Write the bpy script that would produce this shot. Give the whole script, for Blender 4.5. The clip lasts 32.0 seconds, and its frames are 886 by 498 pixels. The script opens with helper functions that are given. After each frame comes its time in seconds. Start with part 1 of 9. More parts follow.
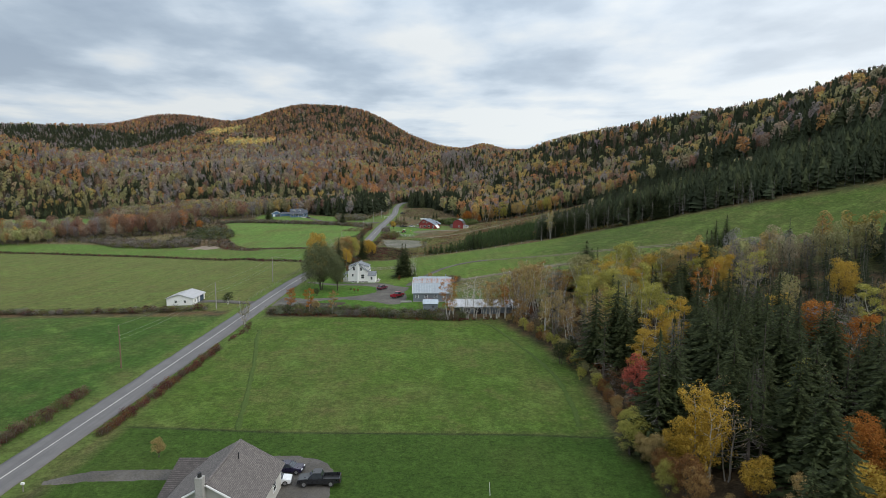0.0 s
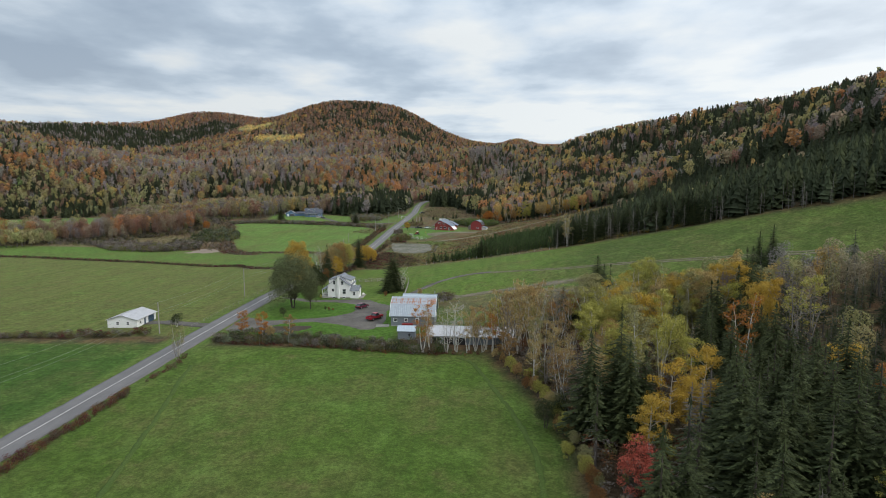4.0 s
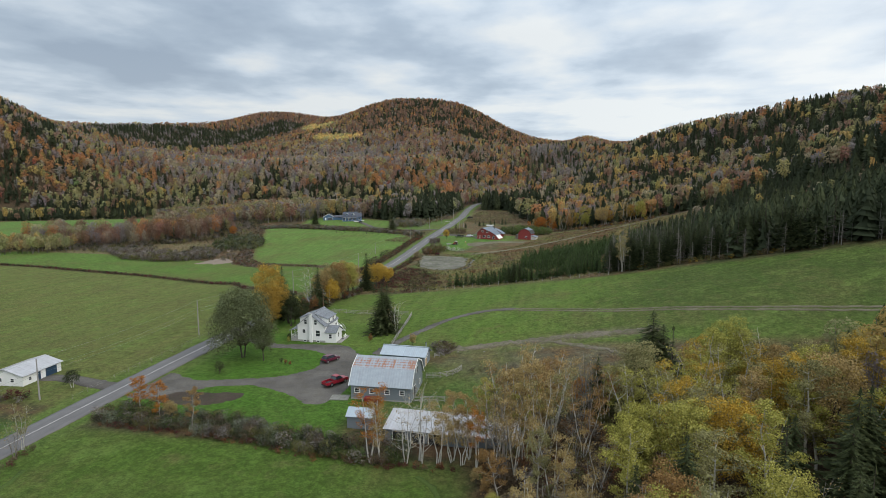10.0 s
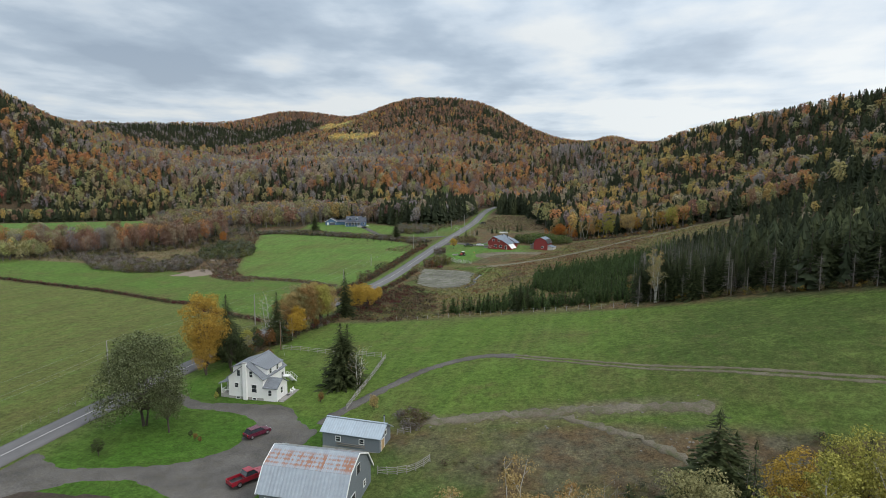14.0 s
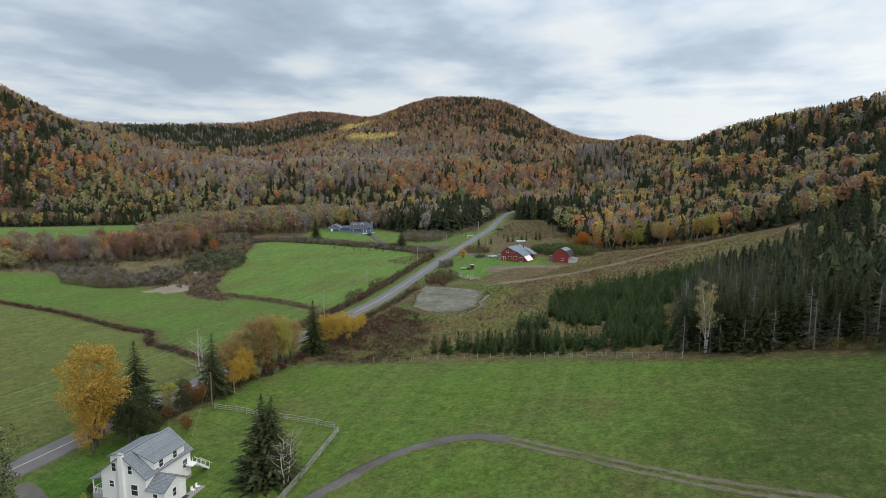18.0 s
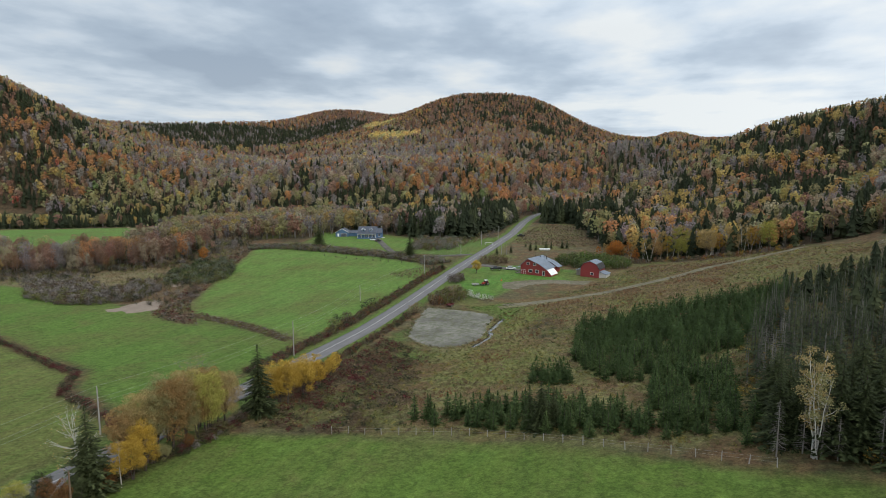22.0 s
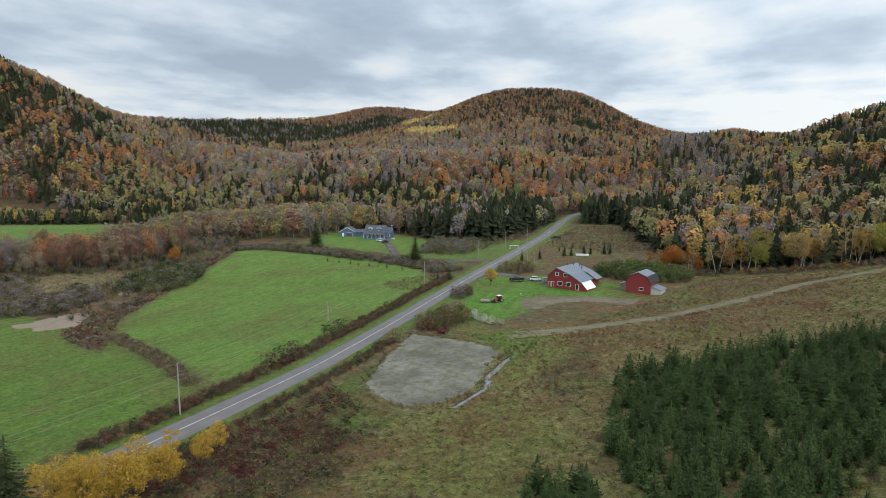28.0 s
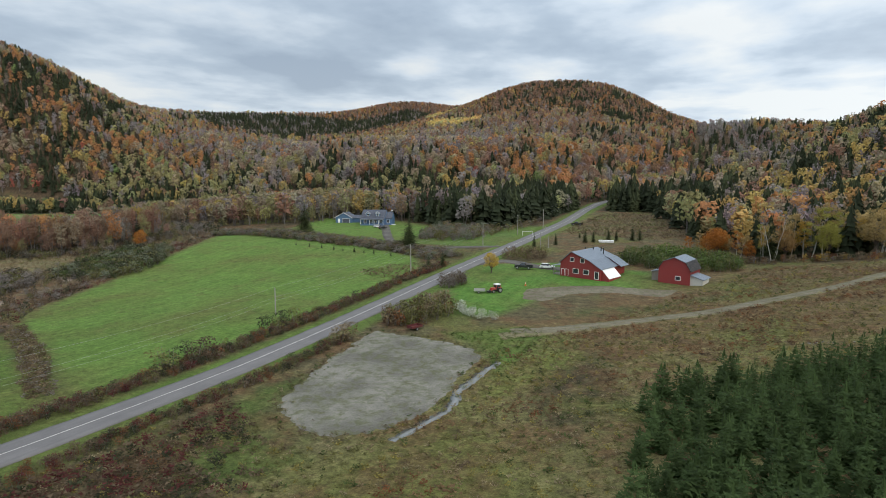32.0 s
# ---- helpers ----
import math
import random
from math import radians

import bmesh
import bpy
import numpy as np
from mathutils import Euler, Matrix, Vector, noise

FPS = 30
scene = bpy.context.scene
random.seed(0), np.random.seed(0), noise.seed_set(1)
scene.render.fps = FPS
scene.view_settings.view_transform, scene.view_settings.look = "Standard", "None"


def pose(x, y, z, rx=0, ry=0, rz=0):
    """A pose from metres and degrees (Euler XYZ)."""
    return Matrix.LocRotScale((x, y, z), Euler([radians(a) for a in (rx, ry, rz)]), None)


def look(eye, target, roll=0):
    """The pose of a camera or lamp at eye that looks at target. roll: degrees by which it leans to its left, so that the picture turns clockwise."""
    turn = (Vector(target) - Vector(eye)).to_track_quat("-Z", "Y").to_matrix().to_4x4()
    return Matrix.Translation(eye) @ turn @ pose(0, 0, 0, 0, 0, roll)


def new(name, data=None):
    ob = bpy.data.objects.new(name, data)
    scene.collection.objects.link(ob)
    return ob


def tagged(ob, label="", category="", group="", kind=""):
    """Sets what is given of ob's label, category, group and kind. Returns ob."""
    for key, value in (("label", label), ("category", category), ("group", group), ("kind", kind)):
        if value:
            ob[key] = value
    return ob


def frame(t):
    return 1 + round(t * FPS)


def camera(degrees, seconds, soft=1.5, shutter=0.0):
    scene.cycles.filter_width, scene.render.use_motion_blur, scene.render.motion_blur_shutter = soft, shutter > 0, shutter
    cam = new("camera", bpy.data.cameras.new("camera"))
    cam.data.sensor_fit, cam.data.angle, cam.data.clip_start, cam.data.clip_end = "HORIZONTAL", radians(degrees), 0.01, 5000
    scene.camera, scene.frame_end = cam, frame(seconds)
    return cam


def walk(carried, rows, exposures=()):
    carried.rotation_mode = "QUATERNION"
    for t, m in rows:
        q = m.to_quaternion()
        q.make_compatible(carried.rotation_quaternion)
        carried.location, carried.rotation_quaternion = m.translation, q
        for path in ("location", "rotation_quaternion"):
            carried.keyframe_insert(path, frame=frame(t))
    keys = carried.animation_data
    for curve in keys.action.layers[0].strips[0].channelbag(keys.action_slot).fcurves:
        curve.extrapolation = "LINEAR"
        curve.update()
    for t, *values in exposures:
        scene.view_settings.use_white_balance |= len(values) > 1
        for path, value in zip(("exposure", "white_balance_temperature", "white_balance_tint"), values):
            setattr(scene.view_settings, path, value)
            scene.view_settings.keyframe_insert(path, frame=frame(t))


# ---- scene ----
cam = camera(74.0, 32.0, soft=0.75)
PATH = [
    (0, (-12.241, -36.061, 40.81), (-12.25, -34.074, 40.582), 0.1),
    (1, (-8.019, -28.571, 41.152), (-8.05, -26.585, 40.921), 0.0),
    (2, (-4.361, -20.172, 41.606), (-4.429, -18.187, 41.371), 0.1),
    (3, (-0.43, -12.165, 42.267), (-0.532, -10.182, 42.027), 0.0),
    (6, (8.777, 13.68, 43.408), (8.568, 15.654, 43.163), -0.1),
    (7, (11.196, 22.604, 43.779), (10.946, 24.573, 43.533), -0.1),
    (8, (13.418, 31.714, 44.338), (13.125, 33.677, 44.091), -0.1),
    (9, (15.06, 40.927, 44.935), (14.728, 42.883, 44.688), -0.1),
    (10, (16.561, 50.347, 45.373), (16.195, 52.297, 45.125), -0.1),
    (11, (17.098, 60.928, 45.597), (16.713, 62.875, 45.348), 0.0),
    (12, (17.641, 70.824, 45.987), (17.239, 72.767, 45.739), 0.0),
    (13, (18.284, 80.516, 46.629), (17.864, 82.456, 46.38), 0.1),
    (14, (18.562, 91.182, 46.722), (18.122, 93.118, 46.475), 0.1),
    (17, (19.224, 120.687, 48.006), (18.724, 122.608, 47.759), -0.0),
    (18, (18.975, 130.854, 48.309), (18.454, 132.769, 48.063), -0.0),
    (19, (18.672, 140.959, 48.641), (18.129, 142.868, 48.394), -0.1),
    (20, (18.036, 151.481, 49.084), (17.468, 153.382, 48.836), -0.1),
    (21, (17.326, 162.005, 49.517), (16.735, 163.9, 49.267), -0.1),
    (22, (16.592, 173.106, 49.581), (15.976, 174.993, 49.329), -0.1),
    (23, (15.555, 183.187, 49.749), (14.916, 185.065, 49.497), -0.1),
    (24, (15.358, 193.18, 50.429), (14.693, 195.05, 50.176), -0.0),
    (25, (14.36, 203.704, 50.343), (13.672, 205.564, 50.091), 0.0),
    (28, (12.324, 234.557, 43.474), (11.564, 236.39, 43.225), 0.1),
    (29, (11.511, 244.941, 40.633), (10.728, 246.765, 40.384), 0.2),
    (30, (10.373, 255.508, 37.744), (9.568, 257.322, 37.497), 0.2),
    (31, (9.597, 265.12, 35.056), (8.768, 266.923, 34.808), 0.2),
    (32, (8.929, 274.483, 32.578), (8.079, 276.275, 32.327), 0.1),
]
walk(cam, [(t, look(eye, target, roll)) for t, eye, target, roll in PATH], [(0.0, 0.0), (24.0, 0.0), (28.0, 0.1), (32.0, 0.1)])

# ---- world and light ----
def make_world():
    w = bpy.data.worlds.new("overcast_sky")
    scene.world = w
    w.use_nodes = True
    nt = w.node_tree
    nt.nodes.clear()
    N, L = nt.nodes.new, nt.links.new
    out = N("ShaderNodeOutputWorld")
    sky = N("ShaderNodeTexSky")
    sky.sky_type = "NISHITA"
    sky.sun_disc = False
    sky.sun_elevation, sky.sun_rotation = radians(28), radians(60)
    b1 = N("ShaderNodeBackground")
    b1.inputs["Strength"].default_value = 0.1
    L(sky.outputs[0], b1.inputs["Color"])
    geo = N("ShaderNodeTexCoord")
    sep = N("ShaderNodeSeparateXYZ")
    L(geo.outputs["Generated"], sep.inputs[0])
    # the cloud base is a flat ceiling: it draws together towards the horizon
    deep = N("ShaderNodeMath"); deep.operation = "MAXIMUM"; deep.inputs[1].default_value = 0.0
    L(sep.outputs["Z"], deep.inputs[0])
    deep2 = N("ShaderNodeMath"); deep2.inputs[1].default_value = 0.11
    L(deep.outputs[0], deep2.inputs[0])
    ceiling = N("ShaderNodeVectorMath"); ceiling.operation = "DIVIDE"
    three = N("ShaderNodeCombineXYZ")
    for k in range(3):
        L(deep2.outputs[0], three.inputs[k])
    L(geo.outputs["Generated"], ceiling.inputs[0]); L(three.outputs[0], ceiling.inputs[1])

    def clouds(scale, detail, rough, place, vec=None):
        """Soft cloud masses."""
        mp = N("ShaderNodeMapping")
        mp.inputs["Location"].default_value, mp.inputs["Scale"].default_value = place, scale
        L(vec or geo.outputs["Generated"], mp.inputs["Vector"])
        n = N("ShaderNodeTexNoise")
        n.inputs["Scale"].default_value, n.inputs["Detail"].default_value, n.inputs["Roughness"].default_value = 1.0, detail, rough
        L(mp.outputs[0], n.inputs["Vector"])
        return n.outputs["Fac"]

    def added(a, b, gain, offset=0.0):
        """a plus gain times b, plus offset."""
        k = N("ShaderNodeMath"); k.operation = "MULTIPLY_ADD"; k.inputs[1].default_value, k.inputs[2].default_value = gain, offset
        L(b, k.inputs[0])
        q = N("ShaderNodeMath")
        L(a, q.inputs[0]); L(k.outputs[0], q.inputs[1])
        return q.outputs[0]

    lumps = clouds((1.5, 1.25, 0.0), 9, 0.5, (2.3, 1.1, 0.4), ceiling.outputs[0])
    banks = clouds((0.45, 0.6, 0.0), 3, 0.5, (4.1, 0.6, 1.4), ceiling.outputs[0])
    masses = added(added(lumps, lumps, -0.1, 0.05), banks, 0.3, -0.15)
    streaks = clouds((3.0, 3.0, 48.0), 4, 0.5, (0.7, 3.1, 0.2))
    sway = clouds((2.6, 2.6, 3.0), 2, 0.5, (5.2, 0.3, 1.9))
    height = added(sep.outputs["Z"], sway, 0.07, -0.035)
    r = N("ShaderNodeValToRGB")
    e = r.color_ramp.elements
    e[0].position, e[0].color = 0.34, (0.405, 0.50, 0.62, 1)
    e[1].position, e[1].color = 0.66, (0.88, 0.925, 0.945, 1)
    m = e.new(0.455); m.color = (0.515, 0.62, 0.74, 1)
    m = e.new(0.54); m.color = (0.68, 0.78, 0.885, 1)
    # the underside is heavier a hand above the hills, thinner below and to the right
    heavy = N("ShaderNodeValToRGB")
    h = heavy.color_ramp.elements
    h[0].position, h[0].color = 0.085, (0.53, 0.53, 0.53, 1)
    h[1].position, h[1].color = 0.36, (0.54, 0.54, 0.54, 1)
    for at, tone in ((0.115, 0.585), (0.138, 0.575), (0.156, 0.475), (0.20, 0.465), (0.25, 0.515)):
        h.new(at).color = (tone, tone, tone, 1)
    L(height, heavy.inputs[0])
    east = N("ShaderNodeMath"); east.operation = "MULTIPLY_ADD"; east.inputs[1].default_value, east.inputs[2].default_value = 0.5, 0.5
    L(sep.outputs["X"], east.inputs[0])
    tilt = N("ShaderNodeValToRGB")
    q = tilt.color_ramp.elements
    q[0].position, q[0].color = 0.1, (0.50, 0.50, 0.50, 1)
    q[1].position, q[1].color = 0.8, (0.56, 0.56, 0.56, 1)
    for at, tone in ((0.28, 0.435), (0.45, 0.525)):
        q.new(at).color = (tone, tone, tone, 1)
    L(east.outputs[0], tilt.inputs[0])
    down = N("ShaderNodeMath"); down.operation = "SUBTRACT"; down.inputs[1].default_value = 1.0
    L(tilt.outputs[0], down.inputs[0])
    s1 = N("ShaderNodeMath"); L(heavy.outputs[0], s1.inputs[0]); L(down.outputs[0], s1.inputs[1])
    s2 = N("ShaderNodeMath"); L(s1.outputs[0], s2.inputs[0]); L(masses, s2.inputs[1])
    low = N("ShaderNodeMapRange")
    low.inputs["From Min"].default_value, low.inputs["From Max"].default_value = 0.10, 0.16
    low.inputs["To Min"].default_value, low.inputs["To Max"].default_value = 0.42, 0.04
    L(sep.outputs["Z"], low.inputs["Value"])
    ripple = N("ShaderNodeMath"); ripple.operation = "MULTIPLY"
    L(added(streaks, streaks, 0.0, -0.5), ripple.inputs[0]); L(low.outputs[0], ripple.inputs[1])
    L(added(s2.outputs[0], ripple.outputs[0], 1.0), r.inputs[0])
    # brighter towards the horizon and towards the hidden sun
    hz = N("ShaderNodeMapRange")
    hz.inputs["From Min"].default_value, hz.inputs["From Max"].default_value = 0.04, 0.20
    hz.inputs["To Min"].default_value, hz.inputs["To Max"].default_value = 0.2, 0.0
    L(sep.outputs["Z"], hz.inputs["Value"])
    mixh = N("ShaderNodeMix"); mixh.data_type = "RGBA"
    mixh.inputs["B"].default_value = (0.86, 0.92, 0.955, 1)
    L(hz.outputs[0], mixh.inputs["Factor"]); L(r.outputs[0], mixh.inputs["A"])
    sx = N("ShaderNodeMapRange")
    sx.inputs["From Min"].default_value, sx.inputs["From Max"].default_value = 0.05, 0.6
    sx.inputs["To Min"].default_value, sx.inputs["To Max"].default_value = 0.0, 0.4
    L(sep.outputs["X"], sx.inputs["Value"])
    mixs = N("ShaderNodeMix"); mixs.data_type = "RGBA"
    mixs.inputs["B"].default_value = (0.95, 0.97, 0.98, 1)
    L(sx.outputs[0], mixs.inputs["Factor"]); L(mixh.outputs["Result"], mixs.inputs["A"])
    # an overcast sky is brightest overhead
    zen = N("ShaderNodeMapRange")
    zen.inputs["From Min"].default_value, zen.inputs["From Max"].default_value = 0.22, 0.85
    zen.inputs["To Min"].default_value, zen.inputs["To Max"].default_value = 1.0, 1.85
    L(sep.outputs["Z"], zen.inputs["Value"])
    side = N("ShaderNodeMapRange")
    side.inputs["From Min"].default_value, side.inputs["From Max"].default_value = -0.6, 0.6
    side.inputs["To Min"].default_value, side.inputs["To Max"].default_value = 0.85, 1.05
    L(sep.outputs["X"], side.inputs["Value"])
    both = N("ShaderNodeMath"); both.operation = "MULTIPLY"
    L(zen.outputs[0], both.inputs[0]); L(side.outputs[0], both.inputs[1])
    b2 = N("ShaderNodeBackground")
    L(both.outputs[0], b2.inputs["Strength"])
    L(mixs.outputs["Result"], b2.inputs["Color"])
    mix = N("ShaderNodeMixShader")
    mix.inputs[0].default_value = 0.94
    L(b1.outputs[0], mix.inputs[1]); L(b2.outputs[0], mix.inputs[2])
    L(mix.outputs[0], out.inputs["Surface"])


make_world()
sun = new("sun", bpy.data.lights.new("sun", "SUN"))
sun.data.energy, sun.data.angle, sun.data.color = 1.3, radians(25), (1.0, 0.96, 0.9)
sun.matrix_world = look((120, -60, 90), (0, 0, 0))

# ---- materials ----
def nodes_of(name):
    m = bpy.data.materials.new(name)
    m.use_nodes = True
    nt = m.node_tree
    return m, nt, nt.nodes["Principled BSDF"], nt.nodes.new, nt.links.new


def noise_node(N, L, scale, detail=4, rough=0.6, vec=None):
    n = N("ShaderNodeTexNoise")
    n.inputs["Scale"].default_value, n.inputs["Detail"].default_value, n.inputs["Roughness"].default_value = scale, detail, rough
    if vec is not None:
        L(vec, n.inputs["Vector"])
    return n.outputs["Fac"]


def ranged(N, L, src, a, b, lo=0.35, hi=0.65):
    r = N("ShaderNodeMapRange")
    r.inputs["From Min"].default_value, r.inputs["From Max"].default_value = lo, hi
    r.inputs["To Min"].default_value, r.inputs["To Max"].default_value = a, b
    L(src, r.inputs["Value"])
    return r.outputs[0]


def mixed(N, L, fac, a, b, mode="MIX"):
    x = N("ShaderNodeMix")
    x.data_type, x.blend_type = "RGBA", mode
    for key, v in (("Factor", fac), ("A", a), ("B", b)):
        if isinstance(v, (tuple, list)):
            x.inputs[key].default_value = (*v[:3], 1)
        elif isinstance(v, (int, float)):
            x.inputs[key].default_value = v
        else:
            L(v, x.inputs[key])
    return x.outputs["Result"]


def bump(N, L, bsdf, height, strength=0.4, dist=0.1):
    b = N("ShaderNodeBump")
    b.inputs["Strength"].default_value, b.inputs["Distance"].default_value = strength, dist
    L(height, b.inputs["Height"])
    L(b.outputs[0], bsdf.inputs["Normal"])


def painted(name, col, rough=0.6, grain=6.0, wear=0.25, metal=0.0, dirt=(0.1, 0.09, 0.07), big=0.6, height=0.02):
    """A surface with fine grain and larger stains, in object space."""
    m, nt, p, N, L = nodes_of(name)
    co = N("ShaderNodeTexCoord").outputs["Object"]
    f = noise_node(N, L, grain, 5, 0.65, co)
    g = noise_node(N, L, big, 5, 0.6, co)
    c1 = mixed(N, L, ranged(N, L, f, 0, wear), col, tuple(c * 0.6 for c in col))
    c2 = mixed(N, L, ranged(N, L, g, 0, wear, 0.5, 0.8), c1, dirt)
    L(c2, p.inputs["Base Color"])
    L(ranged(N, L, f, max(0, rough - 0.1), min(1, rough + 0.12)), p.inputs["Roughness"])
    p.inputs["Metallic"].default_value = metal
    bump(N, L, p, f, 0.35, height)
    return m


def siding(name, col, pitch=0.18, vertical=False, wear=0.2):
    """Boards with a recessed joint every pitch metres."""
    m, nt, p, N, L = nodes_of(name)
    co = N("ShaderNodeTexCoord").outputs["Object"]
    sep = N("ShaderNodeSeparateXYZ")
    L(co, sep.inputs[0])
    add = N("ShaderNodeMath"); add.operation = "ADD"
    L(sep.outputs["X"], add.inputs[0]); L(sep.outputs["Y"], add.inputs[1])
    mul = N("ShaderNodeMath"); mul.operation = "DIVIDE"; mul.inputs[1].default_value = pitch
    L(add.outputs[0] if vertical else sep.outputs["Z"], mul.inputs[0])
    fr = N("ShaderNodeMath"); fr.operation = "FRACT"
    L(mul.outputs[0], fr.inputs[0])
    joint = ranged(N, L, fr.outputs[0], 1, 0, 0.0, 0.12)
    f = noise_node(N, L, 5.0, 5, 0.65, co)
    g = noise_node(N, L, 0.5, 4, 0.6, co)
    c = mixed(N, L, ranged(N, L, f, 0, wear), col, tuple(v * 0.72 for v in col))
    c = mixed(N, L, ranged(N, L, g, 0, wear * 1.2, 0.5, 0.8), c, tuple(v * 0.6 + 0.03 for v in col))
    L(c, p.inputs["Base Color"])
    p.inputs["Roughness"].default_value = 0.62
    inv = N("ShaderNodeMath"); inv.operation = "SUBTRACT"; inv.inputs[0].default_value = 1.0
    L(joint, inv.inputs[1])
    bump(N, L, p, inv.outputs[0], 0.7, 0.02)
    return m


def ribbed_metal(name, col, pitch=0.25, rust=0.0, rough=0.38, axis="X"):
    """Corrugated roof sheet, with rust in streaks down the slope."""
    m, nt, p, N, L = nodes_of(name)
    co = N("ShaderNodeTexCoord").outputs["Object"]
    sep = N("ShaderNodeSeparateXYZ")
    L(co, sep.inputs[0])
    mul = N("ShaderNodeMath"); mul.operation = "MULTIPLY"; mul.inputs[1].default_value = 2 * math.pi / pitch
    L(sep.outputs[axis], mul.inputs[0])
    sn = N("ShaderNodeMath"); sn.operation = "SINE"
    L(mul.outputs[0], sn.inputs[0])
    g = noise_node(N, L, 1.3, 5, 0.6, co)
    mp = N("ShaderNodeMapping"); mp.inputs["Scale"].default_value = (3.0, 0.5, 0.5) if axis == "X" else (0.5, 3.0, 0.5)
    L(co, mp.inputs["Vector"])
    s = noise_node(N, L, 1.0, 6, 0.7, mp.outputs[0])
    oi = N("ShaderNodeObjectInfo").outputs["Random"]
    c = mixed(N, L, ranged(N, L, g, 0, 0.5), col, tuple(v * 0.72 for v in col))
    c = mixed(N, L, ranged(N, L, oi, 0, 0.35, 0, 1), c, tuple(v * 0.7 for v in col))
    if rust:
        # rust between the nail lines, heavier on some sheets, none near the ridge
        zz = N("ShaderNodeMath"); zz.operation = "MULTIPLY"; zz.inputs[1].default_value = 2 * math.pi / 0.30
        L(sep.outputs["Z"], zz.inputs[0])
        lines = N("ShaderNodeMath"); lines.operation = "SINE"
        L(zz.outputs[0], lines.inputs[0])
        a1 = N("ShaderNodeMath"); a1.operation = "MULTIPLY_ADD"; a1.inputs[1].default_value = 0.07
        L(lines.outputs[0], a1.inputs[0]); L(s, a1.inputs[2])
        a2 = N("ShaderNodeMath"); a2.operation = "MULTIPLY_ADD"; a2.inputs[1].default_value = 0.16
        L(oi, a2.inputs[0]); L(a1.outputs[0], a2.inputs[2])
        band = ranged(N, L, sep.outputs["Z"], 0, 1, rust - 0.9, rust - 0.5)
        top = ranged(N, L, sep.outputs["Z"], 1, 0, rust + 0.25, rust + 0.5)
        k = N("ShaderNodeMath"); k.operation = "MULTIPLY"
        L(ranged(N, L, a2.outputs[0], 0, 0.9, 0.52, 0.66), k.inputs[0]); L(band, k.inputs[1])
        k2 = N("ShaderNodeMath"); k2.operation = "MULTIPLY"
        L(k.outputs[0], k2.inputs[0]); L(top, k2.inputs[1])
        c = mixed(N, L, k2.outputs[0], c, (0.31, 0.125, 0.06))
    else:
        c = mixed(N, L, ranged(N, L, s, 0, 0.25, 0.5, 0.7), c, (0.30, 0.27, 0.25))
    L(c, p.inputs["Base Color"])
    p.inputs["Roughness"].default_value, p.inputs["Metallic"].default_value = rough, 0.35
    bump(N, L, p, sn.outputs[0], 0.6, 0.02)
    return m


def leaf_material(name, cols, translucency=0.27, attr=None, random_tree=0.35, spread=0.28):
    """Leaves: each clump has its own tone, and each tree a shift of its own."""
    m, nt, p, N, L = nodes_of(name)
    geo = N("ShaderNodeNewGeometry")
    if attr:
        a = N("ShaderNodeAttribute"); a.attribute_name = attr
        col = a.outputs["Color"]
    else:
        r = N("ShaderNodeValToRGB")
        els = r.color_ramp.elements
        els[0].position, els[0].color = 0.0, (*cols[0], 1)
        els[1].position, els[1].color = 1.0, (*cols[-1], 1)
        for k, c in enumerate(cols[1:-1]):
            els.new((k + 1) / (len(cols) - 1)).color = (*c, 1)
        oi = N("ShaderNodeObjectInfo")
        w = N("ShaderNodeMath"); w.operation = "MULTIPLY_ADD"
        w.inputs[1].default_value, w.inputs[2].default_value = 1 - random_tree, 0.0
        L(geo.outputs["Random Per Island"], w.inputs[0])
        q = N("ShaderNodeMath"); q.operation = "MULTIPLY_ADD"
        q.inputs[1].default_value = random_tree
        L(oi.outputs["Random"], q.inputs[0]); L(w.outputs[0], q.inputs[2])
        L(q.outputs[0], r.inputs[0])
        col = r.outputs[0]
    v = ranged(N, L, geo.outputs["Random Per Island"], 1 - spread, 1 + spread * 0.9, 0, 1)
    hs = N("ShaderNodeHueSaturation")
    L(v, hs.inputs["Value"]); L(col, hs.inputs["Color"])
    L(hs.outputs[0], p.inputs["Base Color"])
    p.inputs["Roughness"].default_value = 0.75
    p.inputs["Specular IOR Level"].default_value = 0.1
    tr = N("ShaderNodeBsdfTranslucent")
    L(hs.outputs[0], tr.inputs["Color"])
    mx = N("ShaderNodeMixShader"); mx.inputs[0].default_value = translucency
    L(p.outputs[0], mx.inputs[1]); L(tr.outputs[0], mx.inputs[2])
    L(mx.outputs[0], nt.nodes["Material Output"].inputs["Surface"])
    return m


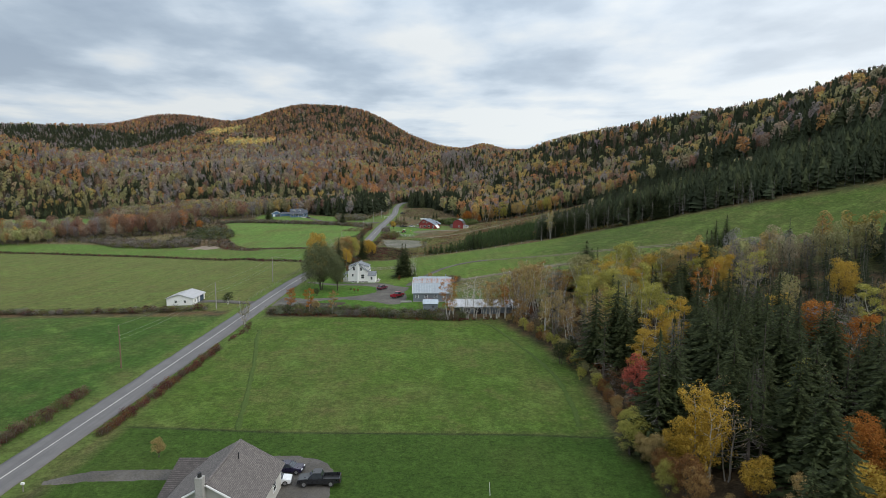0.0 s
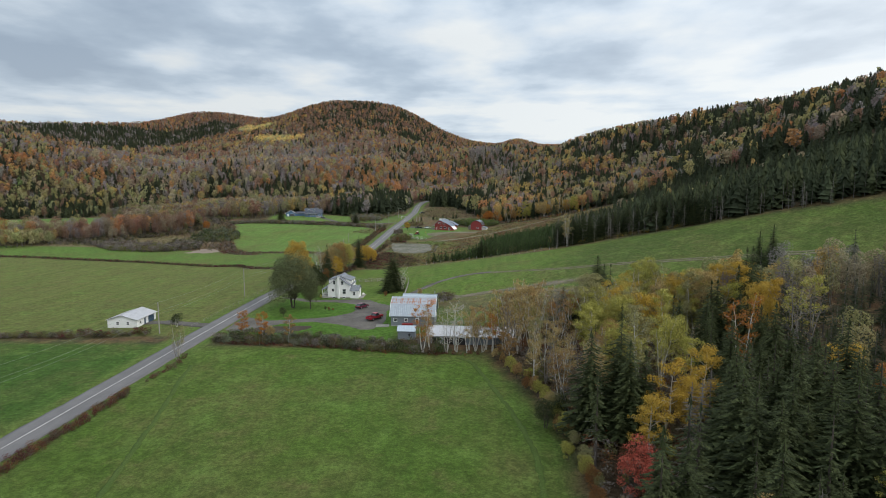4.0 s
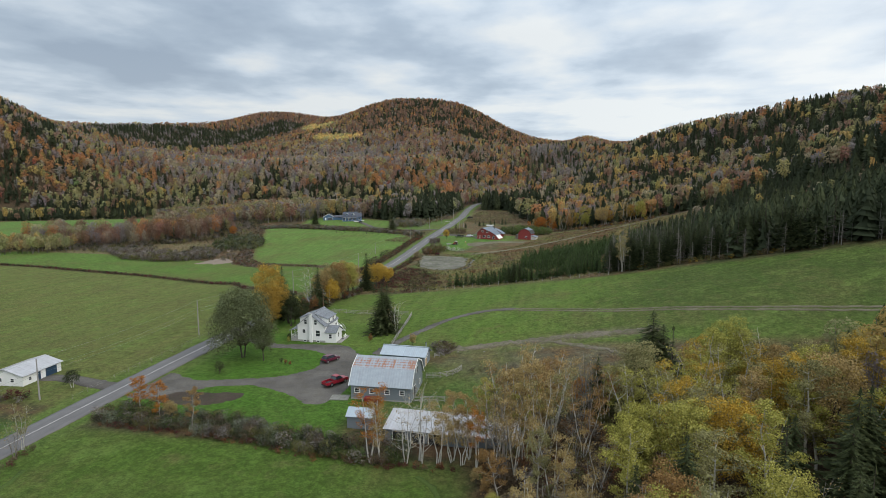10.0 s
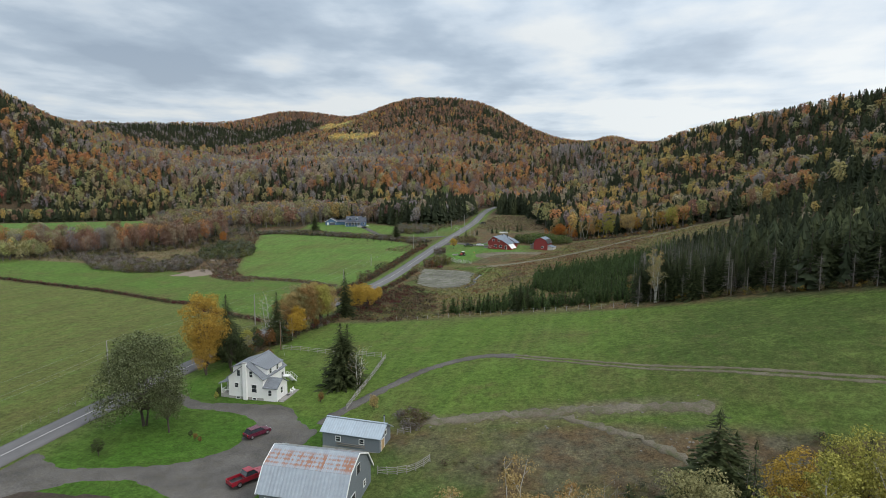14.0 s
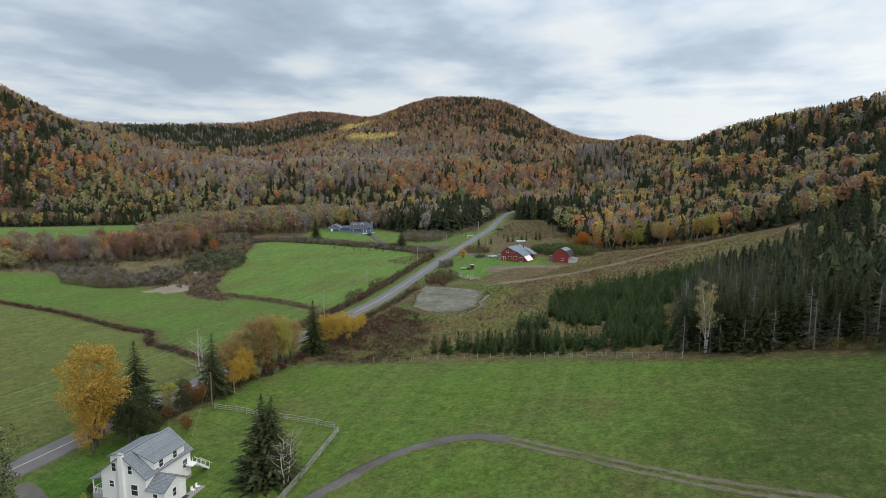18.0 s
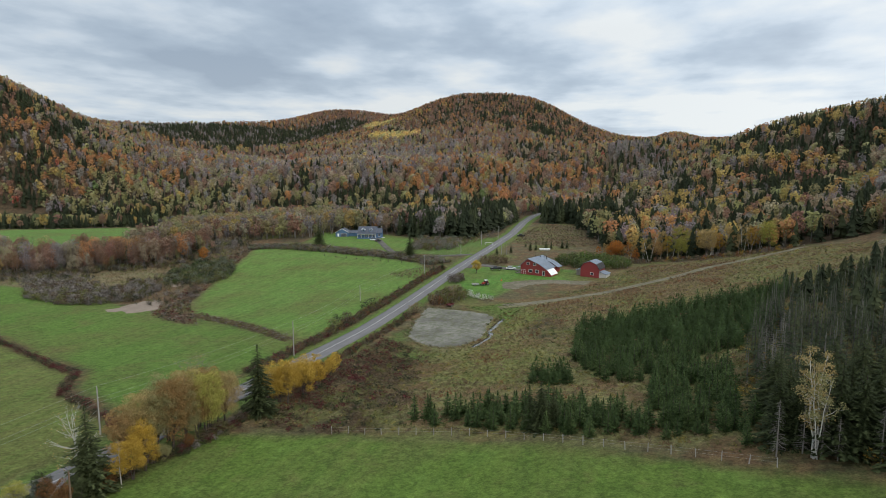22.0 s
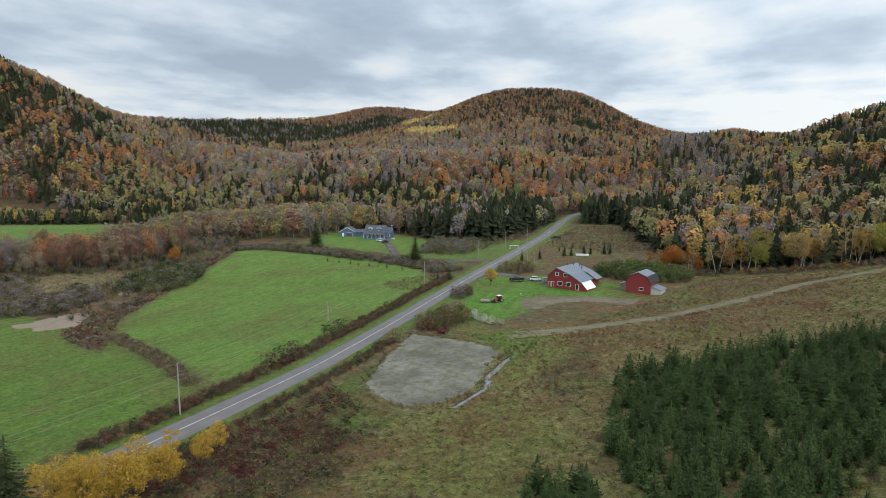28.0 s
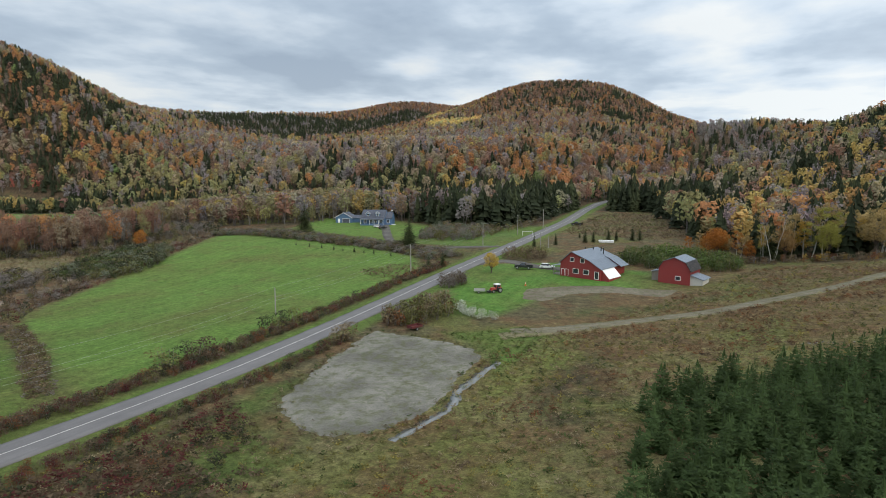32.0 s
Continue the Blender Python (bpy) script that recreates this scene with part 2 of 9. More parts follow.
def ground_material():
    """Mown grass in bands where growth is short, mixed weeds where it is rough."""
    m, nt, p, N, L = nodes_of("ground_cover")
    a = N("ShaderNodeAttribute"); a.attribute_name = "cover"
    k = N("ShaderNodeAttribute"); k.attribute_name = "rough_growth"
    co = N("ShaderNodeTexCoord").outputs["Object"]
    big = noise_node(N, L, 0.035, 6, 0.62, co)
    blot = noise_node(N, L, 0.11, 9, 0.68, co)
    mid = noise_node(N, L, 0.45, 6, 0.72, co)
    fine = noise_node(N, L, 2.8, 6, 0.78, co)
    mp = N("ShaderNodeMapping"); mp.inputs["Rotation"].default_value = (0, 0, radians(38)); mp.inputs["Scale"].default_value = (0.45, 0.02, 1)
    L(co, mp.inputs["Vector"])
    rows = noise_node(N, L, 1.0, 3, 0.6, mp.outputs[0])
    base = a.outputs["Color"]
    # short grass: yellowed areas, lush bands and dull spots
    g = mixed(N, L, ranged(N, L, big, 0, 0.75, 0.44, 0.66), base, (0.115, 0.115, 0.040))
    g = mixed(N, L, ranged(N, L, rows, 0, 0.40, 0.4, 0.65), g, (0.052, 0.10, 0.017))
    g = mixed(N, L, ranged(N, L, blot, 0, 0.65, 0.53, 0.70), g, (0.115, 0.182, 0.040))
    g = mixed(N, L, ranged(N, L, blot, 0.6, 0, 0.29, 0.45), g, (0.125, 0.108, 0.045))
    # a lawn that is cut often is even
    lw = N("ShaderNodeAttribute"); lw.attribute_name = "lawn"
    # tussock tone, with the blades' shadows put into its value contrast
    tuss_shade = noise_node(N, L, 1.15, 5, 0.66, co)
    g = mixed(N, L, ranged(N, L, lw.outputs["Fac"], 0, 0.8, 0, 1), g, base)
    # rough growth: olive, rust and straw in drifts
    w = mixed(N, L, ranged(N, L, blot, 0, 0.8, 0.46, 0.58), base, (0.128, 0.074, 0.040))
    w = mixed(N, L, ranged(N, L, big, 0, 0.7, 0.52, 0.64), w, (0.105, 0.125, 0.035))
    w = mixed(N, L, ranged(N, L, mid, 0, 0.42, 0.52, 0.70), w, (0.185, 0.158, 0.078))
    w = mixed(N, L, ranged(N, L, mid, 0.75, 0, 0.30, 0.44), w, (0.07, 0.05, 0.03))
    c = mixed(N, L, k.outputs["Fac"], g, w)
    # leaf litter under the woods
    lit = N("ShaderNodeAttribute"); lit.attribute_name = "litter"
    fallen = mixed(N, L, ranged(N, L, mid, 0, 1, 0.35, 0.65), (0.045, 0.034, 0.022), (0.085, 0.058, 0.034))
    c = mixed(N, L, lit.outputs["Fac"], c, fallen)
    dark = N("ShaderNodeHueSaturation")
    L(c, dark.inputs["Color"])
    vv = N("ShaderNodeMath"); vv.operation = "MULTIPLY"
    grain = N("ShaderNodeMix")
    L(k.outputs["Fac"], grain.inputs["Factor"]); L(ranged(N, L, fine, 0.62, 1.38, 0.3, 0.7), grain.inputs["A"]); L(ranged(N, L, fine, 0.5, 1.5, 0.3, 0.7), grain.inputs["B"])
    L(ranged(N, L, mid, 0.76, 1.24, 0.3, 0.7), vv.inputs[0]); L(grain.outputs["Result"], vv.inputs[1])
    v2 = N("ShaderNodeMath"); v2.operation = "MULTIPLY"
    L(vv.outputs[0], v2.inputs[0]); L(ranged(N, L, tuss_shade, 0.77, 1.23, 0.36, 0.64), v2.inputs[1])
    L(v2.outputs[0], dark.inputs["Value"])
    L(dark.outputs[0], p.inputs["Base Color"])
    p.inputs["Roughness"].default_value = 0.95
    p.inputs["Specular IOR Level"].default_value = 0.1
    ad = N("ShaderNodeMath"); ad.operation = "ADD"
    L(fine, ad.inputs[0]); L(mid, ad.inputs[1])
    bump(N, L, p, ad.outputs[0], 1.0, 0.3)
    return m


def gravel(name, dark, pale, weed, weedy=0.3):
    """Loose ground: pebbly grain, damp and dry areas, thin weeds in patches."""
    m, nt, p, N, L = nodes_of(name)
    co = N("ShaderNodeTexCoord").outputs["Object"]
    f = noise_node(N, L, 5.0, 7, 0.8, co)
    g = noise_node(N, L, 0.12, 6, 0.65, co)
    h = noise_node(N, L, 0.6, 6, 0.7, co)
    c = mixed(N, L, ranged(N, L, g, 0, 1, 0.38, 0.62), dark, pale)
    c = mixed(N, L, ranged(N, L, h, 0, weedy, 0.46, 0.62), c, weed)
    v = N("ShaderNodeHueSaturation")
    L(c, v.inputs["Color"]); L(ranged(N, L, f, 0.55, 1.4, 0.32, 0.68), v.inputs["Value"])
    L(v.outputs[0], p.inputs["Base Color"])
    p.inputs["Roughness"].default_value = 0.95
    p.inputs["Specular IOR Level"].default_value = 0.15
    bump(N, L, p, f, 0.7, 0.06)
    return m


def asphalt(name, col, worn=(0.16, 0.155, 0.15)):
    m, nt, p, N, L = nodes_of(name)
    co = N("ShaderNodeTexCoord").outputs["Object"]
    f = noise_node(N, L, 14, 4, 0.7, co)
    g = noise_node(N, L, 0.25, 6, 0.65, co)
    mp = N("ShaderNodeMapping"); mp.inputs["Scale"].default_value = (0.9, 0.03, 1)
    L(co, mp.inputs["Vector"])
    s = noise_node(N, L, 1.0, 4, 0.6, mp.outputs[0])
    c = mixed(N, L, ranged(N, L, g, 0, 0.6), col, worn)
    c = mixed(N, L, ranged(N, L, s, 0, 0.5, 0.45, 0.65), c, tuple(v * 0.75 for v in col))
    c = mixed(N, L, ranged(N, L, f, 0, 0.35), c, tuple(v * 0.55 for v in col))
    L(c, p.inputs["Base Color"])
    p.inputs["Roughness"].default_value = 0.85
    bump(N, L, p, f, 0.4, 0.01)
    return m


def shingled(name, col, along="X", row=0.19):
    """Asphalt shingles: staggered tabs in rows down the slope, each of its own tone."""
    m, nt, p, N, L = nodes_of(name)
    co = N("ShaderNodeTexCoord").outputs["Object"]
    sep = N("ShaderNodeSeparateXYZ"); L(co, sep.inputs[0])
    com = N("ShaderNodeCombineXYZ")
    L(sep.outputs["Y" if along == "Y" else "X"], com.inputs["X"]); L(sep.outputs["Z"], com.inputs["Y"])
    br = N("ShaderNodeTexBrick")
    br.inputs["Scale"].default_value = 1.0
    br.inputs["Brick Width"].default_value, br.inputs["Row Height"].default_value = 0.42, row * 0.55
    br.inputs["Mortar Size"].default_value, br.inputs["Bias"].default_value = 0.012, 0.0
    br.inputs["Color1"].default_value = (*[c * 1.25 for c in col], 1)
    br.inputs["Color2"].default_value = (*[c * 0.78 for c in col], 1)
    br.inputs["Mortar"].default_value = (*[c * 0.45 for c in col], 1)
    L(com.outputs[0], br.inputs["Vector"])
    g = noise_node(N, L, 0.8, 5, 0.65, co)
    f = noise_node(N, L, 9.0, 4, 0.7, co)
    c = mixed(N, L, ranged(N, L, g, 0, 0.45, 0.45, 0.7), br.outputs["Color"], tuple(c * 0.7 for c in col))
    v = N("ShaderNodeHueSaturation"); L(c, v.inputs["Color"]); L(ranged(N, L, f, 0.75, 1.25), v.inputs["Value"])
    L(v.outputs[0], p.inputs["Base Color"])
    p.inputs["Roughness"].default_value = 0.92
    bump(N, L, p, br.outputs["Fac"], -0.5, 0.015)
    return m


M_GROUND = ground_material()
M_ROAD = asphalt("worn_asphalt", (0.125, 0.118, 0.118), (0.185, 0.175, 0.172))
M_DRIVE = gravel("dark_gravel", (0.080, 0.074, 0.068), (0.135, 0.124, 0.112), (0.11, 0.098, 0.075), 0.4)
M_TRACK = gravel("dirt_track", (0.12, 0.105, 0.07), (0.16, 0.14, 0.10), (0.085, 0.09, 0.035), 0.6)
M_GRAVEL = gravel("grey_gravel", (0.112, 0.106, 0.090), (0.200, 0.190, 0.162), (0.088, 0.095, 0.045), 0.75)
M_LANE = gravel("dirt_lane_soil", (0.145, 0.128, 0.09), (0.185, 0.165, 0.12), (0.10, 0.095, 0.045), 0.6)
M_LANE_GRASS = gravel("lane_grass", (0.150, 0.132, 0.075), (0.205, 0.182, 0.110), (0.120, 0.122, 0.050), 0.7)
M_LINE = painted("road_line_paint", (0.62, 0.60, 0.56), 0.7, 8, 0.5)
M_BARK = painted("dark_bark", (0.075, 0.06, 0.05), 0.95, 9, 0.6)
M_BIRCH = painted("birch_bark", (0.50, 0.48, 0.44), 0.8, 5, 0.55, dirt=(0.08, 0.07, 0.06), big=2.2)
M_SPRUCE = leaf_material("spruce_needles", [(0.028, 0.037, 0.017), (0.050, 0.063, 0.026), (0.084, 0.098, 0.042)], 0.25)
M_DEADSPRUCE = leaf_material("grey_dead_twigs", [(0.14, 0.128, 0.115), (0.22, 0.20, 0.18)], 0.05)
M_YOUNG = leaf_material("young_spruce_needles", [(0.034, 0.058, 0.022), (0.060, 0.094, 0.032), (0.105, 0.145, 0.050)], 0.24)
M_GOLD = leaf_material("golden_leaves", [(0.33, 0.20, 0.032), (0.46, 0.30, 0.045), (0.40, 0.29, 0.075)])
M_OLIVE = leaf_material("yellow_green_leaves", [(0.21, 0.205, 0.045), (0.325, 0.308, 0.072), (0.41, 0.38, 0.105)])
M_PALEOLIVE = leaf_material("dull_olive_leaves", [(0.165, 0.157, 0.066), (0.235, 0.22, 0.098), (0.29, 0.268, 0.13)])
M_BRONZE = leaf_material("bronze_leaves", [(0.20, 0.115, 0.045), (0.29, 0.175, 0.068), (0.34, 0.225, 0.10)])
M_ORANGE = leaf_material("orange_leaves", [(0.30, 0.10, 0.025), (0.38, 0.15, 0.03), (0.33, 0.17, 0.05)])
M_RED = leaf_material("red_leaves", [(0.36, 0.08, 0.055), (0.46, 0.13, 0.09)])
M_TAN = leaf_material("dry_tan_leaves", [(0.26, 0.175, 0.07), (0.37, 0.265, 0.11), (0.34, 0.275, 0.13)])
M_RUST = leaf_material("rusty_leaves", [(0.15, 0.075, 0.03), (0.22, 0.11, 0.04)])
M_WILLOW = leaf_material("silver_green_leaves", [(0.055, 0.066, 0.026), (0.082, 0.097, 0.039), (0.120, 0.136, 0.064), (0.19, 0.208, 0.118), (0.37, 0.39, 0.28)])
M_AMBER = leaf_material("amber_leaves", [(0.30, 0.17, 0.030), (0.42, 0.26, 0.045), (0.35, 0.255, 0.07)])
M_ASPENBARK = painted("grey_aspen_bark", (0.40, 0.375, 0.33), 0.85, 6, 0.5, dirt=(0.08, 0.07, 0.06), big=1.8)
M_SHRUB = leaf_material("shrub_leaves", [], attr="leaf", translucency=0.28, spread=0.22)
M_FOREST = leaf_material("forest_leaves", [], attr="leaf", translucency=0.36, spread=0.09)

# ---- mesh helpers ----


def fast_mesh(name, verts, faces, mat=None, colours=None, attr="leaf", smooth=False):
    """A mesh from arrays: verts n x 3, faces m x 3 or m x 4, colours n x 3."""
    verts, faces = np.asarray(verts, np.float32), np.asarray(faces, np.int32)
    me = bpy.data.meshes.new(name)
    k = faces.shape[1]
    me.vertices.add(len(verts)); me.vertices.foreach_set("co", verts.ravel())
    me.loops.add(faces.size); me.loops.foreach_set("vertex_index", faces.ravel())
    me.polygons.add(len(faces)); me.polygons.foreach_set("loop_start", np.arange(0, faces.size, k, dtype=np.int32))
    if smooth:
        me.polygons.foreach_set("use_smooth", np.ones(len(faces), bool))
    if colours is not None:
        a = me.attributes.new(attr, "FLOAT_COLOR", "POINT")
        a.data.foreach_set("color", np.c_[colours, np.ones(len(colours))].astype(np.float32).ravel())
    me.update(calc_edges=True)
    if mat:
        me.materials.append(mat)
    return me


def part(name, bm, material, parent, label="", smooth=False):
    """Links a bmesh (or a mesh) as one object under its thing."""
    if isinstance(bm, bpy.types.Mesh):
        me = bm
    else:
        me = bpy.data.meshes.new(name)
        bm.normal_update()
        bm.to_mesh(me)
        bm.free()
        if smooth:
            for f in me.polygons:
                f.use_smooth = True
    if material and not me.materials:
        me.materials.append(material)
    ob = new(name, me)
    ob.parent = parent
    return tagged(ob, label)


def thing(name, m, label, category, group="", kind=""):
    ob = new(name)
    ob.empty_display_size = 0.3
    ob.matrix_world = m
    return tagged(ob, label, category, group, kind)


def box(bm, x0, y0, z0, x1, y1, z1, bevel=0.0):
    r = bmesh.ops.create_cube(bm, size=1.0, matrix=Matrix.Translation(((x0 + x1) / 2, (y0 + y1) / 2, (z0 + z1) / 2)) @ Matrix.Diagonal((x1 - x0, y1 - y0, z1 - z0, 1)))
    if bevel:
        es = {e for v in r["verts"] for e in v.link_edges}
        bmesh.ops.bevel(bm, geom=list(es), offset=bevel, segments=2, affect="EDGES")
    return bm


def boxed(*a, bevel=0.0):
    return box(bmesh.new(), *a, bevel=bevel)


def prism(profile, x0, x1, bm=None):
    """A profile of (y, z) points pushed along x."""
    bm = bm or bmesh.new()
    a = [bm.verts.new((x0, y, z)) for y, z in profile]
    b = [bm.verts.new((x1, y, z)) for y, z in profile]
    n = len(profile)
    bm.faces.new(a[::-1]); bm.faces.new(b)
    for i in range(n):
        bm.faces.new((a[i], a[(i + 1) % n], b[(i + 1) % n], b[i]))
    bmesh.ops.recalc_face_normals(bm, faces=bm.faces)
    return bm


def tube(bm, p0, p1, r0, r1, n=7, cap=True):
    p0, p1 = Vector(p0), Vector(p1)
    d = (p1 - p0)
    q = d.to_track_quat("Z", "Y").to_matrix()
    ra, rb = [], []
    for i in range(n):
        a = 2 * math.pi * i / n
        o = Vector((math.cos(a), math.sin(a), 0))
        ra.append(bm.verts.new(p0 + q @ (o * r0)))
        rb.append(bm.verts.new(p1 + q @ (o * r1)))
    for i in range(n):
        bm.faces.new((ra[i], ra[(i + 1) % n], rb[(i + 1) % n], rb[i]))
    if cap:
        bm.faces.new(ra[::-1]); bm.faces.new(rb)
    return bm


def zg(x, y):
    return float(ground(x, y))


# ---- leaves and trees as arrays ----
def sprigs(centres, size, rng, upright=0.4):
    """Leaf sprigs: one triangle at each centre, tending upright."""
    n = len(centres)
    a = rng.normal(size=(n, 3)); a[:, 2] += upright * np.sign(a[:, 2]) * 2
    a /= np.linalg.norm(a, axis=1, keepdims=True)
    b = rng.normal(size=(n, 3)); b -= (b * a).sum(1, keepdims=True) * a
    b /= np.linalg.norm(b, axis=1, keepdims=True)
    s = (size * rng.uniform(0.6, 1.4, n))[:, None]
    v = np.stack([centres - a * s - b * s * 0.75, centres - a * s * 0.5 + b * s * 0.9, centres + a * s * 1.15], 1).reshape(-1, 3)
    return v, np.arange(3 * n).reshape(-1, 3)


def as_tris(f):
    return f if f.shape[1] == 3 else np.concatenate([f[:, :3], f[:, [0, 2, 3]]])


def rod_arrays(segs, n=5):
    """Tapered rods for (p0, p1, r0, r1) rows, as verts and quads."""
    vs, fs, k = [], [], 0
    ang = np.arange(n) * 2 * np.pi / n
    for p0, p1, r0, r1 in segs:
        p0, p1 = np.array(p0, float), np.array(p1, float)
        d = p1 - p0
        d /= np.linalg.norm(d) + 1e-9
        u = np.cross(d, (0.3, 0.9, 0.1)); u /= np.linalg.norm(u)
        w = np.cross(d, u)
        ring = np.cos(ang)[:, None] * u + np.sin(ang)[:, None] * w
        vs += [p0 + ring * r0, p1 + ring * r1]
        i = np.arange(n)
        fs.append(np.stack([k + i, k + (i + 1) % n, k + n + (i + 1) % n, k + n + i], 1))
        k += 2 * n
    return np.concatenate(vs), np.concatenate(fs)


def grow(rng, height, spread, stems=1, limbs=8, start=0.35, lean=0.08):
    """The skeleton of a broadleaf tree: rods and the places where leaves sit."""
    rods, tips = [], []
    for st in range(stems):
        base = np.array([rng.normal() * 0.25 * (stems > 1), rng.normal() * 0.25 * (stems > 1), -0.3])
        d = np.array([rng.normal() * lean, rng.normal() * lean, 1.0])
        if stems > 1:
            d[:2] += 0.16 * np.array([math.cos(st * 2.1), math.sin(st * 2.1)])
        d /= np.linalg.norm(d)
        h = height * rng.uniform(0.82, 1.0)
        r = 0.011 * height / math.sqrt(stems) + 0.04
        pts = [base]
        for k in range(1, 6):
            pts.append(base + d * h * k / 5 + np.array([rng.normal(), rng.normal(), 0]) * 0.012 * h)
        for k in range(5):
            rods.append((pts[k], pts[k + 1], r * (1 - 0.18 * k), r * (1 - 0.18 * (k + 1))))
        tips.append((pts[5], 0.6))
        for i in range(limbs):
            f = start + (0.96 - start) * (i + rng.uniform(0, 0.8)) / limbs
            k = min(int(f * 5), 4)
            p = pts[k] + (pts[k + 1] - pts[k]) * (f * 5 - k)
            az = i * 2.4 + rng.uniform(-0.5, 0.5)
            ln = spread * (1.05 - 0.65 * abs(f - 0.55) * 1.6) * rng.uniform(0.7, 1.1)
            e = p + np.array([math.cos(az) * ln, math.sin(az) * ln, ln * rng.uniform(0.35, 0.95)])
            mid = (p + e) / 2 + np.array([0, 0, -0.08 * ln])
            rl = r * 0.42 * (1 - 0.6 * f)
            rods += [(p, mid, rl, rl * 0.7), (mid, e, rl * 0.7, rl * 0.25)]
            tips += [(mid, 0.8), (e, 1.0), ((mid + e) / 2, 1.0)]
            for _ in range(2):
                q = mid + (e - mid) * rng.uniform(0, 0.8)
                t = q + np.array([rng.normal(), rng.normal(), rng.uniform(0.2, 1.0)]) * ln * 0.35
                rods.append((q, t, rl * 0.4, rl * 0.12))
                tips.append((t, 0.8))
    return rods, tips


def facing(centres, normals, size, rng):
    """Leaf sprigs: one uneven triangle at each centre, lying square to its normal."""
    n = len(centres)
    nn = normals / (np.linalg.norm(normals, axis=1, keepdims=True) + 1e-9)
    a = rng.normal(size=(n, 3)); a -= (a * nn).sum(1, keepdims=True) * nn
    a /= np.linalg.norm(a, axis=1, keepdims=True) + 1e-9
    b = np.cross(nn, a)
    s = (size * rng.uniform(0.6, 1.4, n))[:, None]
    w = rng.uniform(0.75, 1.1, (n, 3, 1))
    v = np.stack([centres + a * s * w[:, 0], centres + (-a * 0.5 + b * 0.87) * s * w[:, 1], centres + (-a * 0.5 - b * 0.87) * s * w[:, 2]], 1).reshape(-1, 3)
    return v, np.arange(3 * n).reshape(-1, 3)


def lobed(hubs, radii, n, size, rng, squash=0.75, loose=0.45, inner=0.7):
    """Leaves over the outside of many rounded lobes, thin where lobes meet."""
    m = n * 2
    pick = rng.choice(len(hubs), m, p=radii ** 2 / (radii ** 2).sum())
    d = rng.normal(size=(m, 3)); d[:, 2] += 0.35
    d /= np.linalg.norm(d, axis=1, keepdims=True)
    sq = np.array([1, 1, squash])
    c = hubs[pick] + d * (radii[pick] * rng.uniform(inner, 1.08, m))[:, None] * sq
    if len(hubs) < 60:
        gap = np.linalg.norm((c[:, None] - hubs[None]) / sq, axis=2) / radii[None]
        order = np.argsort((gap.min(1) < inner * 0.8).astype(int), kind="stable")[:n]
    else:
        order = np.arange(n)
    nrm = d[order] + rng.normal(size=(n, 3)) * loose + np.array([0, 0, 0.2])
    return facing(c[order], nrm, size, rng)


def broadleaf(seed, height, spread, leaves, size, stems=1, limbs=8, start=0.35, clump=0.9):
    rng = np.random.default_rng(seed)
    rods, tips = grow(rng, height, spread, stems, limbs, start)
    trunk = rod_arrays(rods, 6)
    p = np.array([t for t, _ in tips]); w = np.array([q for _, q in tips])
    crown = lobed(p, w * rng.uniform(0.5, 1.35, len(p)) * 0.115 * height * clump, leaves, size * 1.2, rng, 0.7, 0.5, 0.45)
    return trunk, crown


def domed(seed, height, radius, leaves, size, hubs=26, low=0.2, stems=1, droop=0.25):
    """A tree whose crown is a dome of leafy lobes over a few limbs."""
    rng = np.random.default_rng(seed)
    zc, rz = height * (1 + low) / 2, height * (1 - low) / 2
    k = np.arange(hubs) + 0.5
    ph, th = np.arccos(1 - 1.75 * k / hubs), np.pi * (1 + 5 ** 0.5) * k
    rr = rng.uniform(0.45, 0.9, hubs)
    hub = np.c_[np.cos(th) * np.sin(ph) * radius * rr, np.sin(th) * np.sin(ph) * radius * rr, zc + np.cos(ph) * rz * rr]
    hub[:, 2] -= droop * np.clip(np.hypot(hub[:, 0], hub[:, 1]) - radius * 0.6, 0, None)
    lobe = rng.uniform(0.5, 1.3, hubs) * radius * 0.36
    segs = []
    for s in range(stems):
        a = 2.2 * s
        b = np.array([0.25 * math.cos(a), 0.25 * math.sin(a), 0]) * (stems > 1)
        fork = b * 3 + np.array([rng.normal() * 0.1, rng.normal() * 0.1, height * (low + 0.14)])
        segs.append((b + [0, 0, -0.3], fork, 0.018 * height / stems ** 0.5 + 0.03, 0.013 * height / stems ** 0.5 + 0.02))
        for h in range(s, hubs, stems):
            m = (fork + hub[h]) / 2 + [0, 0, 0.05 * height]
            segs += [(fork, m, 0.005 * height + 0.015, 0.03), (m, hub[h], 0.03, 0.012)]
    return rod_arrays(segs, 5), lobed(hub, lobe, leaves, size * 1.1, rng, 0.8, 0.5, 0.55)


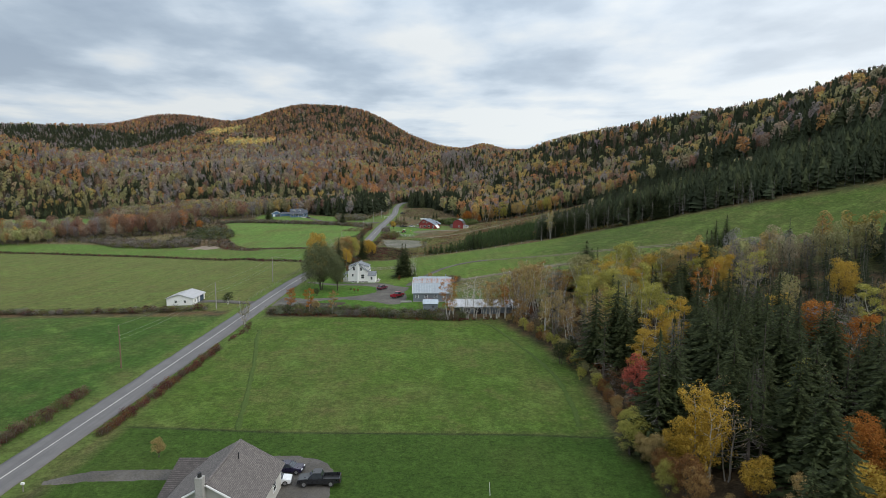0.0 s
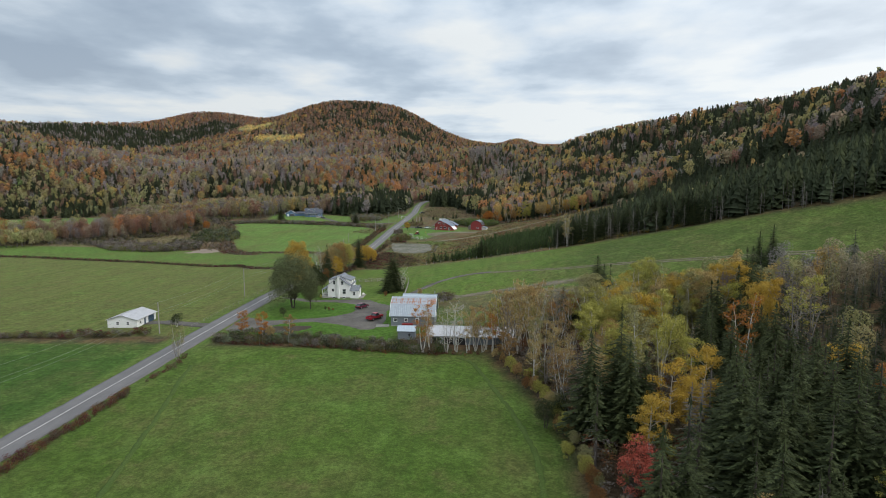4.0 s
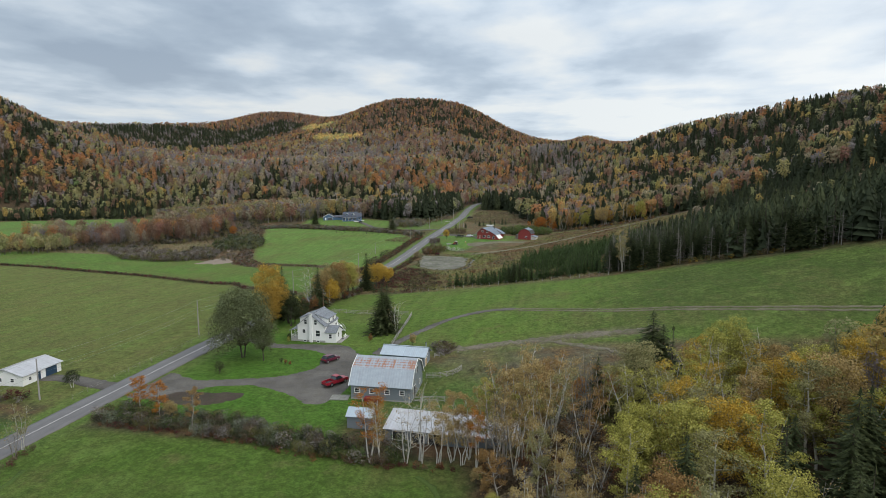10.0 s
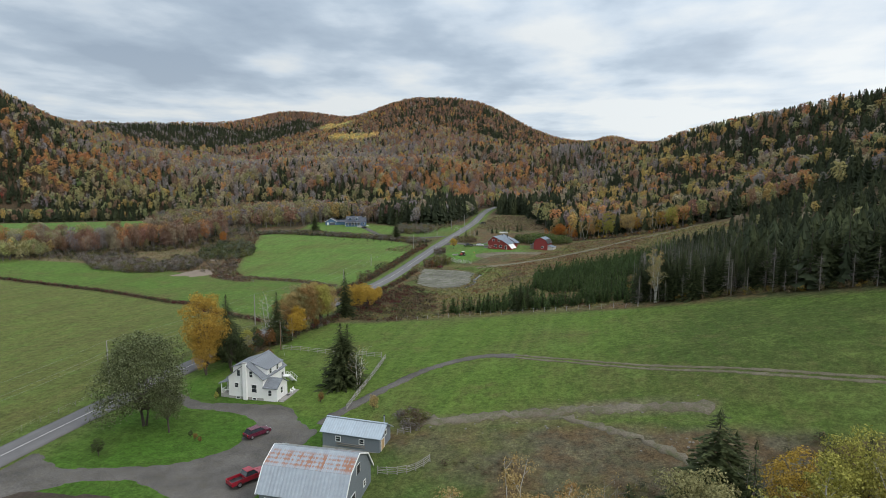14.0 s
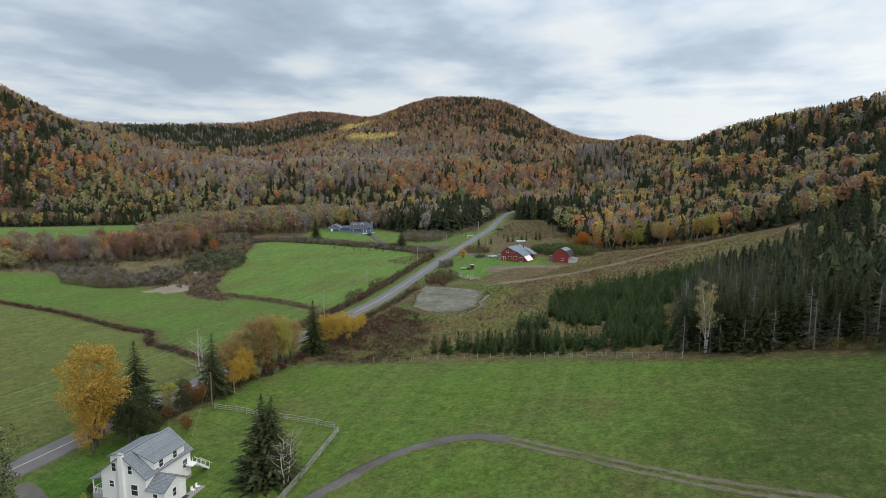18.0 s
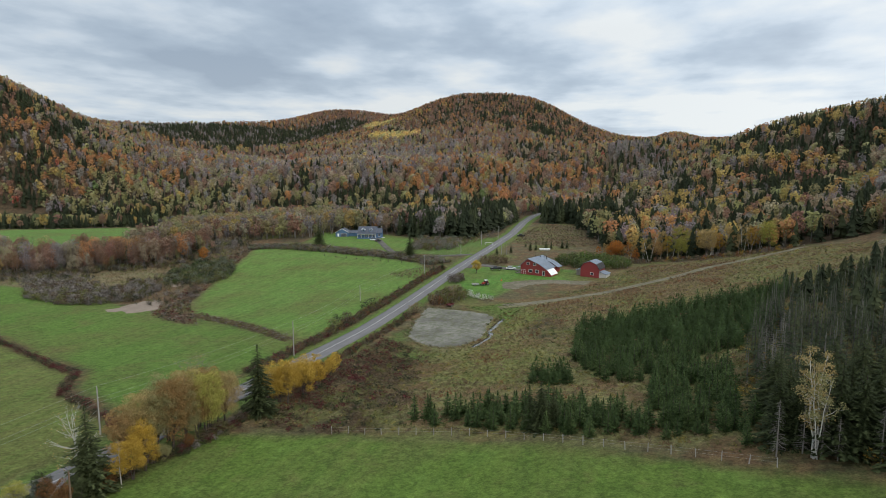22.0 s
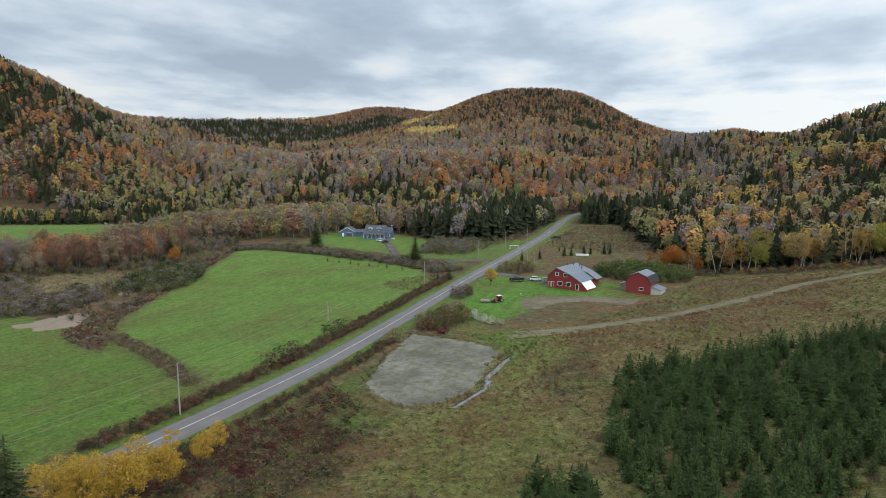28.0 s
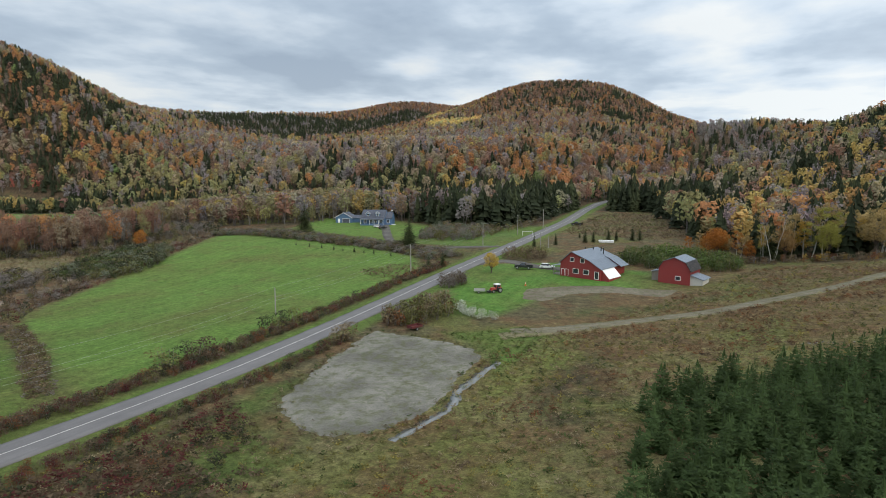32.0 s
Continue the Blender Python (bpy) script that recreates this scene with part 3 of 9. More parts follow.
def conifer(seed, height, width, layers=17, droop=0.35, gap=0.0, low=0.07, per=9, twigs=True):
    """Whorls of drooping branches, each a spine with side sprays that hang from it."""
    rng = np.random.default_rng(seed)
    vs = []
    steps = (0.1, 0.27, 0.44, 0.61, 0.77, 0.9) if twigs else (0.15, 0.55)
    for i in range(layers):
        f = low + (1 - low) * (i / layers) ** 0.92
        reach = width * (1 - f) ** 0.75 * rng.uniform(0.78, 1.1) + 0.12
        nb = max(4, int(per * (0.5 + 0.6 * (1 - f))))
        for b in range(nb):
            if rng.random() < gap:
                continue
            z = height * f + rng.normal() * 0.25 * height / layers
            az = 2 * math.pi * (b + rng.uniform(-0.35, 0.35)) / nb + i * 0.7
            ln = reach * rng.uniform(0.6, 1.15)
            d = np.array([math.cos(az), math.sin(az), 0]); s = np.array([-d[1], d[0], 0])
            wd = ln * (rng.uniform(0.15, 0.25) if twigs else rng.uniform(0.26, 0.40)) + 0.05
            a, e = np.array([0, 0, z + 0.10 * ln]), d * ln + [0, 0, z - droop * ln + rng.normal() * 0.08]
            for u in steps:
                q, q2 = a + (e - a) * u, a + (e - a) * min(u + (0.26 if twigs else 0.5), 1.0)
                q = q - [0, 0, 0.10 * ln * math.sin(math.pi * u)]
                for side in (-1, 1):
                    g = wd * (1.05 - 0.75 * u) * rng.uniform(0.75, 1.25)
                    vs += [q, q + s * side * g + d * g * rng.uniform(0.35, 0.9) - [0, 0, g * rng.uniform(0.25, 0.75)], q2]
            vs += [a + (e - a) * 0.8 - s * wd * 0.2, e + d * wd * 0.25, a + (e - a) * 0.8 + s * wd * 0.2]
    t = np.array([0, 0, height])
    for k in range(4):
        az = 1.57 * k
        vs += [t + [0, 0, 0.25], t + [0.2 * math.cos(az), 0.2 * math.sin(az), -0.75], t + [0.2 * math.cos(az + 0.9), 0.2 * math.sin(az + 0.9), -0.85]]
    v = np.array(vs)
    trunk = rod_arrays([((0, 0, -0.3), (0, 0, height * 0.55), 0.012 * height + 0.05, 0.008 * height + 0.02), ((0, 0, height * 0.55), (0, 0, height * 0.98), 0.008 * height + 0.02, 0.015)], 6)
    return trunk, (v, np.arange(len(v)).reshape(-1, 3))


def scatter(poly, spacing, rng, jitter=0.45):
    """Places inside a polygon, on a shaken grid."""
    q = np.array(poly, float)
    x0, y0 = q.min(0); x1, y1 = q.max(0)
    gx, gy = np.meshgrid(np.arange(x0, x1, spacing), np.arange(y0, y1, spacing))
    p = np.c_[gx.ravel(), gy.ravel()] + rng.uniform(-jitter, jitter, (gx.size, 2)) * spacing
    return p[inside(p[:, 0], p[:, 1], poly)]


def tiled(templates, places, heights, rng, colours, widths=None, which=None):
    """Many trees as one mesh: each place gets one template, turned, scaled and coloured."""
    vs, fs, cs, k = [], [], [], 0
    which = rng.integers(0, len(templates), len(places)) if which is None else which
    z = ground(places[:, 0], places[:, 1])
    for t, (tv, tf, *stem) in enumerate(templates):
        idx = np.nonzero(which == t)[0]
        if not len(idx):
            continue
        a = rng.uniform(0, 2 * np.pi, len(idx))
        c, s = np.cos(a)[:, None], np.sin(a)[:, None]
        h = heights[idx][:, None]
        wd = h * (rng.uniform(0.85, 1.2, len(idx))[:, None] if widths is None else widths[idx][:, None])
        x = tv[None, :, 0] * c - tv[None, :, 1] * s
        y = tv[None, :, 0] * s + tv[None, :, 1] * c
        v = np.stack([x * wd + places[idx, 0][:, None], y * wd + places[idx, 1][:, None], tv[None, :, 2] * h + z[idx][:, None]], 2)
        vs.append(v.reshape(-1, 3))
        fs.append((tf[None] + (k + np.arange(len(idx)) * len(tv))[:, None, None]).reshape(-1, tf.shape[1]))
        cc = np.repeat(colours[idx], len(tv), 0).reshape(len(idx), len(tv), 3)
        if stem:
            cc[:, stem[0]:] = np.array(STEM_C) * rng.uniform(0.6, 1.3, (len(idx), 1, 1))
        cs.append(cc.reshape(-1, 3))
        k += len(idx) * len(tv)
    return np.concatenate(vs), np.concatenate(fs), np.concatenate(cs)


STEM_C = (0.205, 0.19, 0.175)


def stem_rods(rng, stems, wide):
    segs = []
    for i in range(stems):
        a, r0 = rng.uniform(0, 6.28), 0.02 * i
        segs.append(((r0 * math.cos(a), r0 * math.sin(a), -0.03), (wide * 0.5 * math.cos(a) * (stems > 1), wide * 0.5 * math.sin(a) * (stems > 1), rng.uniform(0.8, 0.97)), 0.012, 0.004))
    return rod_arrays(segs, 3)


def blob_template(seed, n, size, low=0.3, wide=0.2, stems=0):
    """A far broadleaf tree of height 1: n sprigs over a crown of uneven lobes, on pale stems."""
    rng = np.random.default_rng(seed)
    k = int(np.clip(n // 7, 4, 15))
    az = np.arange(k) * 2.4 + rng.uniform(0, 6.28)
    z = low + (1 - low) * (0.18 + 0.66 * rng.permutation(np.linspace(0, 1, k)))
    rad = wide * np.sqrt(np.clip(1 - ((z - (low + 0.42 * (1 - low))) / (0.7 * (1 - low))) ** 2, 0.02, 1)) * rng.uniform(0.3, 0.72, k)
    hub = np.c_[np.cos(az) * rad, np.sin(az) * rad, z]
    v, f = lobed(hub, wide * rng.uniform(0.36, 0.66, k), n, size, rng, 0.5 * (1 - low) / wide * 0.55, 0.35, 0.8)
    v[:, 2] = np.maximum(v[:, 2], 0.0)
    if not stems:
        return v, f
    tv, tf = stem_rods(rng, stems, wide)
    return np.r_[v, tv], np.r_[f, as_tris(tf) + len(v)], len(v)


def tuft_template(seed, n, size, wide=0.44):
    """Grass and weeds of height 1: upright sprigs."""
    rng = np.random.default_rng(seed)
    c = rng.normal(size=(n, 3)) * np.array([wide * 0.5, wide * 0.5, 0.0])
    c[:, 2] = rng.uniform(0.05, 0.85, n) ** 1.3
    return sprigs(c, size, rng)


def cone_template(seed, layers, per, width=0.2):
    """A far conifer of height 1: ragged whorls of hanging sprays."""
    rng = np.random.default_rng(seed)
    vs = []
    for i in range(layers):
        f = 0.06 + 0.9 * i / layers
        for b in range(per):
            az = 2 * math.pi * (b + rng.uniform(-0.4, 0.4)) / per + i
            ln = width * (1 - f) ** 0.75 * rng.uniform(0.6, 1.3) + 0.012
            d = np.array([math.cos(az), math.sin(az), 0]); s = np.array([-d[1], d[0], 0]) * ln * 0.62
            top = np.array([0, 0, min(1.0, f + rng.uniform(1.0, 1.7) / layers)])
            e = d * ln + [0, 0, f - rng.uniform(0.0, 0.06)]
            vs += [top, e - s, e + s - [0, 0, 0.02]]
    v = np.array(vs)
    return v, np.arange(len(v)).reshape(-1, 3)

from mathutils.geometry import delaunay_2d_cdt

# ---- shape of the land ----
HILLS = [
    (-429.33, 1754.58, 193.92, 197.32, 481.64, 0.0),
    (-917.77, 1366.7, 153.37, 155.8, 642.36, 0.0),
    (-1306.05, 2072.96, 176.54, 872.46, 287.05, 0.0),
    (-998.23, 601.83, 319.85, 454.4, 151.38, 0.0),
    (245.14, 1275.24, 40.51, 394.07, 637.25, 0.0),
    (125.0, 2300.0, 50.0, 60.0, 180.0, 0.0),
]
LEFT = (-4.3, 387.3)
SPUR = 24.0
CREST_Y = (-150, 100, 300, 500, 700, 850, 1000, 1300)
CREST_H = (90.0, 100.0, 106.4, 131.4, 106.2, 85.7, 80.1, 22.3)
FOOT_Y = (-150, 60, 135, 165, 200, 260, 300, 350, 400, 440, 520, 650, 760, 900, 1300)
FOOT_X = (30, 18, 8, -8, -45, -45, -40, -24, -14, 0, 25, 10, -40, -60, -100)
ROAD_Y = (-300, -100, 60, 150, 200, 260, 330, 380, 440, 523, 650, 800, 1200, 2500)
ROAD_Z = (-4, -3, -1.7, 0.2, 0.6, 0.0, -1.5, -0.8, 2.0, 5.5, 10, 20, 45, 60)
LFOOT_X = (-2500, -900, -560, -330, -150, -60, 0, 400)
LFOOT_Y = (300, 560, 650, 640, 660, 760, 900, 1500)

def smooth(t):
    t = np.clip(t, 0, 1)
    return t * t * (3 - 2 * t)

def soft_line(v, xs, ys, w):
    """A polyline through xs, ys, rounded over w metres."""
    return sum(np.interp(v + k * w, xs, ys) for k in (-1, -0.5, 0, 0.5, 1)) / 5

def ground(x, y):
    x, y = np.asarray(x, float), np.asarray(y, float)
    z = soft_line(y, ROAD_Y, ROAD_Z, 25)
    z = z - 3.0 * smooth((-88 - x) / 60) * (1 - smooth((y - 400) / 70)) * smooth((y - 100) / 120)
    far = smooth((-200 - x) / 240)
    z = z * (1 - far) - 2.5 * far
    u = x - soft_line(y, FOOT_Y, FOOT_X, 22)
    s = np.clip(u, 0, None) / soft_line(y, (0, 600, 850, 1000), (330, 330, 260, 260), 80)
    s = np.where(s < 0.75, s, 0.75 + 0.25 * np.tanh((s - 0.75) / 0.25))
    g = 0.25 * s + 0.75 * s * s
    z = z + soft_line(y, CREST_Y, CREST_H, 60) * g / 0.95
    d = np.clip(y - soft_line(x, LFOOT_X, LFOOT_Y, 60), 0, None)
    z = z + LEFT[0] * (1 - np.exp(-(d / LEFT[1]) ** 1.3))
    rise = 1 - np.exp(-(d / 160) ** 1.4)
    for cx, cy, h, sx, sy, a in HILLS:
        c, q = np.cos(a), np.sin(a)
        dx, dy = x - cx, y - cy
        z = z + rise * h * np.exp(-(((c * dx + q * dy) / sx) ** 2 + ((c * dy - q * dx) / sy) ** 2) / 2)
    # a spur comes down before the rounded mountain; hollows and ribs crease the slopes
    along = (x + 50) * 0.296 + (y - 860) * 0.955
    across = (x + 50) * 0.955 - (y - 860) * 0.296
    z = z + SPUR * smooth((along + 20) / 110) * (1 - smooth((along - 250) / 130)) * np.exp(-(across / 42) ** 2)
    z = z - 13 * np.exp(-((x - 22) / 42) ** 2 - ((y - 1085) / 90) ** 2)
    z = z - 0.5 * SPUR * smooth((along + 20) / 110) * (1 - smooth((along - 250) / 130)) * np.exp(-((across + 95) / 50) ** 2)
    on_slope = np.maximum(rise * (d > 0) * (1 - smooth((z - 80) / 40)), smooth((u - 110) / 90) * smooth((y - 480) / 90) * (1 - smooth((z - 75) / 25)))
    crease = np.sin(x / 31 + 1.1 * np.sin(y / 74) + 0.6) + 0.8 * np.sin(x / 53 - y / 120 + 1.3 * np.sin(y / 57 + 2)) + 0.6 * np.sin(y / 39 + 1.2 * np.sin(x / 60))
    return z + 3.6 * on_slope * crease


def inside(x, y, poly):
    x, y = np.asarray(x, float), np.asarray(y, float)
    odd = np.zeros(x.shape, bool)
    n = len(poly)
    for i in range(n):
        (ax, ay), (bx, by) = poly[i], poly[(i + 1) % n]
        if ay == by:
            continue
        cross = ((ay > y) != (by > y)) & (x < (bx - ax) * (y - ay) / (by - ay) + ax)
        odd ^= cross
    return odd


def edge_distance(x, y, line, closed=True):
    d = np.full(np.shape(x), 1e9)
    n = len(line)
    for i in range(n if closed else n - 1):
        (ax, ay), (bx, by) = line[i], line[(i + 1) % n]
        ux, uy = bx - ax, by - ay
        t = np.clip(((x - ax) * ux + (y - ay) * uy) / (ux * ux + uy * uy + 1e-9), 0, 1)
        d = np.minimum(d, np.hypot(x - ax - t * ux, y - ay - t * uy))
    return d


def area(x, y, poly, soft=1.5):
    """1 inside a polygon, 0 outside, with a soft rim."""
    d = edge_distance(x, y, poly)
    s = np.where(inside(x, y, poly), d, -d)
    return smooth(0.5 + s / (2 * soft))


# ---- plan of fields, woods and ways (x, y) ----
ROAD = [(-82, -320), (-78, -100), (-76, 44), (-74, 120), (-73, 200), (-68.5, 290), (-66.5, 345), (-67, 400), (-67, 450), (-65.5, 520), (-65.5, 580), (-70, 650), (-69, 690), (-62, 722), (-48, 745)]
FIELD_NEAR_LEFT = [(-81, -200), (-79, 60), (-79, 139), (-400, 141), (-400, -200)]
FIELD_NEAR = [(-69, 61.6), (-67.5, 138), (-30, 139), (3, 136), (12, 110), (17, 90), (16, 57.6), (3, 58.9), (-40, 59.5)]
LAWN_SOUTH = [(-69, -60), (-68, 61.4), (-40, 59.3), (3, 58.7), (16, 57.4), (22, 20), (24, -60)]
MOW_LINE = [(-68, 61.2), (-40, 59.1), (3, 58.5), (17, 57.2), (17, 57.9), (3, 59.2), (-40, 59.8), (-68, 61.9)]
HAY_OLIVE = [(-79, 146), (-79, 258), (-110, 270), (-122, 284), (-182, 305), (-262, 320), (-420, 330), (-500, 150)]
STRIP = [(-78, 262), (-78, 322), (-90, 328), (-120, 341.5), (-149, 354.5), (-185, 358), (-235, 371), (-330, 380), (-330, 330), (-262, 325), (-182, 310), (-121, 289), (-108, 275)]
GREEN = [(-78, 328), (-90, 332.5), (-115, 345), (-147, 358), (-160, 372), (-170, 392), (-184, 425), (-200, 458), (-207, 480), (-190, 490), (-160, 484), (-125, 476), (-92, 462), (-78, 442), (-76, 380)]
FAR_FIELD = [(-340, 440), (-326, 460), (-319, 527), (-375, 598), (-437, 641), (-498, 607), (-562, 572), (-640, 520), (-700, 420)]
FAR_STRIP = [(-615, 618), (-560, 646), (-575, 658), (-646, 640)]
HILL_CLEARING = [(-296, 652), (-266, 650), (-281, 674), (-304, 674)]
BLUE_LAWN = [(-204, 562), (-190, 512), (-155, 500), (-122, 490), (-112, 500), (-118, 540), (-150, 556)]
SCHOOL_LAWN = [(-118, 488), (-72, 490), (-70, 560), (-84, 560), (-100, 515)]
RED_LAWN = [(-62, 428), (-60, 458), (-40, 468), (-10, 462), (-8, 440), (-31, 425), (-37, 400), (-47, 396)]
PASTURE = [(-62, 205), (-60, 262), (-36, 268), (6, 265), (38, 253), (61, 243), (87, 227), (121, 202), (200, 160), (210, 130), (140, 150), (90, 172), (55, 178), (20, 184), (-6, 186), (-30, 190)]
HOUSE_LAWN = [(-68, 145), (-68, 222), (-36, 218), (-18, 205), (-20, 140)]
MEADOW = [(-60, 268), (-58, 330), (-34, 330), (-30, 372), (-20, 395), (4, 440), (20, 475), (80, 476), (120, 440), (70, 300), (40, 258), (6, 268), (-36, 271)]
GRAVEL = [(-57.5, 379.5), (-46, 379.5), (-33.7, 377.6), (-28.6, 372), (-27.8, 356), (-27, 346.7), (-30.5, 337), (-36.7, 332.5), (-44, 334.5), (-50.7, 340.6), (-55, 360)]
WINE_GROUND = [(-57, 336), (-59, 296), (-54, 268), (-28, 268), (-28, 288), (-36, 312), (-39, 324), (-50, 332)]
LUSH = [(-44, 383), (-36, 388), (-27.9, 394.5), (-22, 390), (-22.5, 378), (-24.5, 364), (-28, 373), (-33.5, 379.5)]
LUSH_B = [(-56, 344), (-53, 350), (-49, 337), (-41, 328), (-34, 327), (-40, 317), (-50, 323), (-55, 335)]
PLANT = [(1, 357), (4, 362), (21, 373), (37, 379), (53, 387), (66, 390), (60, 366), (50, 335), (44, 322), (36, 316), (26, 304), (18, 296), (11, 300), (4, 317), (2, 340)]
PLANT_STRIP = [(-26, 276), (-12, 282), (2, 284), (14, 281), (22, 275), (30, 265), (14, 267.5), (-4, 271), (-24, 274.5)]
PLANT_LOBE = [(20, 287), (22, 300), (30, 305), (37, 300), (35, 286), (33, 272), (26, 270), (20, 277)]
BRUSH_LOW = [(-420, 380), (-330, 385), (-262, 402), (-345, 404), (-420, 425)]
BRUSH = [(-150, 360), (-176, 394), (-200, 440), (-212, 482), (-250, 470), (-300, 420), (-340, 375), (-235, 373), (-185, 362)]
BELT = [(-350, 398), (-300, 393), (-275, 398), (-257, 413), (-230, 429), (-223, 446), (-226, 472), (-246, 454), (-270, 440), (-300, 428), (-350, 424)]
MOUNDS = ([(-236, 356), (-203, 350), (-198, 362), (-214, 380), (-240, 388), (-268, 382)], [(-201, 353), (-183, 364), (-186, 380), (-202, 398), (-216, 390), (-208, 374)], [(-196, 394), (-174, 404), (-178, 424), (-196, 446), (-214, 440), (-212, 414)])
RED_WEEDS = [(-161, 350), (-141, 342), (-130, 340), (-146, 356), (-160, 372), (-178, 408), (-196, 458), (-206, 478), (-210, 464), (-190, 424), (-173, 375)]
STRAW = [(-240, 364), (-226, 384), (-213, 400), (-218, 419), (-229, 426), (-257, 408), (-275, 394), (-330, 388), (-330, 372), (-258, 375)]
SCAR = [(-12, 189.5), (4, 190.5), (14, 192), (24, 193.5), (41, 190.5), (41, 187), (26, 189.6), (14, 188.4), (2, 187.2), (-10, 187)]
BANK = [(-18, 186), (18, 187), (52, 180), (48, 168), (20, 166), (0, 172)]

HILL_L = [(-1250, 560), (-900, 590), (-620, 652), (-420, 660), (-330, 645), (-250, 600), (-160, 565), (-100, 575), (-78, 600), (-78, 690), (-66, 705), (-20, 760), (-20, 1290), (-150, 1290), (-1250, 1250)]
HILL_R = [(-40, 700), (-30, 645), (0, 540), (12, 502), (48, 488), (78, 480), (118, 470), (150, 470), (210, 330), (200, 250), (420, 160), (430, 800), (300, 1000), (200, 1290), (-20, 1290), (-20, 760), (-40, 745)]
WOOD_A = [(20, 18), (20, 60), (20, 92), (58, 95), (62, 18)]
WOOD_B = [(20, 93), (14, 112), (6, 138), (14, 150), (44, 156), (60, 150), (60, 96)]

def cover_of(x, y):
    """Base colour of the ground, and how much rough growth it carries."""
    c = np.empty((*x.shape, 3))
    c[:] = (0.060, 0.050, 0.030)
    k = np.ones(x.shape)

    def lay(poly, col, rough, soft=2.0):
        m = area(x, y, poly, soft)
        c[:] = c * (1 - m[..., None]) + np.array(col) * m[..., None]
        k[:] = k * (1 - m) + rough * m

    lay([(-62, 262), (-62, 640), (20, 640), (20, 480), (130, 474), (110, 300), (70, 262)], (0.092, 0.080, 0.044), 1.0, 3)
    lay([(-20, 150), (-20, 205), (-6, 187), (8, 174), (6, 150)], (0.072, 0.112, 0.028), 0.25, 2)
    lay(FIELD_NEAR_LEFT, (0.046, 0.092, 0.018), 0.0)
    lay(FIELD_NEAR, (0.070, 0.114, 0.020), 0.0)
    lay(LAWN_SOUTH, (0.043, 0.082, 0.014), 0.0, 0.25)
    lay(MOW_LINE, (0.032, 0.046, 0.016), 0.0, 0.2)
    lay(HAY_OLIVE, (0.122, 0.136, 0.041), 0.0)
    lay(STRIP, (0.092, 0.152, 0.032), 0.0)
    lay(GREEN, (0.110, 0.182, 0.042), 0.0)
    lay(FAR_FIELD, (0.105, 0.185, 0.046), 0.0, 6)
    lay(FAR_STRIP, (0.09, 0.135, 0.045), 0.1, 3)
    lay(HILL_CLEARING, (0.12, 0.165, 0.055), 0.1, 2)
    lay(BRUSH, (0.115, 0.088, 0.052), 1.0, 3)
    lay(STRAW, (0.165, 0.140, 0.080), 0.8, 4)
    lay(RED_WEEDS, (0.095, 0.055, 0.040), 0.9, 3)
    lay(BELT, (0.10, 0.07, 0.04), 1.0, 6)
    lay(MEADOW, (0.142, 0.132, 0.054), 1.0, 3)
    lay([(-28, 398), (-3, 417), (34, 448), (60, 462), (60, 440), (48, 412), (30, 389), (10, 383), (-5, 376), (-20, 384)], (0.135, 0.100, 0.048), 0.9, 6)
    lay([(-2, 482), (29, 470), (66, 464), (50, 452), (27, 440), (8, 428), (-20, 406), (-16, 430), (4, 450)], (0.120, 0.086, 0.046), 0.9, 5)
    lay([(-19, 374), (-9, 382), (-2, 354), (-6, 340), (-14, 352)], (0.062, 0.050, 0.030), 0.9, 3)
    lay([(-24, 346), (-12, 340), (-2, 320), (-8, 300), (-24, 300), (-30, 325)], (0.128, 0.132, 0.042), 0.8, 5)
    lay(WINE_GROUND, (0.065, 0.047, 0.030), 0.8, 4)
    lay([(-24, 370), (-17, 384), (-12, 377), (-17, 360), (-24, 350)], (0.135, 0.150, 0.042), 0.6, 3)
    lay([(-24, 402), (-4, 416), (20, 434), (26, 444), (4, 431), (-20, 413)], (0.082, 0.088, 0.036), 0.9, 2)
    lay(LUSH, (0.070, 0.150, 0.028), 0.2, 1.5)
    lay(LUSH_B, (0.072, 0.105, 0.028), 0.5, 2.0)
    lay(HOUSE_LAWN, (0.060, 0.128, 0.018), 0.0)
    lay(PASTURE, (0.098, 0.150, 0.029), 0.0)
    lay([(22, 196), (44, 248), (60, 244), (120, 204), (200, 160), (210, 130), (140, 150), (90, 172), (58, 182)], (0.062, 0.090, 0.022), 0.1, 14)
    lay(BANK, (0.104, 0.092, 0.060), 0.85)
    lay(SCAR, (0.165, 0.135, 0.10), 0.4, 1.5)
    lay(BLUE_LAWN, (0.105, 0.175, 0.040), 0.0)
    lay(SCHOOL_LAWN, (0.095, 0.140, 0.040), 0.0)
    lay(RED_LAWN, (0.088, 0.180, 0.036), 0.0)
    # grass verges of the road
    v = edge_distance(x, y, ROAD, False)
    m = smooth(1 - (v - 5.6) / 2.4)
    c[:] = c * (1 - m[..., None]) + np.array((0.100, 0.145, 0.036)) * m[..., None]
    k[:] = k * (1 - m)
    return c, k


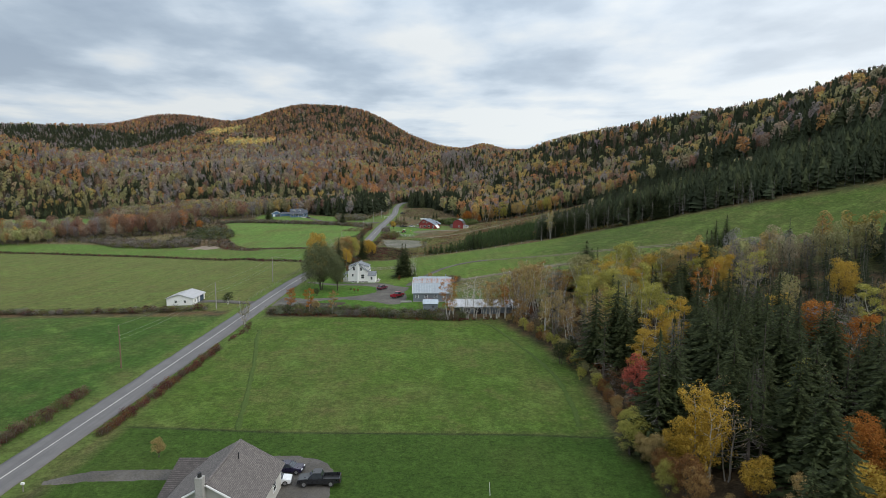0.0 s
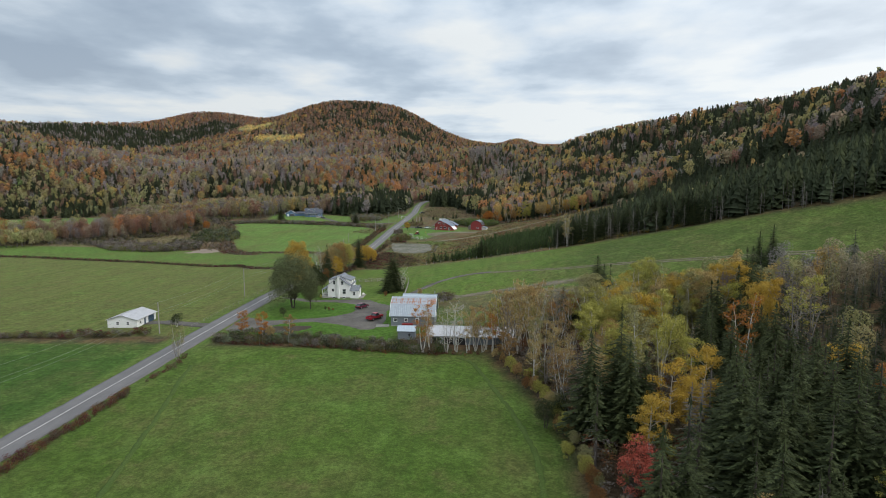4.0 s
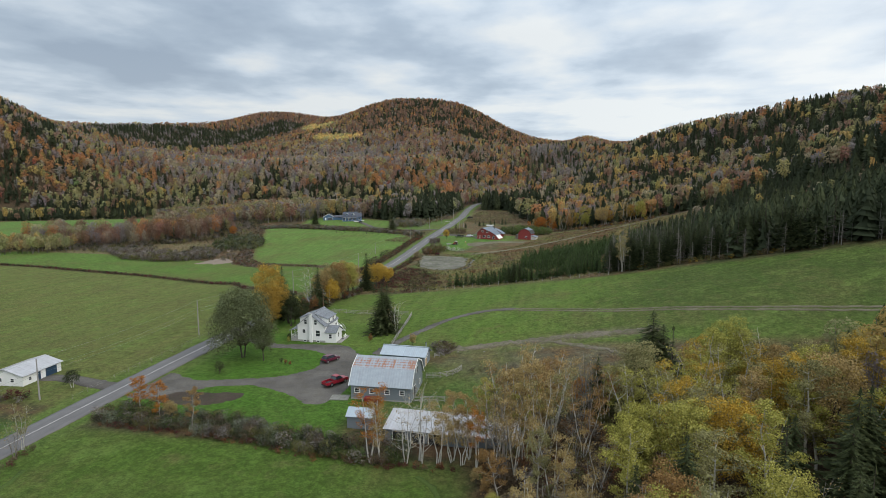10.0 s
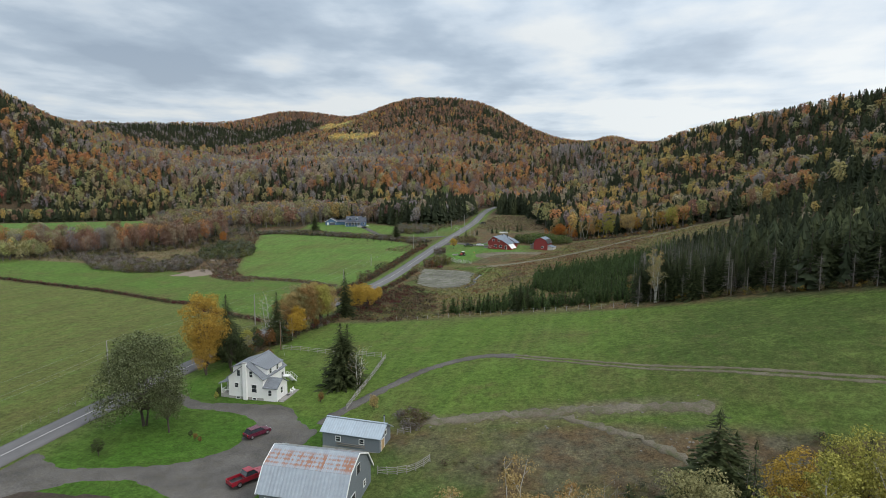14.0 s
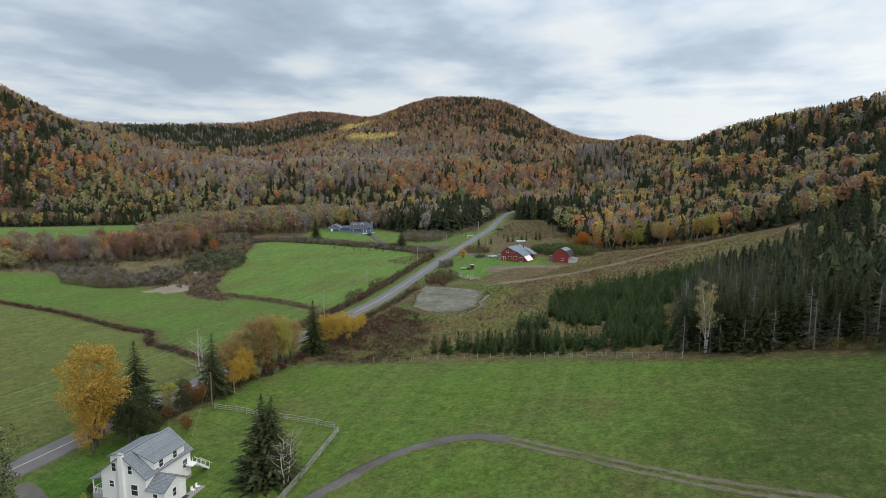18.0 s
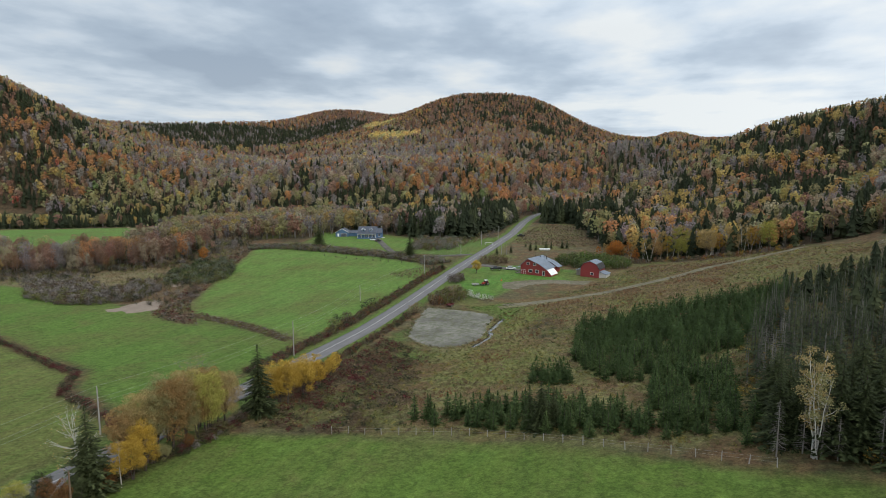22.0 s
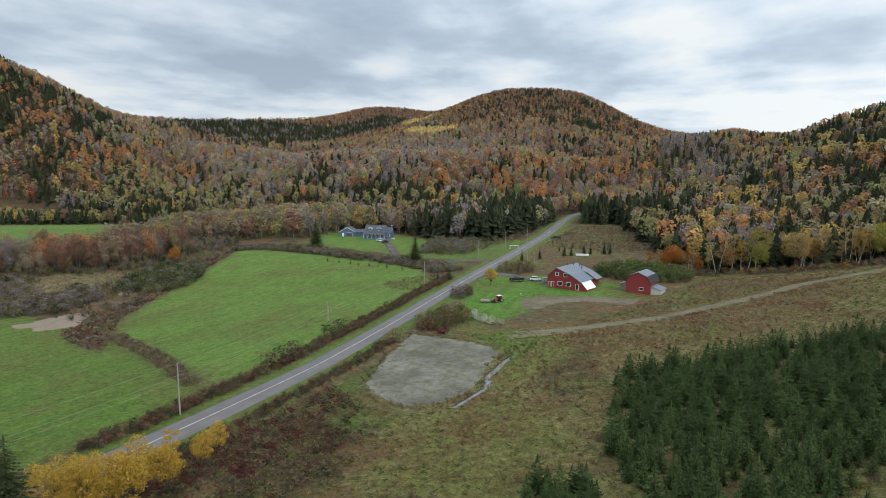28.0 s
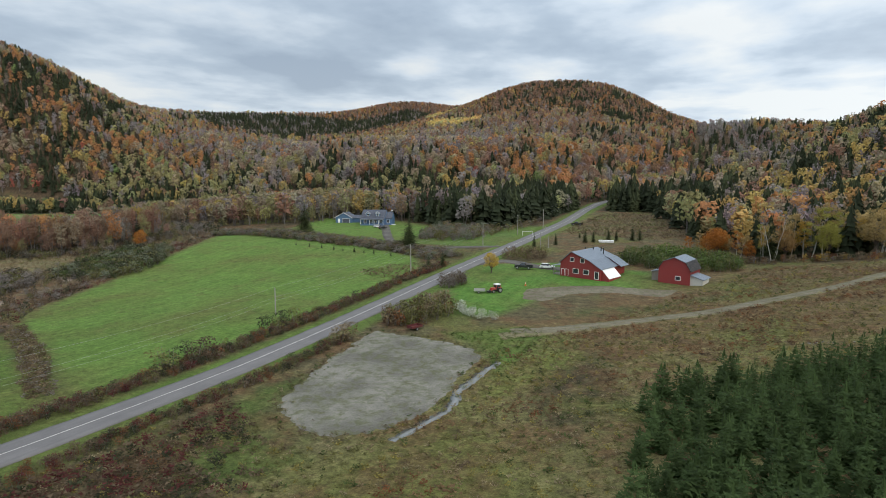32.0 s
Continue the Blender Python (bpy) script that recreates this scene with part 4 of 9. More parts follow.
def make_ground():
    xs = np.r_[np.arange(-4400, -900, 90), np.arange(-900, -340, 16), np.arange(-340, -230, 5), np.arange(-230, 90, 2.6), np.arange(90, 330, 6), np.arange(330, 900, 24), np.arange(900, 4500, 90)]
    ys = np.r_[np.arange(-1500, -160, 60), np.arange(-160, 20, 5), np.arange(20, 57, 2.6), np.arange(57, 62, 0.3), np.arange(62, 500, 2.6), np.arange(500, 660, 5), np.arange(660, 1300, 14), np.arange(1300, 4900, 60)]
    gx, gy = np.meshgrid(xs, ys)
    gz = ground(gx, gy)
    c, k = cover_of(gx, gy)
    nx, ny = len(xs), len(ys)
    i = np.arange(nx * ny).reshape(ny, nx)
    f = np.stack([i[:-1, :-1], i[:-1, 1:], i[1:, 1:], i[1:, :-1]], -1).reshape(-1, 4)
    me = fast_mesh("ground", np.stack([gx, gy, gz], -1).reshape(-1, 3), f, M_GROUND, c.reshape(-1, 3), "cover", True)
    woody = np.maximum(area(gx, gy, HILL_L, 5), area(gx, gy, HILL_R, 5))
    woody = np.maximum(woody, smooth((gy - 1150) / 60))
    woody = woody * (1 - area(gx, gy, FAR_STRIP, 3)) * (1 - area(gx, gy, HILL_CLEARING, 2))
    for poly in (WOOD_A, WOOD_B):
        woody = np.maximum(woody, area(gx, gy, poly, 2))
    b = me.attributes.new("litter", "FLOAT", "POINT")
    b.data.foreach_set("value", woody.astype(np.float32).ravel())
    lawn = me.attributes.new("lawn", "FLOAT", "POINT")
    lawn.data.foreach_set("value", np.maximum(np.maximum(area(gx, gy, LAWN_SOUTH, 0.25), area(gx, gy, MOW_LINE, 0.2)), 0.75 * area(gx, gy, HOUSE_LAWN, 2)).astype(np.float32).ravel())
    a = me.attributes.new("rough_growth", "FLOAT", "POINT")
    a.data.foreach_set("value", k.astype(np.float32).ravel())
    return tagged(new("ground", me), "grassy valley floor of hay fields, rough meadow and wooded hills", "ground", kind="structure")


def resample(line, step):
    p = np.array(line, float)
    d = np.r_[0, np.cumsum(np.hypot(*np.diff(p, axis=0).T))]
    s = np.arange(0, d[-1] + step * 0.5, step)
    q = np.c_[np.interp(s, d, p[:, 0]), np.interp(s, d, p[:, 1])]
    for _ in range(3):
        q[1:-1] = (q[:-2] + 2 * q[1:-1] + q[2:]) / 4
    return q


def ribbon(line, width, lift, mat, name, step=2.0, across=6, rag=0.0, crown=0.0, skirt=0.25):
    """A strip that follows the land; the rims turn down into the soil."""
    q = resample(line, step)
    t = np.gradient(q, axis=0); t /= np.linalg.norm(t, axis=1, keepdims=True)
    nrm = np.c_[-t[:, 1], t[:, 0]]
    rng = np.random.default_rng(3)
    o = np.linspace(-1, 1, across)
    wob = rng.normal(size=(len(q), 2)) * rag
    half = np.where(o[None] < 0, width / 2 + wob[:, :1], width / 2 + wob[:, 1:])
    P = q[:, None] + nrm[:, None] * (o[None, :, None] * half[..., None])
    z = ground(P[..., 0], P[..., 1]) + lift + crown * (1 - o[None] ** 2)
    V = np.concatenate([P, z[..., None]], -1)
    V = np.concatenate([V[:, :1] - [0, 0, skirt], V, V[:, -1:] - [0, 0, skirt]], 1)
    n, w = V.shape[:2]
    i = np.arange(n * w).reshape(n, w)
    f = np.stack([i[:-1, :-1], i[:-1, 1:], i[1:, 1:], i[1:, :-1]], -1).reshape(-1, 4)[:, ::-1]
    return new(name, fast_mesh(name, V.reshape(-1, 3), f, mat, smooth=True))


def patch(poly, lift, mat, name, step=1.6, rag=0.12):
    """A flat-lying area of another ground, with an uneven rim."""
    rng = np.random.default_rng(5)
    p = resample(list(poly) + [poly[0]], 0.9)[:-1]
    for _ in range(6):
        p = (np.roll(p, 1, 0) + 2 * p + np.roll(p, -1, 0)) / 4
    p = p + rng.normal(size=p.shape) * rag * 0.4
    rim = [tuple(a) for a in p]
    q = scatter(rim, step, rng, 0.2)
    q = q[edge_distance(q[:, 0], q[:, 1], rim) > 0.5]
    pts = [Vector(a) for a in rim] + [Vector(a) for a in q]
    n = len(rim)
    co, _, tris, *_ = delaunay_2d_cdt(pts, [(k, (k + 1) % n) for k in range(n)], [], 1, 1e-4)
    v = np.array([tuple(c) for c in co])
    d = edge_distance(v[:, 0], v[:, 1], rim)
    z = ground(v[:, 0], v[:, 1]) + np.where(d < 0.05, -0.06, lift)
    f = np.array([t for t in tris if len(t) == 3])
    w = np.c_[v, z]
    up = np.cross(w[f[:, 1]] - w[f[:, 0]], w[f[:, 2]] - w[f[:, 0]])[:, 2] < 0
    f[up] = f[up][:, ::-1]
    return new(name, fast_mesh(name, w, f, mat, smooth=True))

# ---- ground, road and ways ----
make_ground()
tagged(ribbon(ROAD, 6.6, 0.14, M_ROAD, "road", 2.5, 9, 0.06, 0.06), "worn grey two-lane country road", "road", kind="structure")
tagged(ribbon(ROAD, 0.14, 0.225, M_LINE, "road_line", 2.5, 2, 0.01, 0.0, 0.01), "faded white centre line on the road", "road marking", kind="structure")
DRIVE = [(-70, 152), (-63, 152), (-55, 161), (-47, 163.5), (-37, 160), (-31, 155), (-27, 156), (-25, 166), (-27, 176), (-25, 186), (-31, 189), (-36, 196), (-45, 195.5), (-55, 193.5), (-69, 200), (-69, 196), (-57, 189.5), (-46, 190), (-39.5, 187), (-38, 176), (-43, 170), (-60, 164.5), (-67, 167), (-70, 170)]
tagged(patch(DRIVE, 0.10, M_DRIVE, "driveway"), "dark gravel driveway looping past the white farmhouse", "driveway", kind="structure")
tagged(patch(GRAVEL, 0.08, M_GRAVEL, "gravel_lot", 1.6, 0.9), "bare grey gravel lot beside the road", "gravel lot", kind="structure")
def ruts(name, label, line, gauge, width, mat):
    q = resample(line, 3.0)
    t = np.gradient(q, axis=0); t /= np.linalg.norm(t, axis=1, keepdims=True)
    for side in (-gauge / 2, gauge / 2):
        tagged(ribbon(q + np.c_[-t[:, 1], t[:, 0]] * side, width, 0.055, mat, name, 0.8, 4, 0.13, 0.0, 0.12), label, "track", kind="structure")


tagged(ribbon([(-27, 188), (-24.5, 194), (-21, 201), (-14.5, 213), (-8, 219.5), (-1, 222), (6, 220)], 2.5, 0.09, M_DRIVE, "gravel_track", 1.0, 5, 0.2), "grey gravel track climbing from the farmyard", "track", kind="structure")
ruts("farm_track", "brown wheel rut of the farm track across the pasture", [(5, 220.3), (13, 216), (30, 207), (50, 199), (72, 188), (110, 170)], 1.5, 0.85, M_TRACK)
tagged(ribbon([(-31, 386), (-25.5, 390), (-21.8, 394.1), (-9.7, 404.5), (7.1, 413.5), (24.4, 428.7), (36.7, 439.5), (46.4, 451), (66, 462), (90, 472)], 4.6, 0.035, M_LANE_GRASS, "lane_verge", 1.2, 5, 0.35, 0.0, 0.1), "pale worn grass of the lane through the meadow", "track", kind="structure")
ruts("dirt_lane", "pale wheel rut of the lane climbing through the meadow", [(-30, 390), (-21.8, 394.1), (-9.7, 404.5), (7.1, 413.5), (24.4, 428.7), (36.7, 439.5), (46.4, 451), (66, 462), (90, 472)], 1.9, 1.75, M_LANE)
tagged(ribbon([(-96, 160), (-88, 160), (-80, 158), (-72, 157)], 4.0, 0.09, M_DRIVE, "shed_access", 1.5, 4, 0.2), "short gravel access to the white shed", "driveway", kind="structure")
tagged(ribbon([(-156, 548), (-135, 515), (-117, 488), (-92, 482), (-70, 494)], 4.2, 0.09, M_DRIVE, "blue_house_driveway", 2, 4, 0.2), "gravel driveway of the blue house", "driveway", kind="structure")
tagged(ribbon([(-66, 455), (-58, 466), (-45, 459), (-34, 457)], 5.0, 0.09, M_DRIVE, "red_house_driveway", 2, 4, 0.2), "gravel parking strip of the red house", "driveway", kind="structure")

# ---- far woods ----
# distant haze put into the colours: needles lightened, leaf blues raised
HAZED_SPRUCE_C = np.array([(0.040, 0.050, 0.027), (0.054, 0.064, 0.031), (0.033, 0.042, 0.023)])
HAZED_LEAF_C = {"rust": (0.258, 0.157, 0.110), "orange": (0.41, 0.212, 0.092), "gold": (0.42, 0.305, 0.112), "olive": (0.29, 0.27, 0.128), "grey": (0.255, 0.222, 0.210), "tan": (0.33, 0.272, 0.185), "red": (0.34, 0.10, 0.072), "green": (0.19, 0.225, 0.095)}
SHELF = [(-880, 1040), (-800, 1040), (-752, 1105), (-712, 1175), (-690, 1265), (-706, 1360), (-716, 1530), (-712, 1760), (-815, 1780), (-815, 1630), (-800, 1480), (-870, 1370), (-930, 1200)]
YELLOW = [[(-500, 1310), (-375, 1245), (-380, 1205), (-440, 1222), (-500, 1265)], [(-700, 1740), (-540, 1540), (-560, 1500), (-690, 1640)]]


def field_noise(x, y, scale, seed):
    rng = np.random.default_rng(seed)
    out = np.zeros(x.shape)
    for k in range(5):
        a, ph = rng.uniform(0, 2 * np.pi), rng.uniform(0, 6.28)
        f = 2 * np.pi / scale * rng.uniform(0.6, 1.7)
        out += np.sin((x * math.cos(a) + y * math.sin(a)) * f + ph + 1.3 * np.sin((y * math.cos(a) - x * math.sin(a)) * f * 0.7 + ph))
    return out / 5


def leaf_colours(p, weights, rng, seed, bias=None):
    """Autumn tones that come in drifts, distant haze already mixed into them."""
    names = list(weights)
    w = np.array([weights[n] for n in names], float)
    b = bias(p) if bias else {}
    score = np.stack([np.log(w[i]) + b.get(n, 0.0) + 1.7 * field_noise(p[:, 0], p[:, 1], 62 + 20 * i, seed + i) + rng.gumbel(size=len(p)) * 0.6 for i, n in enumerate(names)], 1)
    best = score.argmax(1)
    c = np.array([HAZED_LEAF_C[n] for n in names])[best]
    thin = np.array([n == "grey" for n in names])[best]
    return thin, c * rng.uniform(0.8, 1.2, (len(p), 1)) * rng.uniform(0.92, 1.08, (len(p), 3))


# crown clumps and their size, lowest leaf, width, stems; conifer whorls and branches
DETAIL = {"far": (36, 0.112, 0.12, 0.27, 0, 6, 4), "mid": (84, 0.070, 0.20, 0.22, 1, 7, 4), "belt": (190, 0.052, 0.20, 0.24, 3, 9, 6), "fine": (210, 0.050, 0.24, 0.225, 2, 10, 5), "near": (220, 0.050, 0.24, 0.22, 2, 9, 6), "close": (1000, 0.0195, 0.22, 0.21, 2, 14, 8)}


def in_sight(p, tall=13):
    """Places that the land itself does not hide from the middle of the valley."""
    ok = np.zeros(len(p), bool)
    z = ground(p[:, 0], p[:, 1]) + tall
    for ex, ey, ez in ((-5, 0, 44), (17, 150, 50), (10, 270, 36)):
        free = np.ones(len(p), bool)
        for s in np.linspace(0.3, 0.985, 26):
            free &= ground(ex + (p[:, 0] - ex) * s, ey + (p[:, 1] - ey) * s) < ez + (z - ez) * s + 1.0
        ok |= free
    return ok


def woods(name, label, places, conifer_share, weights, heights, detail, seed, bias=None, low=0.1, tone=1.0, needles=1.0):
    """A far wood as one object: conifers and broadleaf trees."""
    rng = np.random.default_rng(seed)
    places = places[in_sight(places)]
    n = len(places)
    cs = conifer_share(places) if callable(conifer_share) else np.full(n, conifer_share)
    con = rng.random(n) < cs
    nb, size, lo, wide, stems, layers, per = DETAIL[detail]
    blobs = [blob_template(seed + i, nb, size * (0.94 + 0.03 * i), lo, wide * (0.8 + 0.1 * i), stems) for i in range(5)]
    blobs += [blob_template(seed + 9 + i, int(nb * 0.8), size * 0.8, lo, wide * 0.85, stems and stems + 2) for i in range(2)]
    cones = [cone_template(seed + i, layers, per, 0.17 + 0.025 * i) for i in range(4)]
    if detail in ("near", "close", "belt"):
        cones = []
        for i in range(4):
            (tv, tf), (cv, cf) = conifer(seed + i, 15, 3.2, layers, 0.35, 0.06, low + 0.07 * i, per, False)
            cones.append((np.r_[cv, tv] / 15, np.r_[as_tris(cf), as_tris(tf) + len(cv)], len(cv)))
    V, F, C, k = [], [], [], 0
    for sel, tmpl in ((~con, blobs), (con, cones)):
        if not sel.any():
            continue
        p = places[sel]
        h = rng.uniform(*heights, sel.sum()) * (1.0 if tmpl is blobs else rng.uniform(0.8, 1.12, sel.sum()))
        if tmpl is blobs:
            thin, col = leaf_colours(p, weights, rng, seed, bias)
            which = np.where(thin & (rng.random(len(p)) < 0.75), rng.integers(5, 7, len(p)), rng.integers(0, 5, len(p)))
            v, f, c = tiled(tmpl, p, h, rng, col * tone, which=which)
        else:
            v, f, c = tiled(tmpl, p, h, rng, HAZED_SPRUCE_C[rng.integers(0, 3, len(p))] * needles * rng.uniform(0.8, 1.3, (len(p), 1)))
        V.append(v); F.append(f + k); C.append(c); k += len(v)
    me = fast_mesh(name, np.concatenate(V), np.concatenate(F), M_FOREST, np.concatenate(C))
    return tagged(new(name, me), label, "forest", kind="stuff")


def near_to(p, x, y, rx, ry):
    return np.exp(-(((p[:, 0] - x) / rx) ** 2 + ((p[:, 1] - y) / ry) ** 2))


def own_place(p):
    """Places outside the planted shelf and the yellow stands."""
    ok = ~inside(p[:, 0], p[:, 1], SHELF)
    for poly in (*YELLOW, FAR_STRIP, HILL_CLEARING):
        ok &= ~inside(p[:, 0], p[:, 1], poly)
    return ok


def left_conifers(p):
    """Share of conifers on the valley's far side: in bands and clusters, few on the pale middle slope."""
    n = field_noise(p[:, 0], p[:, 1], 95, 4)
    share = 0.07 + 0.70 * smooth((n - 0.12) / 0.2)
    share = share * (1 - 0.85 * near_to(p, -380, 960, 260, 240)) + 0.5 * smooth((705 - p[:, 1]) / 70) * smooth((p[:, 0] + 300) / 60)
    share += 0.6 * near_to(p, -450, 655, 130, 26) + 0.45 * near_to(p, -760, 730, 110, 60) + 0.5 * near_to(p, -700, 790, 90, 40) + 0.45 * near_to(p, -110, 1050, 60, 130) + 0.4 * near_to(p, -180, 690, 120, 40)
    return np.clip(share, 0.03, 0.92)


rw = np.random.default_rng(21)
pl = scatter(HILL_L, 6.1, rw)
pl = pl[(rw.random(len(pl)) < np.interp(pl[:, 1], (780, 1000), (1, 0.62))) & (pl[:, 0] > -1050) & own_place(pl)]
LEFT_BIAS = lambda p: {"green": 2.2 * near_to(p, -525, 690, 70, 30) - 0.8, "olive": 1.6 * near_to(p, -560, 690, 160, 50) + 1.6 * near_to(p, -610, 1270, 90, 50) + 1.0 * near_to(p, -250, 690, 120, 40), "grey": 1.9 * near_to(p, -330, 930, 170, 190) + 1.2 * near_to(p, -620, 730, 90, 30),
                       "tan": 1.7 * near_to(p, -330, 900, 190, 220) + 1.2 * near_to(p, -500, 1150, 120, 100), "gold": 1.5 * near_to(p, -645, 676, 50, 25) + 1.0 * near_to(p, -460, 1180, 160, 70), "rust": 1.5 * near_to(p, -560, 1100, 130, 110) + 1.3 * near_to(p, -150, 960, 100, 140) + 1.2 * near_to(p, -260, 1150, 90, 110),
                       "orange": 1.7 * near_to(p, -140, 860, 90, 80) + 1.4 * near_to(p, -620, 715, 120, 40) + 1.5 * near_to(p, -135, 755, 30, 15), "red": 2.6 * near_to(p, -656, 648, 25, 14)}
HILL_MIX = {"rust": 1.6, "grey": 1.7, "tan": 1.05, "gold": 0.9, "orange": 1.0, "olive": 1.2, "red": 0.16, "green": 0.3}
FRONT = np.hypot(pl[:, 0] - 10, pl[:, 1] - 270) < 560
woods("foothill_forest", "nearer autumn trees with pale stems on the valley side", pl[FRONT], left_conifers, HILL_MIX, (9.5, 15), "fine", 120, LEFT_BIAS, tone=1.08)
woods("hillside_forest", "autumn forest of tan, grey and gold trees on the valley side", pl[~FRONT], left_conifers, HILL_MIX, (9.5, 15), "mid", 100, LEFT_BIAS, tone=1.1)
far_l = scatter([(-2300, 1000), (-1250, 1000), (-1250, 1250), (-150, 1250), (0, 1300), (300, 1300), (500, 2100), (700, 2900), (-100, 2900), (-2300, 2200)], 10.0, rw)
far_l = far_l[own_place(far_l)]
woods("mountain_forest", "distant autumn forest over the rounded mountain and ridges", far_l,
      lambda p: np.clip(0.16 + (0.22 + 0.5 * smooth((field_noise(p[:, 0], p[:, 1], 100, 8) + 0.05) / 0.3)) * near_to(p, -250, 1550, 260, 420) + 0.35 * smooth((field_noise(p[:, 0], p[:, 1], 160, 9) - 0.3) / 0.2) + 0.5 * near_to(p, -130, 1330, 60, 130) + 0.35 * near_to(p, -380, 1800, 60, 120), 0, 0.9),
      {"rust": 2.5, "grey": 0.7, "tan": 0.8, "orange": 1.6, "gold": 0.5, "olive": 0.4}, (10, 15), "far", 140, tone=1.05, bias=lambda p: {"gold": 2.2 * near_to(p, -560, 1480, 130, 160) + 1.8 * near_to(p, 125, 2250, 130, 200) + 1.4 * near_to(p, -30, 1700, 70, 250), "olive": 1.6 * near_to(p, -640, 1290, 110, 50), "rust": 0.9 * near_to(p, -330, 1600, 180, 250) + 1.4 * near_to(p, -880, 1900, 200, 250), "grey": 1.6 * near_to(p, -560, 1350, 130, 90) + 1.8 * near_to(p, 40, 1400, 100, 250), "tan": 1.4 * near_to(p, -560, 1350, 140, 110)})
woods("shelf_conifers", "dark planted conifers on the far shelf", scatter(SHELF, 7.0, rw), lambda p: 0.96 - 0.75 * smooth((field_noise(p[:, 0], p[:, 1], 70, 91) - 0.15) / 0.2), {"grey": 1}, (9, 11.5), "far", 150, needles=1.0)
for poly in YELLOW:
    woods("yellow_birches", "patch of bright yellow birches on the far slope", scatter(poly, 7.0, rw), 0.0, {"gold": 1.6, "olive": 0.8, "green": 0.5}, (11, 15), "far", 152, tone=1.6)
woods("field_edge_conifers", "dark spruces and olive trees at the far field's edge", np.concatenate([scatter([(-660, 560), (-562, 577), (-500, 612), (-437, 646), (-428, 672), (-480, 662), (-555, 640), (-600, 618), (-650, 630), (-720, 600)], 6.0, rw), scatter([(-600, 655), (-440, 668), (-430, 676), (-590, 673)], 5.5, rw)]), 0.72, {"olive": 1, "gold": 0.6, "green": 0.6, "rust": 0.5}, (9, 15), "fine", 153)
pr = scatter(HILL_R, 6.4, rw)
pr = pr[(pr[:, 1] < 760) & (pr[:, 0] < 330) | (rw.random(len(pr)) < 0.6)]
FRONT_R = np.hypot(pr[:, 0] - 10, pr[:, 1] - 270) < 360


def right_conifers(p):
    return np.clip(0.34 + 0.55 * smooth((field_noise(p[:, 0], p[:, 1], 80, 12) + 0.1) / 0.25) + 0.22 * smooth((p[:, 0] - 130) / 110) - 0.45 * near_to(p, 0, 1000, 80, 170), 0.06, 0.9)


RIDGE_BIAS = lambda p: {"grey": 2.6 * near_to(p, -5, 1020, 70, 170), "orange": 1.1 * near_to(p, 30, 510, 60, 30), "gold": 0.9 * near_to(p, 60, 620, 80, 90)}
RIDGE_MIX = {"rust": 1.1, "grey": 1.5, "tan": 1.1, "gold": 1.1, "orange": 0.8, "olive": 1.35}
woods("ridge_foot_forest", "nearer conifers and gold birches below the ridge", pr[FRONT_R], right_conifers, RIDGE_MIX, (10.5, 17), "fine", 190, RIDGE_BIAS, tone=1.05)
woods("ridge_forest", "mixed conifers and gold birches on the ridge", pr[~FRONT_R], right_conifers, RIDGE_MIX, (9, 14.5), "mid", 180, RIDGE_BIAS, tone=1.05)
up = scatter([(118, 470), (108, 420), (86, 400), (62, 392), (66, 300), (130, 290), (200, 250), (210, 330), (150, 470)], 6.0, rw)
woods("upper_wood", "dark spruce wood rising behind the plantation", up, 0.96, {"tan": 1, "gold": 0.3, "olive": 0.7}, (5.5, 9.5), "fine", 200, needles=1.1)
woods("pole_spruces", "dense half-grown spruces between plantation and wood", scatter([(44, 326), (50, 358), (62, 384), (88, 390), (108, 410), (84, 340), (66, 298), (50, 300)], 3.5, rw), 1.0, {"olive": 1, "gold": 1}, (4.6, 8.0), "near", 230, needles=1.4)
# tall dark spruces along the top of the pasture
sp = scatter([(40, 262), (62, 250), (88, 233), (122, 208), (200, 168), (300, 122), (310, 175), (190, 245), (130, 292), (66, 302)], 3.6, rw)
sp = sp[sp[:, 0] > 70]
woods("spruce_stand", "tall dark spruce stand above the pasture", sp, 1.0, {"tan": 1, "gold": 0.5}, (9, 13.5), "fine", 220, None, 0.10, needles=1.45)
# tyre lines pressed into the near field
M_PRESSED = gravel("pressed_grass", (0.050, 0.078, 0.017), (0.064, 0.094, 0.022), (0.060, 0.10, 0.020), 0.7)
for line in ([(-3, 133), (0.9, 129), (6, 112), (10, 97), (11.8, 86), (12, 70), (11, 62)], [(-64, 124), (-62, 115), (-57, 98), (-52.4, 80), (-49.5, 67), (-47.8, 60.5)]):
    tagged(ribbon(line, 1.0, 0.03, M_PRESSED, "tyre_track", 1.0, 4, 0.12, 0.0, 0.1), "faint pressed tyre track across the mown field", "track", kind="structure")

# ---- single trees ----
def tree_meshes(tag, arrays):
    (tv, tf), (cv, cf) = arrays
    return fast_mesh(tag + "_trunk", tv, tf, None, smooth=True), fast_mesh(tag + "_crown", cv, cf)


SHAPES = {}
for i in range(5):
    SHAPES["aspen", i] = tree_meshes("aspen", broadleaf(300 + i, 13, 2.4, 5200, 0.086, 1, 13, 0.26, 0.55)), 13.0
for i in range(3):
    SHAPES["birch", i] = tree_meshes("birch", broadleaf(320 + i, 12, 1.6, 2600, 0.08, 3, 7, 0.36, 0.5)), 12.0
for i in range(2):
    SHAPES["bare", i] = tree_meshes("bare", broadleaf(340 + i, 11, 2.8, 260, 0.085, 3, 13, 0.2, 0.5)), 11.0
